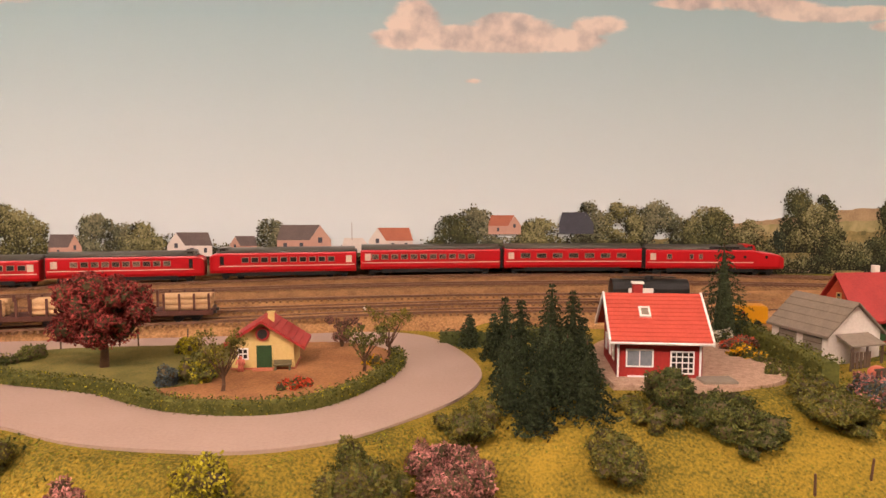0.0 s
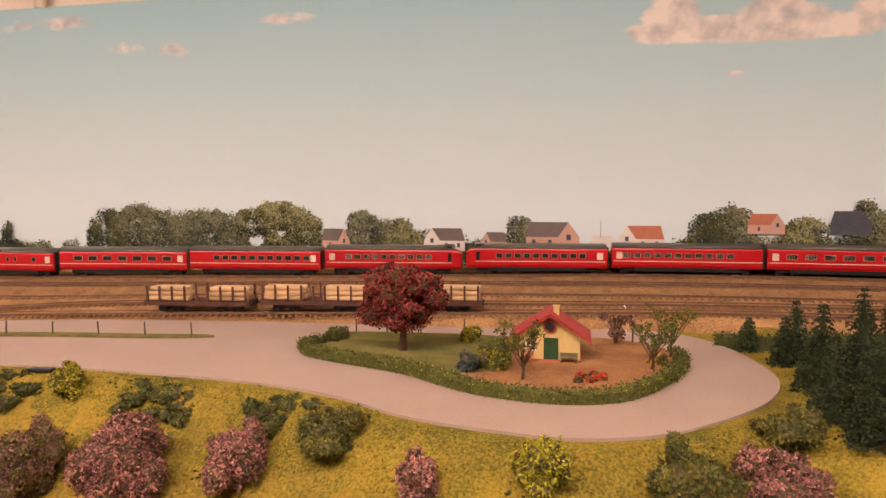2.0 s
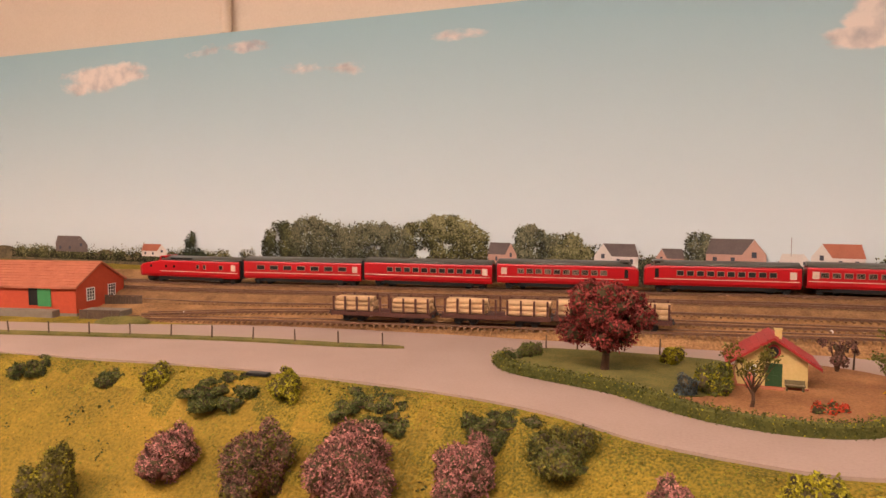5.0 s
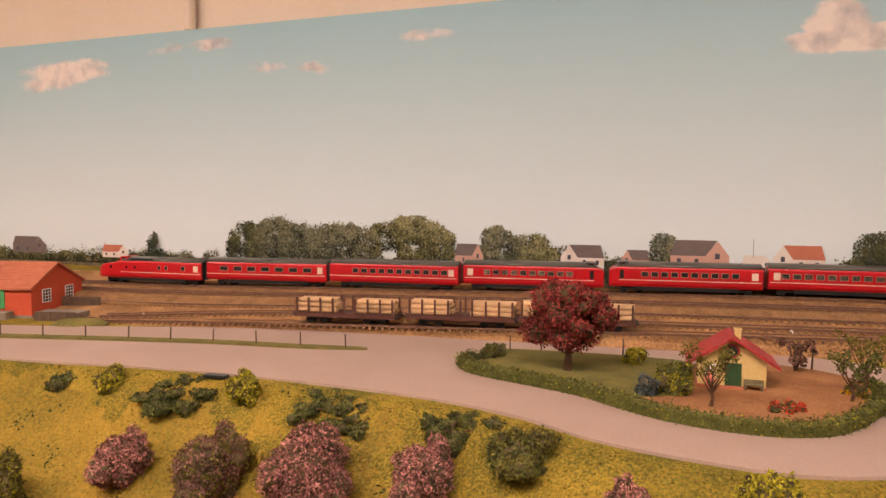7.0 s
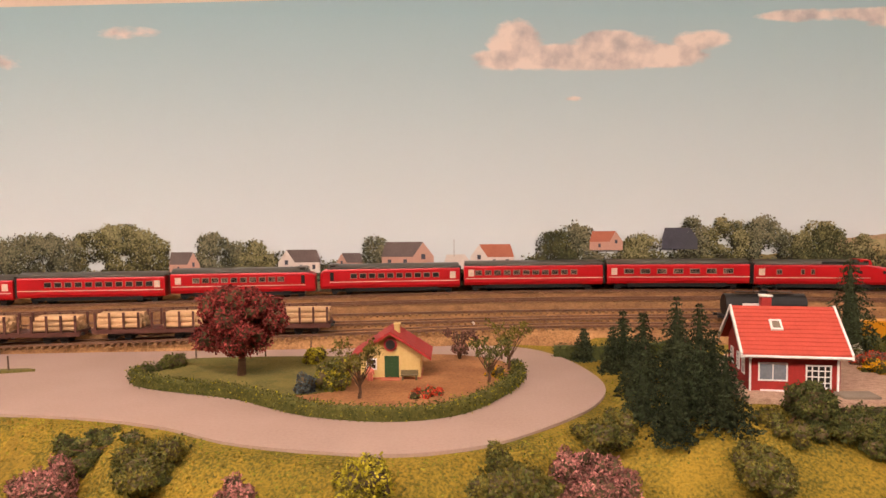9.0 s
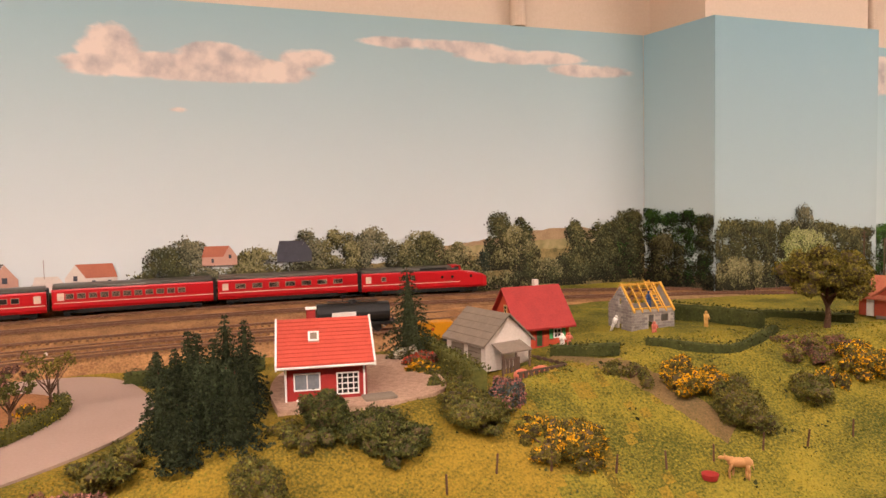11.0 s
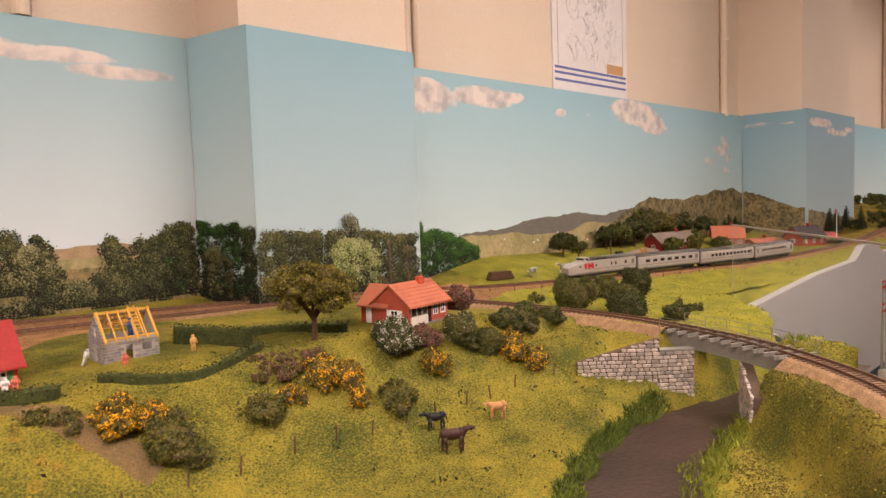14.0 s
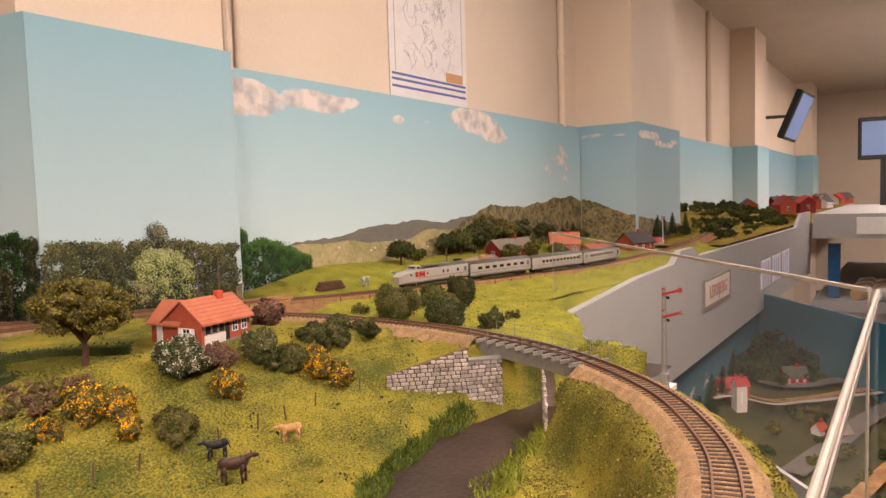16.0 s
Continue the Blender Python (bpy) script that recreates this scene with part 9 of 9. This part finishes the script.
for k in range(16):
    x, y = 5.0 + 0.08 * (k % 8), 0.02 + 0.10 * (k // 8)
    lg = mesh_ob("stored_roll", newrod((0, -0.05, 0), (0, 0.05, 0), 0.035, seg=12), M_LOG if k % 3 else M_WHITE)
    lg.matrix_basis = pose(x, y, -0.425, 0, 0, 60)
    tagged(lg, "pale brown roll stored on the lower shelf", "roll", "stored rolls")

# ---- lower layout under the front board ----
M_SKY3 = sky_mat("printed_sky_lower", [(2.0, -0.38, 0.2, 0.04, 0.7), (2.5, -0.40, 0.2, 0.04, 0.6)], (0.07, 0.16, 0.19), (0.02, 0.085, 0.125), -0.52, -0.26)
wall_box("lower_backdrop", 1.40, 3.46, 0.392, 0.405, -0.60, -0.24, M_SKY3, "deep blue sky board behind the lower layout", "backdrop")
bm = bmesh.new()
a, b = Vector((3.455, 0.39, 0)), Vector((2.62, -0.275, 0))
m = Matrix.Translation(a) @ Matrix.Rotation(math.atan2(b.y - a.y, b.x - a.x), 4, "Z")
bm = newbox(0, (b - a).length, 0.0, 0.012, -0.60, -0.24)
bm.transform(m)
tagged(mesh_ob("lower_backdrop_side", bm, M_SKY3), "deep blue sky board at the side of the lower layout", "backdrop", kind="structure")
# paving and turf colours darkened for the dimmer light below the front board
M_LOWROAD = mat("shaded_lower_paving", (0.15, 0.125, 0.10), (0.10, 0.085, 0.07), rough=0.85, scale=14, bump=0.1)
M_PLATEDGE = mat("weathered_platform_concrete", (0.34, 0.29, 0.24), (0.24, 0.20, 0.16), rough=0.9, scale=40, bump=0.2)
M_LOWG = mat("shaded_lower_turf", (0.070, 0.056, 0.014), (0.026, 0.028, 0.008), rough=0.95, scale=14, bump=0.6, fine=20)


def low_z(x, y):
    return -0.52 + 0.06 * ss(2.5, 3.3, x) + 0.05 * ss(0.2, 0.39, y) + 0.008 * noise.noise((x * 7, y * 7, 3))


ver, faces = [], []
for i in range(56):
    for j in range(40):
        x, y = 1.15 + 0.042 * i, -1.2 + 0.0407 * j
        ver.append((x, y, low_z(x, y)))
for i in range(55):
    for j in range(39):
        q = i * 40 + j
        faces.append((q, q + 40, q + 41, q + 1))
me = bpy.data.meshes.new("lower_ground")
me.from_pydata(ver, [], faces)
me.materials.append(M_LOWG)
tagged(new("lower_ground", me), "olive flocked ground of the lower layout, darkened as in shade", "ground", kind="structure")
def low_band(name, pts, w, material, label, category, lift):
    bm = bmesh.new()
    prev = None
    line = spline([(*p, 0) for p in pts], 0.03)
    for i, p in enumerate(line):
        d = (line[min(i + 1, len(line) - 1)] - line[max(i - 1, 0)]).normalized()
        row = [bm.verts.new((p.x - d.y * k, p.y + d.x * k, low_z(p.x, p.y) + lift)) for k in (-w, w)]
        if prev:
            bm.faces.new((prev[0], row[0], row[1], prev[1]))
        prev = row
    bmesh.ops.recalc_face_normals(bm, faces=bm.faces)
    tagged(mesh_ob(name, bm, material), label, category, kind="structure")


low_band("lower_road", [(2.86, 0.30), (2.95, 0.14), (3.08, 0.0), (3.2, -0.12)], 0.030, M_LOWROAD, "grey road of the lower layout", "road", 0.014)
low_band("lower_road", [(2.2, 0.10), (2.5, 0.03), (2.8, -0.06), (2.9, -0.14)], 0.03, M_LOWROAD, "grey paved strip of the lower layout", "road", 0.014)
low_band("lower_track", [(1.9, 0.02), (2.2, -0.06), (2.5, -0.14), (2.7, -0.22)], 0.02, M_YARD, "brown track bed of the lower layout", "track", 0.016)
village_house("lower_house", "red timber house with dark roof on the lower layout", 2.97, 0.20, 0.075, 0.06, 0.036, 0.064, M_FALU, M_ROOFDK, -60, low_z(2.97, 0.20), 3)
village_house("lower_house", "white half-timbered house with red roof on the lower layout", 2.58, 0.08, 0.035, 0.03, 0.016, 0.034, M_RENDER, M_BRICKRED, -30, low_z(2.58, 0.08), 2)
village_house("church_tower", "white stepped church tower with red roof", 2.60, 0.30, 0.034, 0.032, 0.084, 0.104, M_RENDER, M_TILE2, -50, low_z(2.6, 0.30), 1)
village_house("church_nave", "low red church nave beside the tower", 2.66, 0.335, 0.09, 0.05, 0.045, 0.07, M_BRICKRED, M_TILE2, -50, low_z(2.66, 0.33), 2)
low_band("lower_platform", [(2.52, 0.36), (2.602, 0.314), (2.73, 0.143), (2.857, -0.015), (2.95, -0.16)], 0.012, M_PLATEDGE, "long pale platform edge of the lower layout", "platform", 0.036)
low_band("lower_track", [(2.58, 0.37), (2.66, 0.325), (2.79, 0.15), (2.915, -0.01), (3.0, -0.15)], 0.018, M_BED, "brown track bed behind the lower platform", "track", 0.026)
low_band("lower_track", [(2.1, -0.12), (2.4, -0.25), (2.6, -0.38)], 0.016, M_BED, "brown curved track bed of the lower layout", "track", 0.016)
village_house("lower_house", "low pale building with red doors on the lower layout", 3.20, 0.02, 0.11, 0.05, 0.028, 0.042, M_RENDER, M_GRROOF, -65, low_z(3.2, 0.02) + 0.01, 4)
village_house("lower_house", "small red house with grey roof below the platform", 2.56, 0.03, 0.055, 0.04, 0.022, 0.042, M_FALU, M_GRROOF, -40, low_z(2.56, 0.03), 2)
for k in range(46):
    x = fr.uniform(2.85, 3.36)
    y = fr.uniform(0.14, 0.37) - 0.55 * max(0.0, x - 3.25)
    plant("lower_tree", "dark green clump of trees on the lower layout", "bush", x, y, fr.uniform(0.022, 0.042), fr.uniform(0.04, 0.085), fr.choice((L_DARK, L_SPRUCE, L_SPRUCE)), 150, 0.006, low_z(x, y))
for k in range(12):
    x, y = 2.36 + 0.05 * k, 0.362 + 0.012 * math.sin(k * 2.1)
    spruce(x, y, fr.uniform(0.07, 0.12), 0.026, low_z(x, y), "lower spruces", "dark pointed spruce on the lower layout")
for k in range(60):
    x, y = fr.uniform(1.75, 2.75), fr.uniform(-0.42, 0.22)
    plant("lower_shrub", "olive green shrub on the lower layout", "bush", x, y, fr.uniform(0.012, 0.030), fr.uniform(0.014, 0.034), fr.choice((L_MID, L_OLIVE, L_DARK)), 80, 0.005, low_z(x, y))

# sloping turf edge between the far meadow and the front board
rim_top = ((1.475, -0.034), (1.9, -0.006), (2.17, 0.0), (2.24, 0.03), (2.36, 0.03), (2.42, 0.002), (2.85, 0.003))
bm = bmesh.new()
prev = None
for k in range(140):
    x = 1.484 + k * 0.0098
    fz = next(za + (zb - za) * (x - xa) / (xb - xa) for (xa, za), (xb, zb) in zip(rim_top, rim_top[1:]) if x <= xb)
    fz = min(fz, 0.001)
    row = [bm.verts.new((x, y, z)) for y, z in ((0.3893, fz - 0.004), (0.3935, fz + 0.4 * (height(x, 0.41) - fz)), (0.404, height(x, 0.404) + 0.0012), (0.425, height(x, 0.425) + 0.0006))]
    if prev:
        for q in range(3):
            bm.faces.new((prev[q], row[q], row[q + 1], prev[q + 1]))
    prev = row
bmesh.ops.recalc_face_normals(bm, faces=bm.faces)
tagged(mesh_ob("meadow_edge", bm, M_MEADOW, smooth=True), "bright yellow-green turf edge sloping down to the front board", "turf", kind="structure")
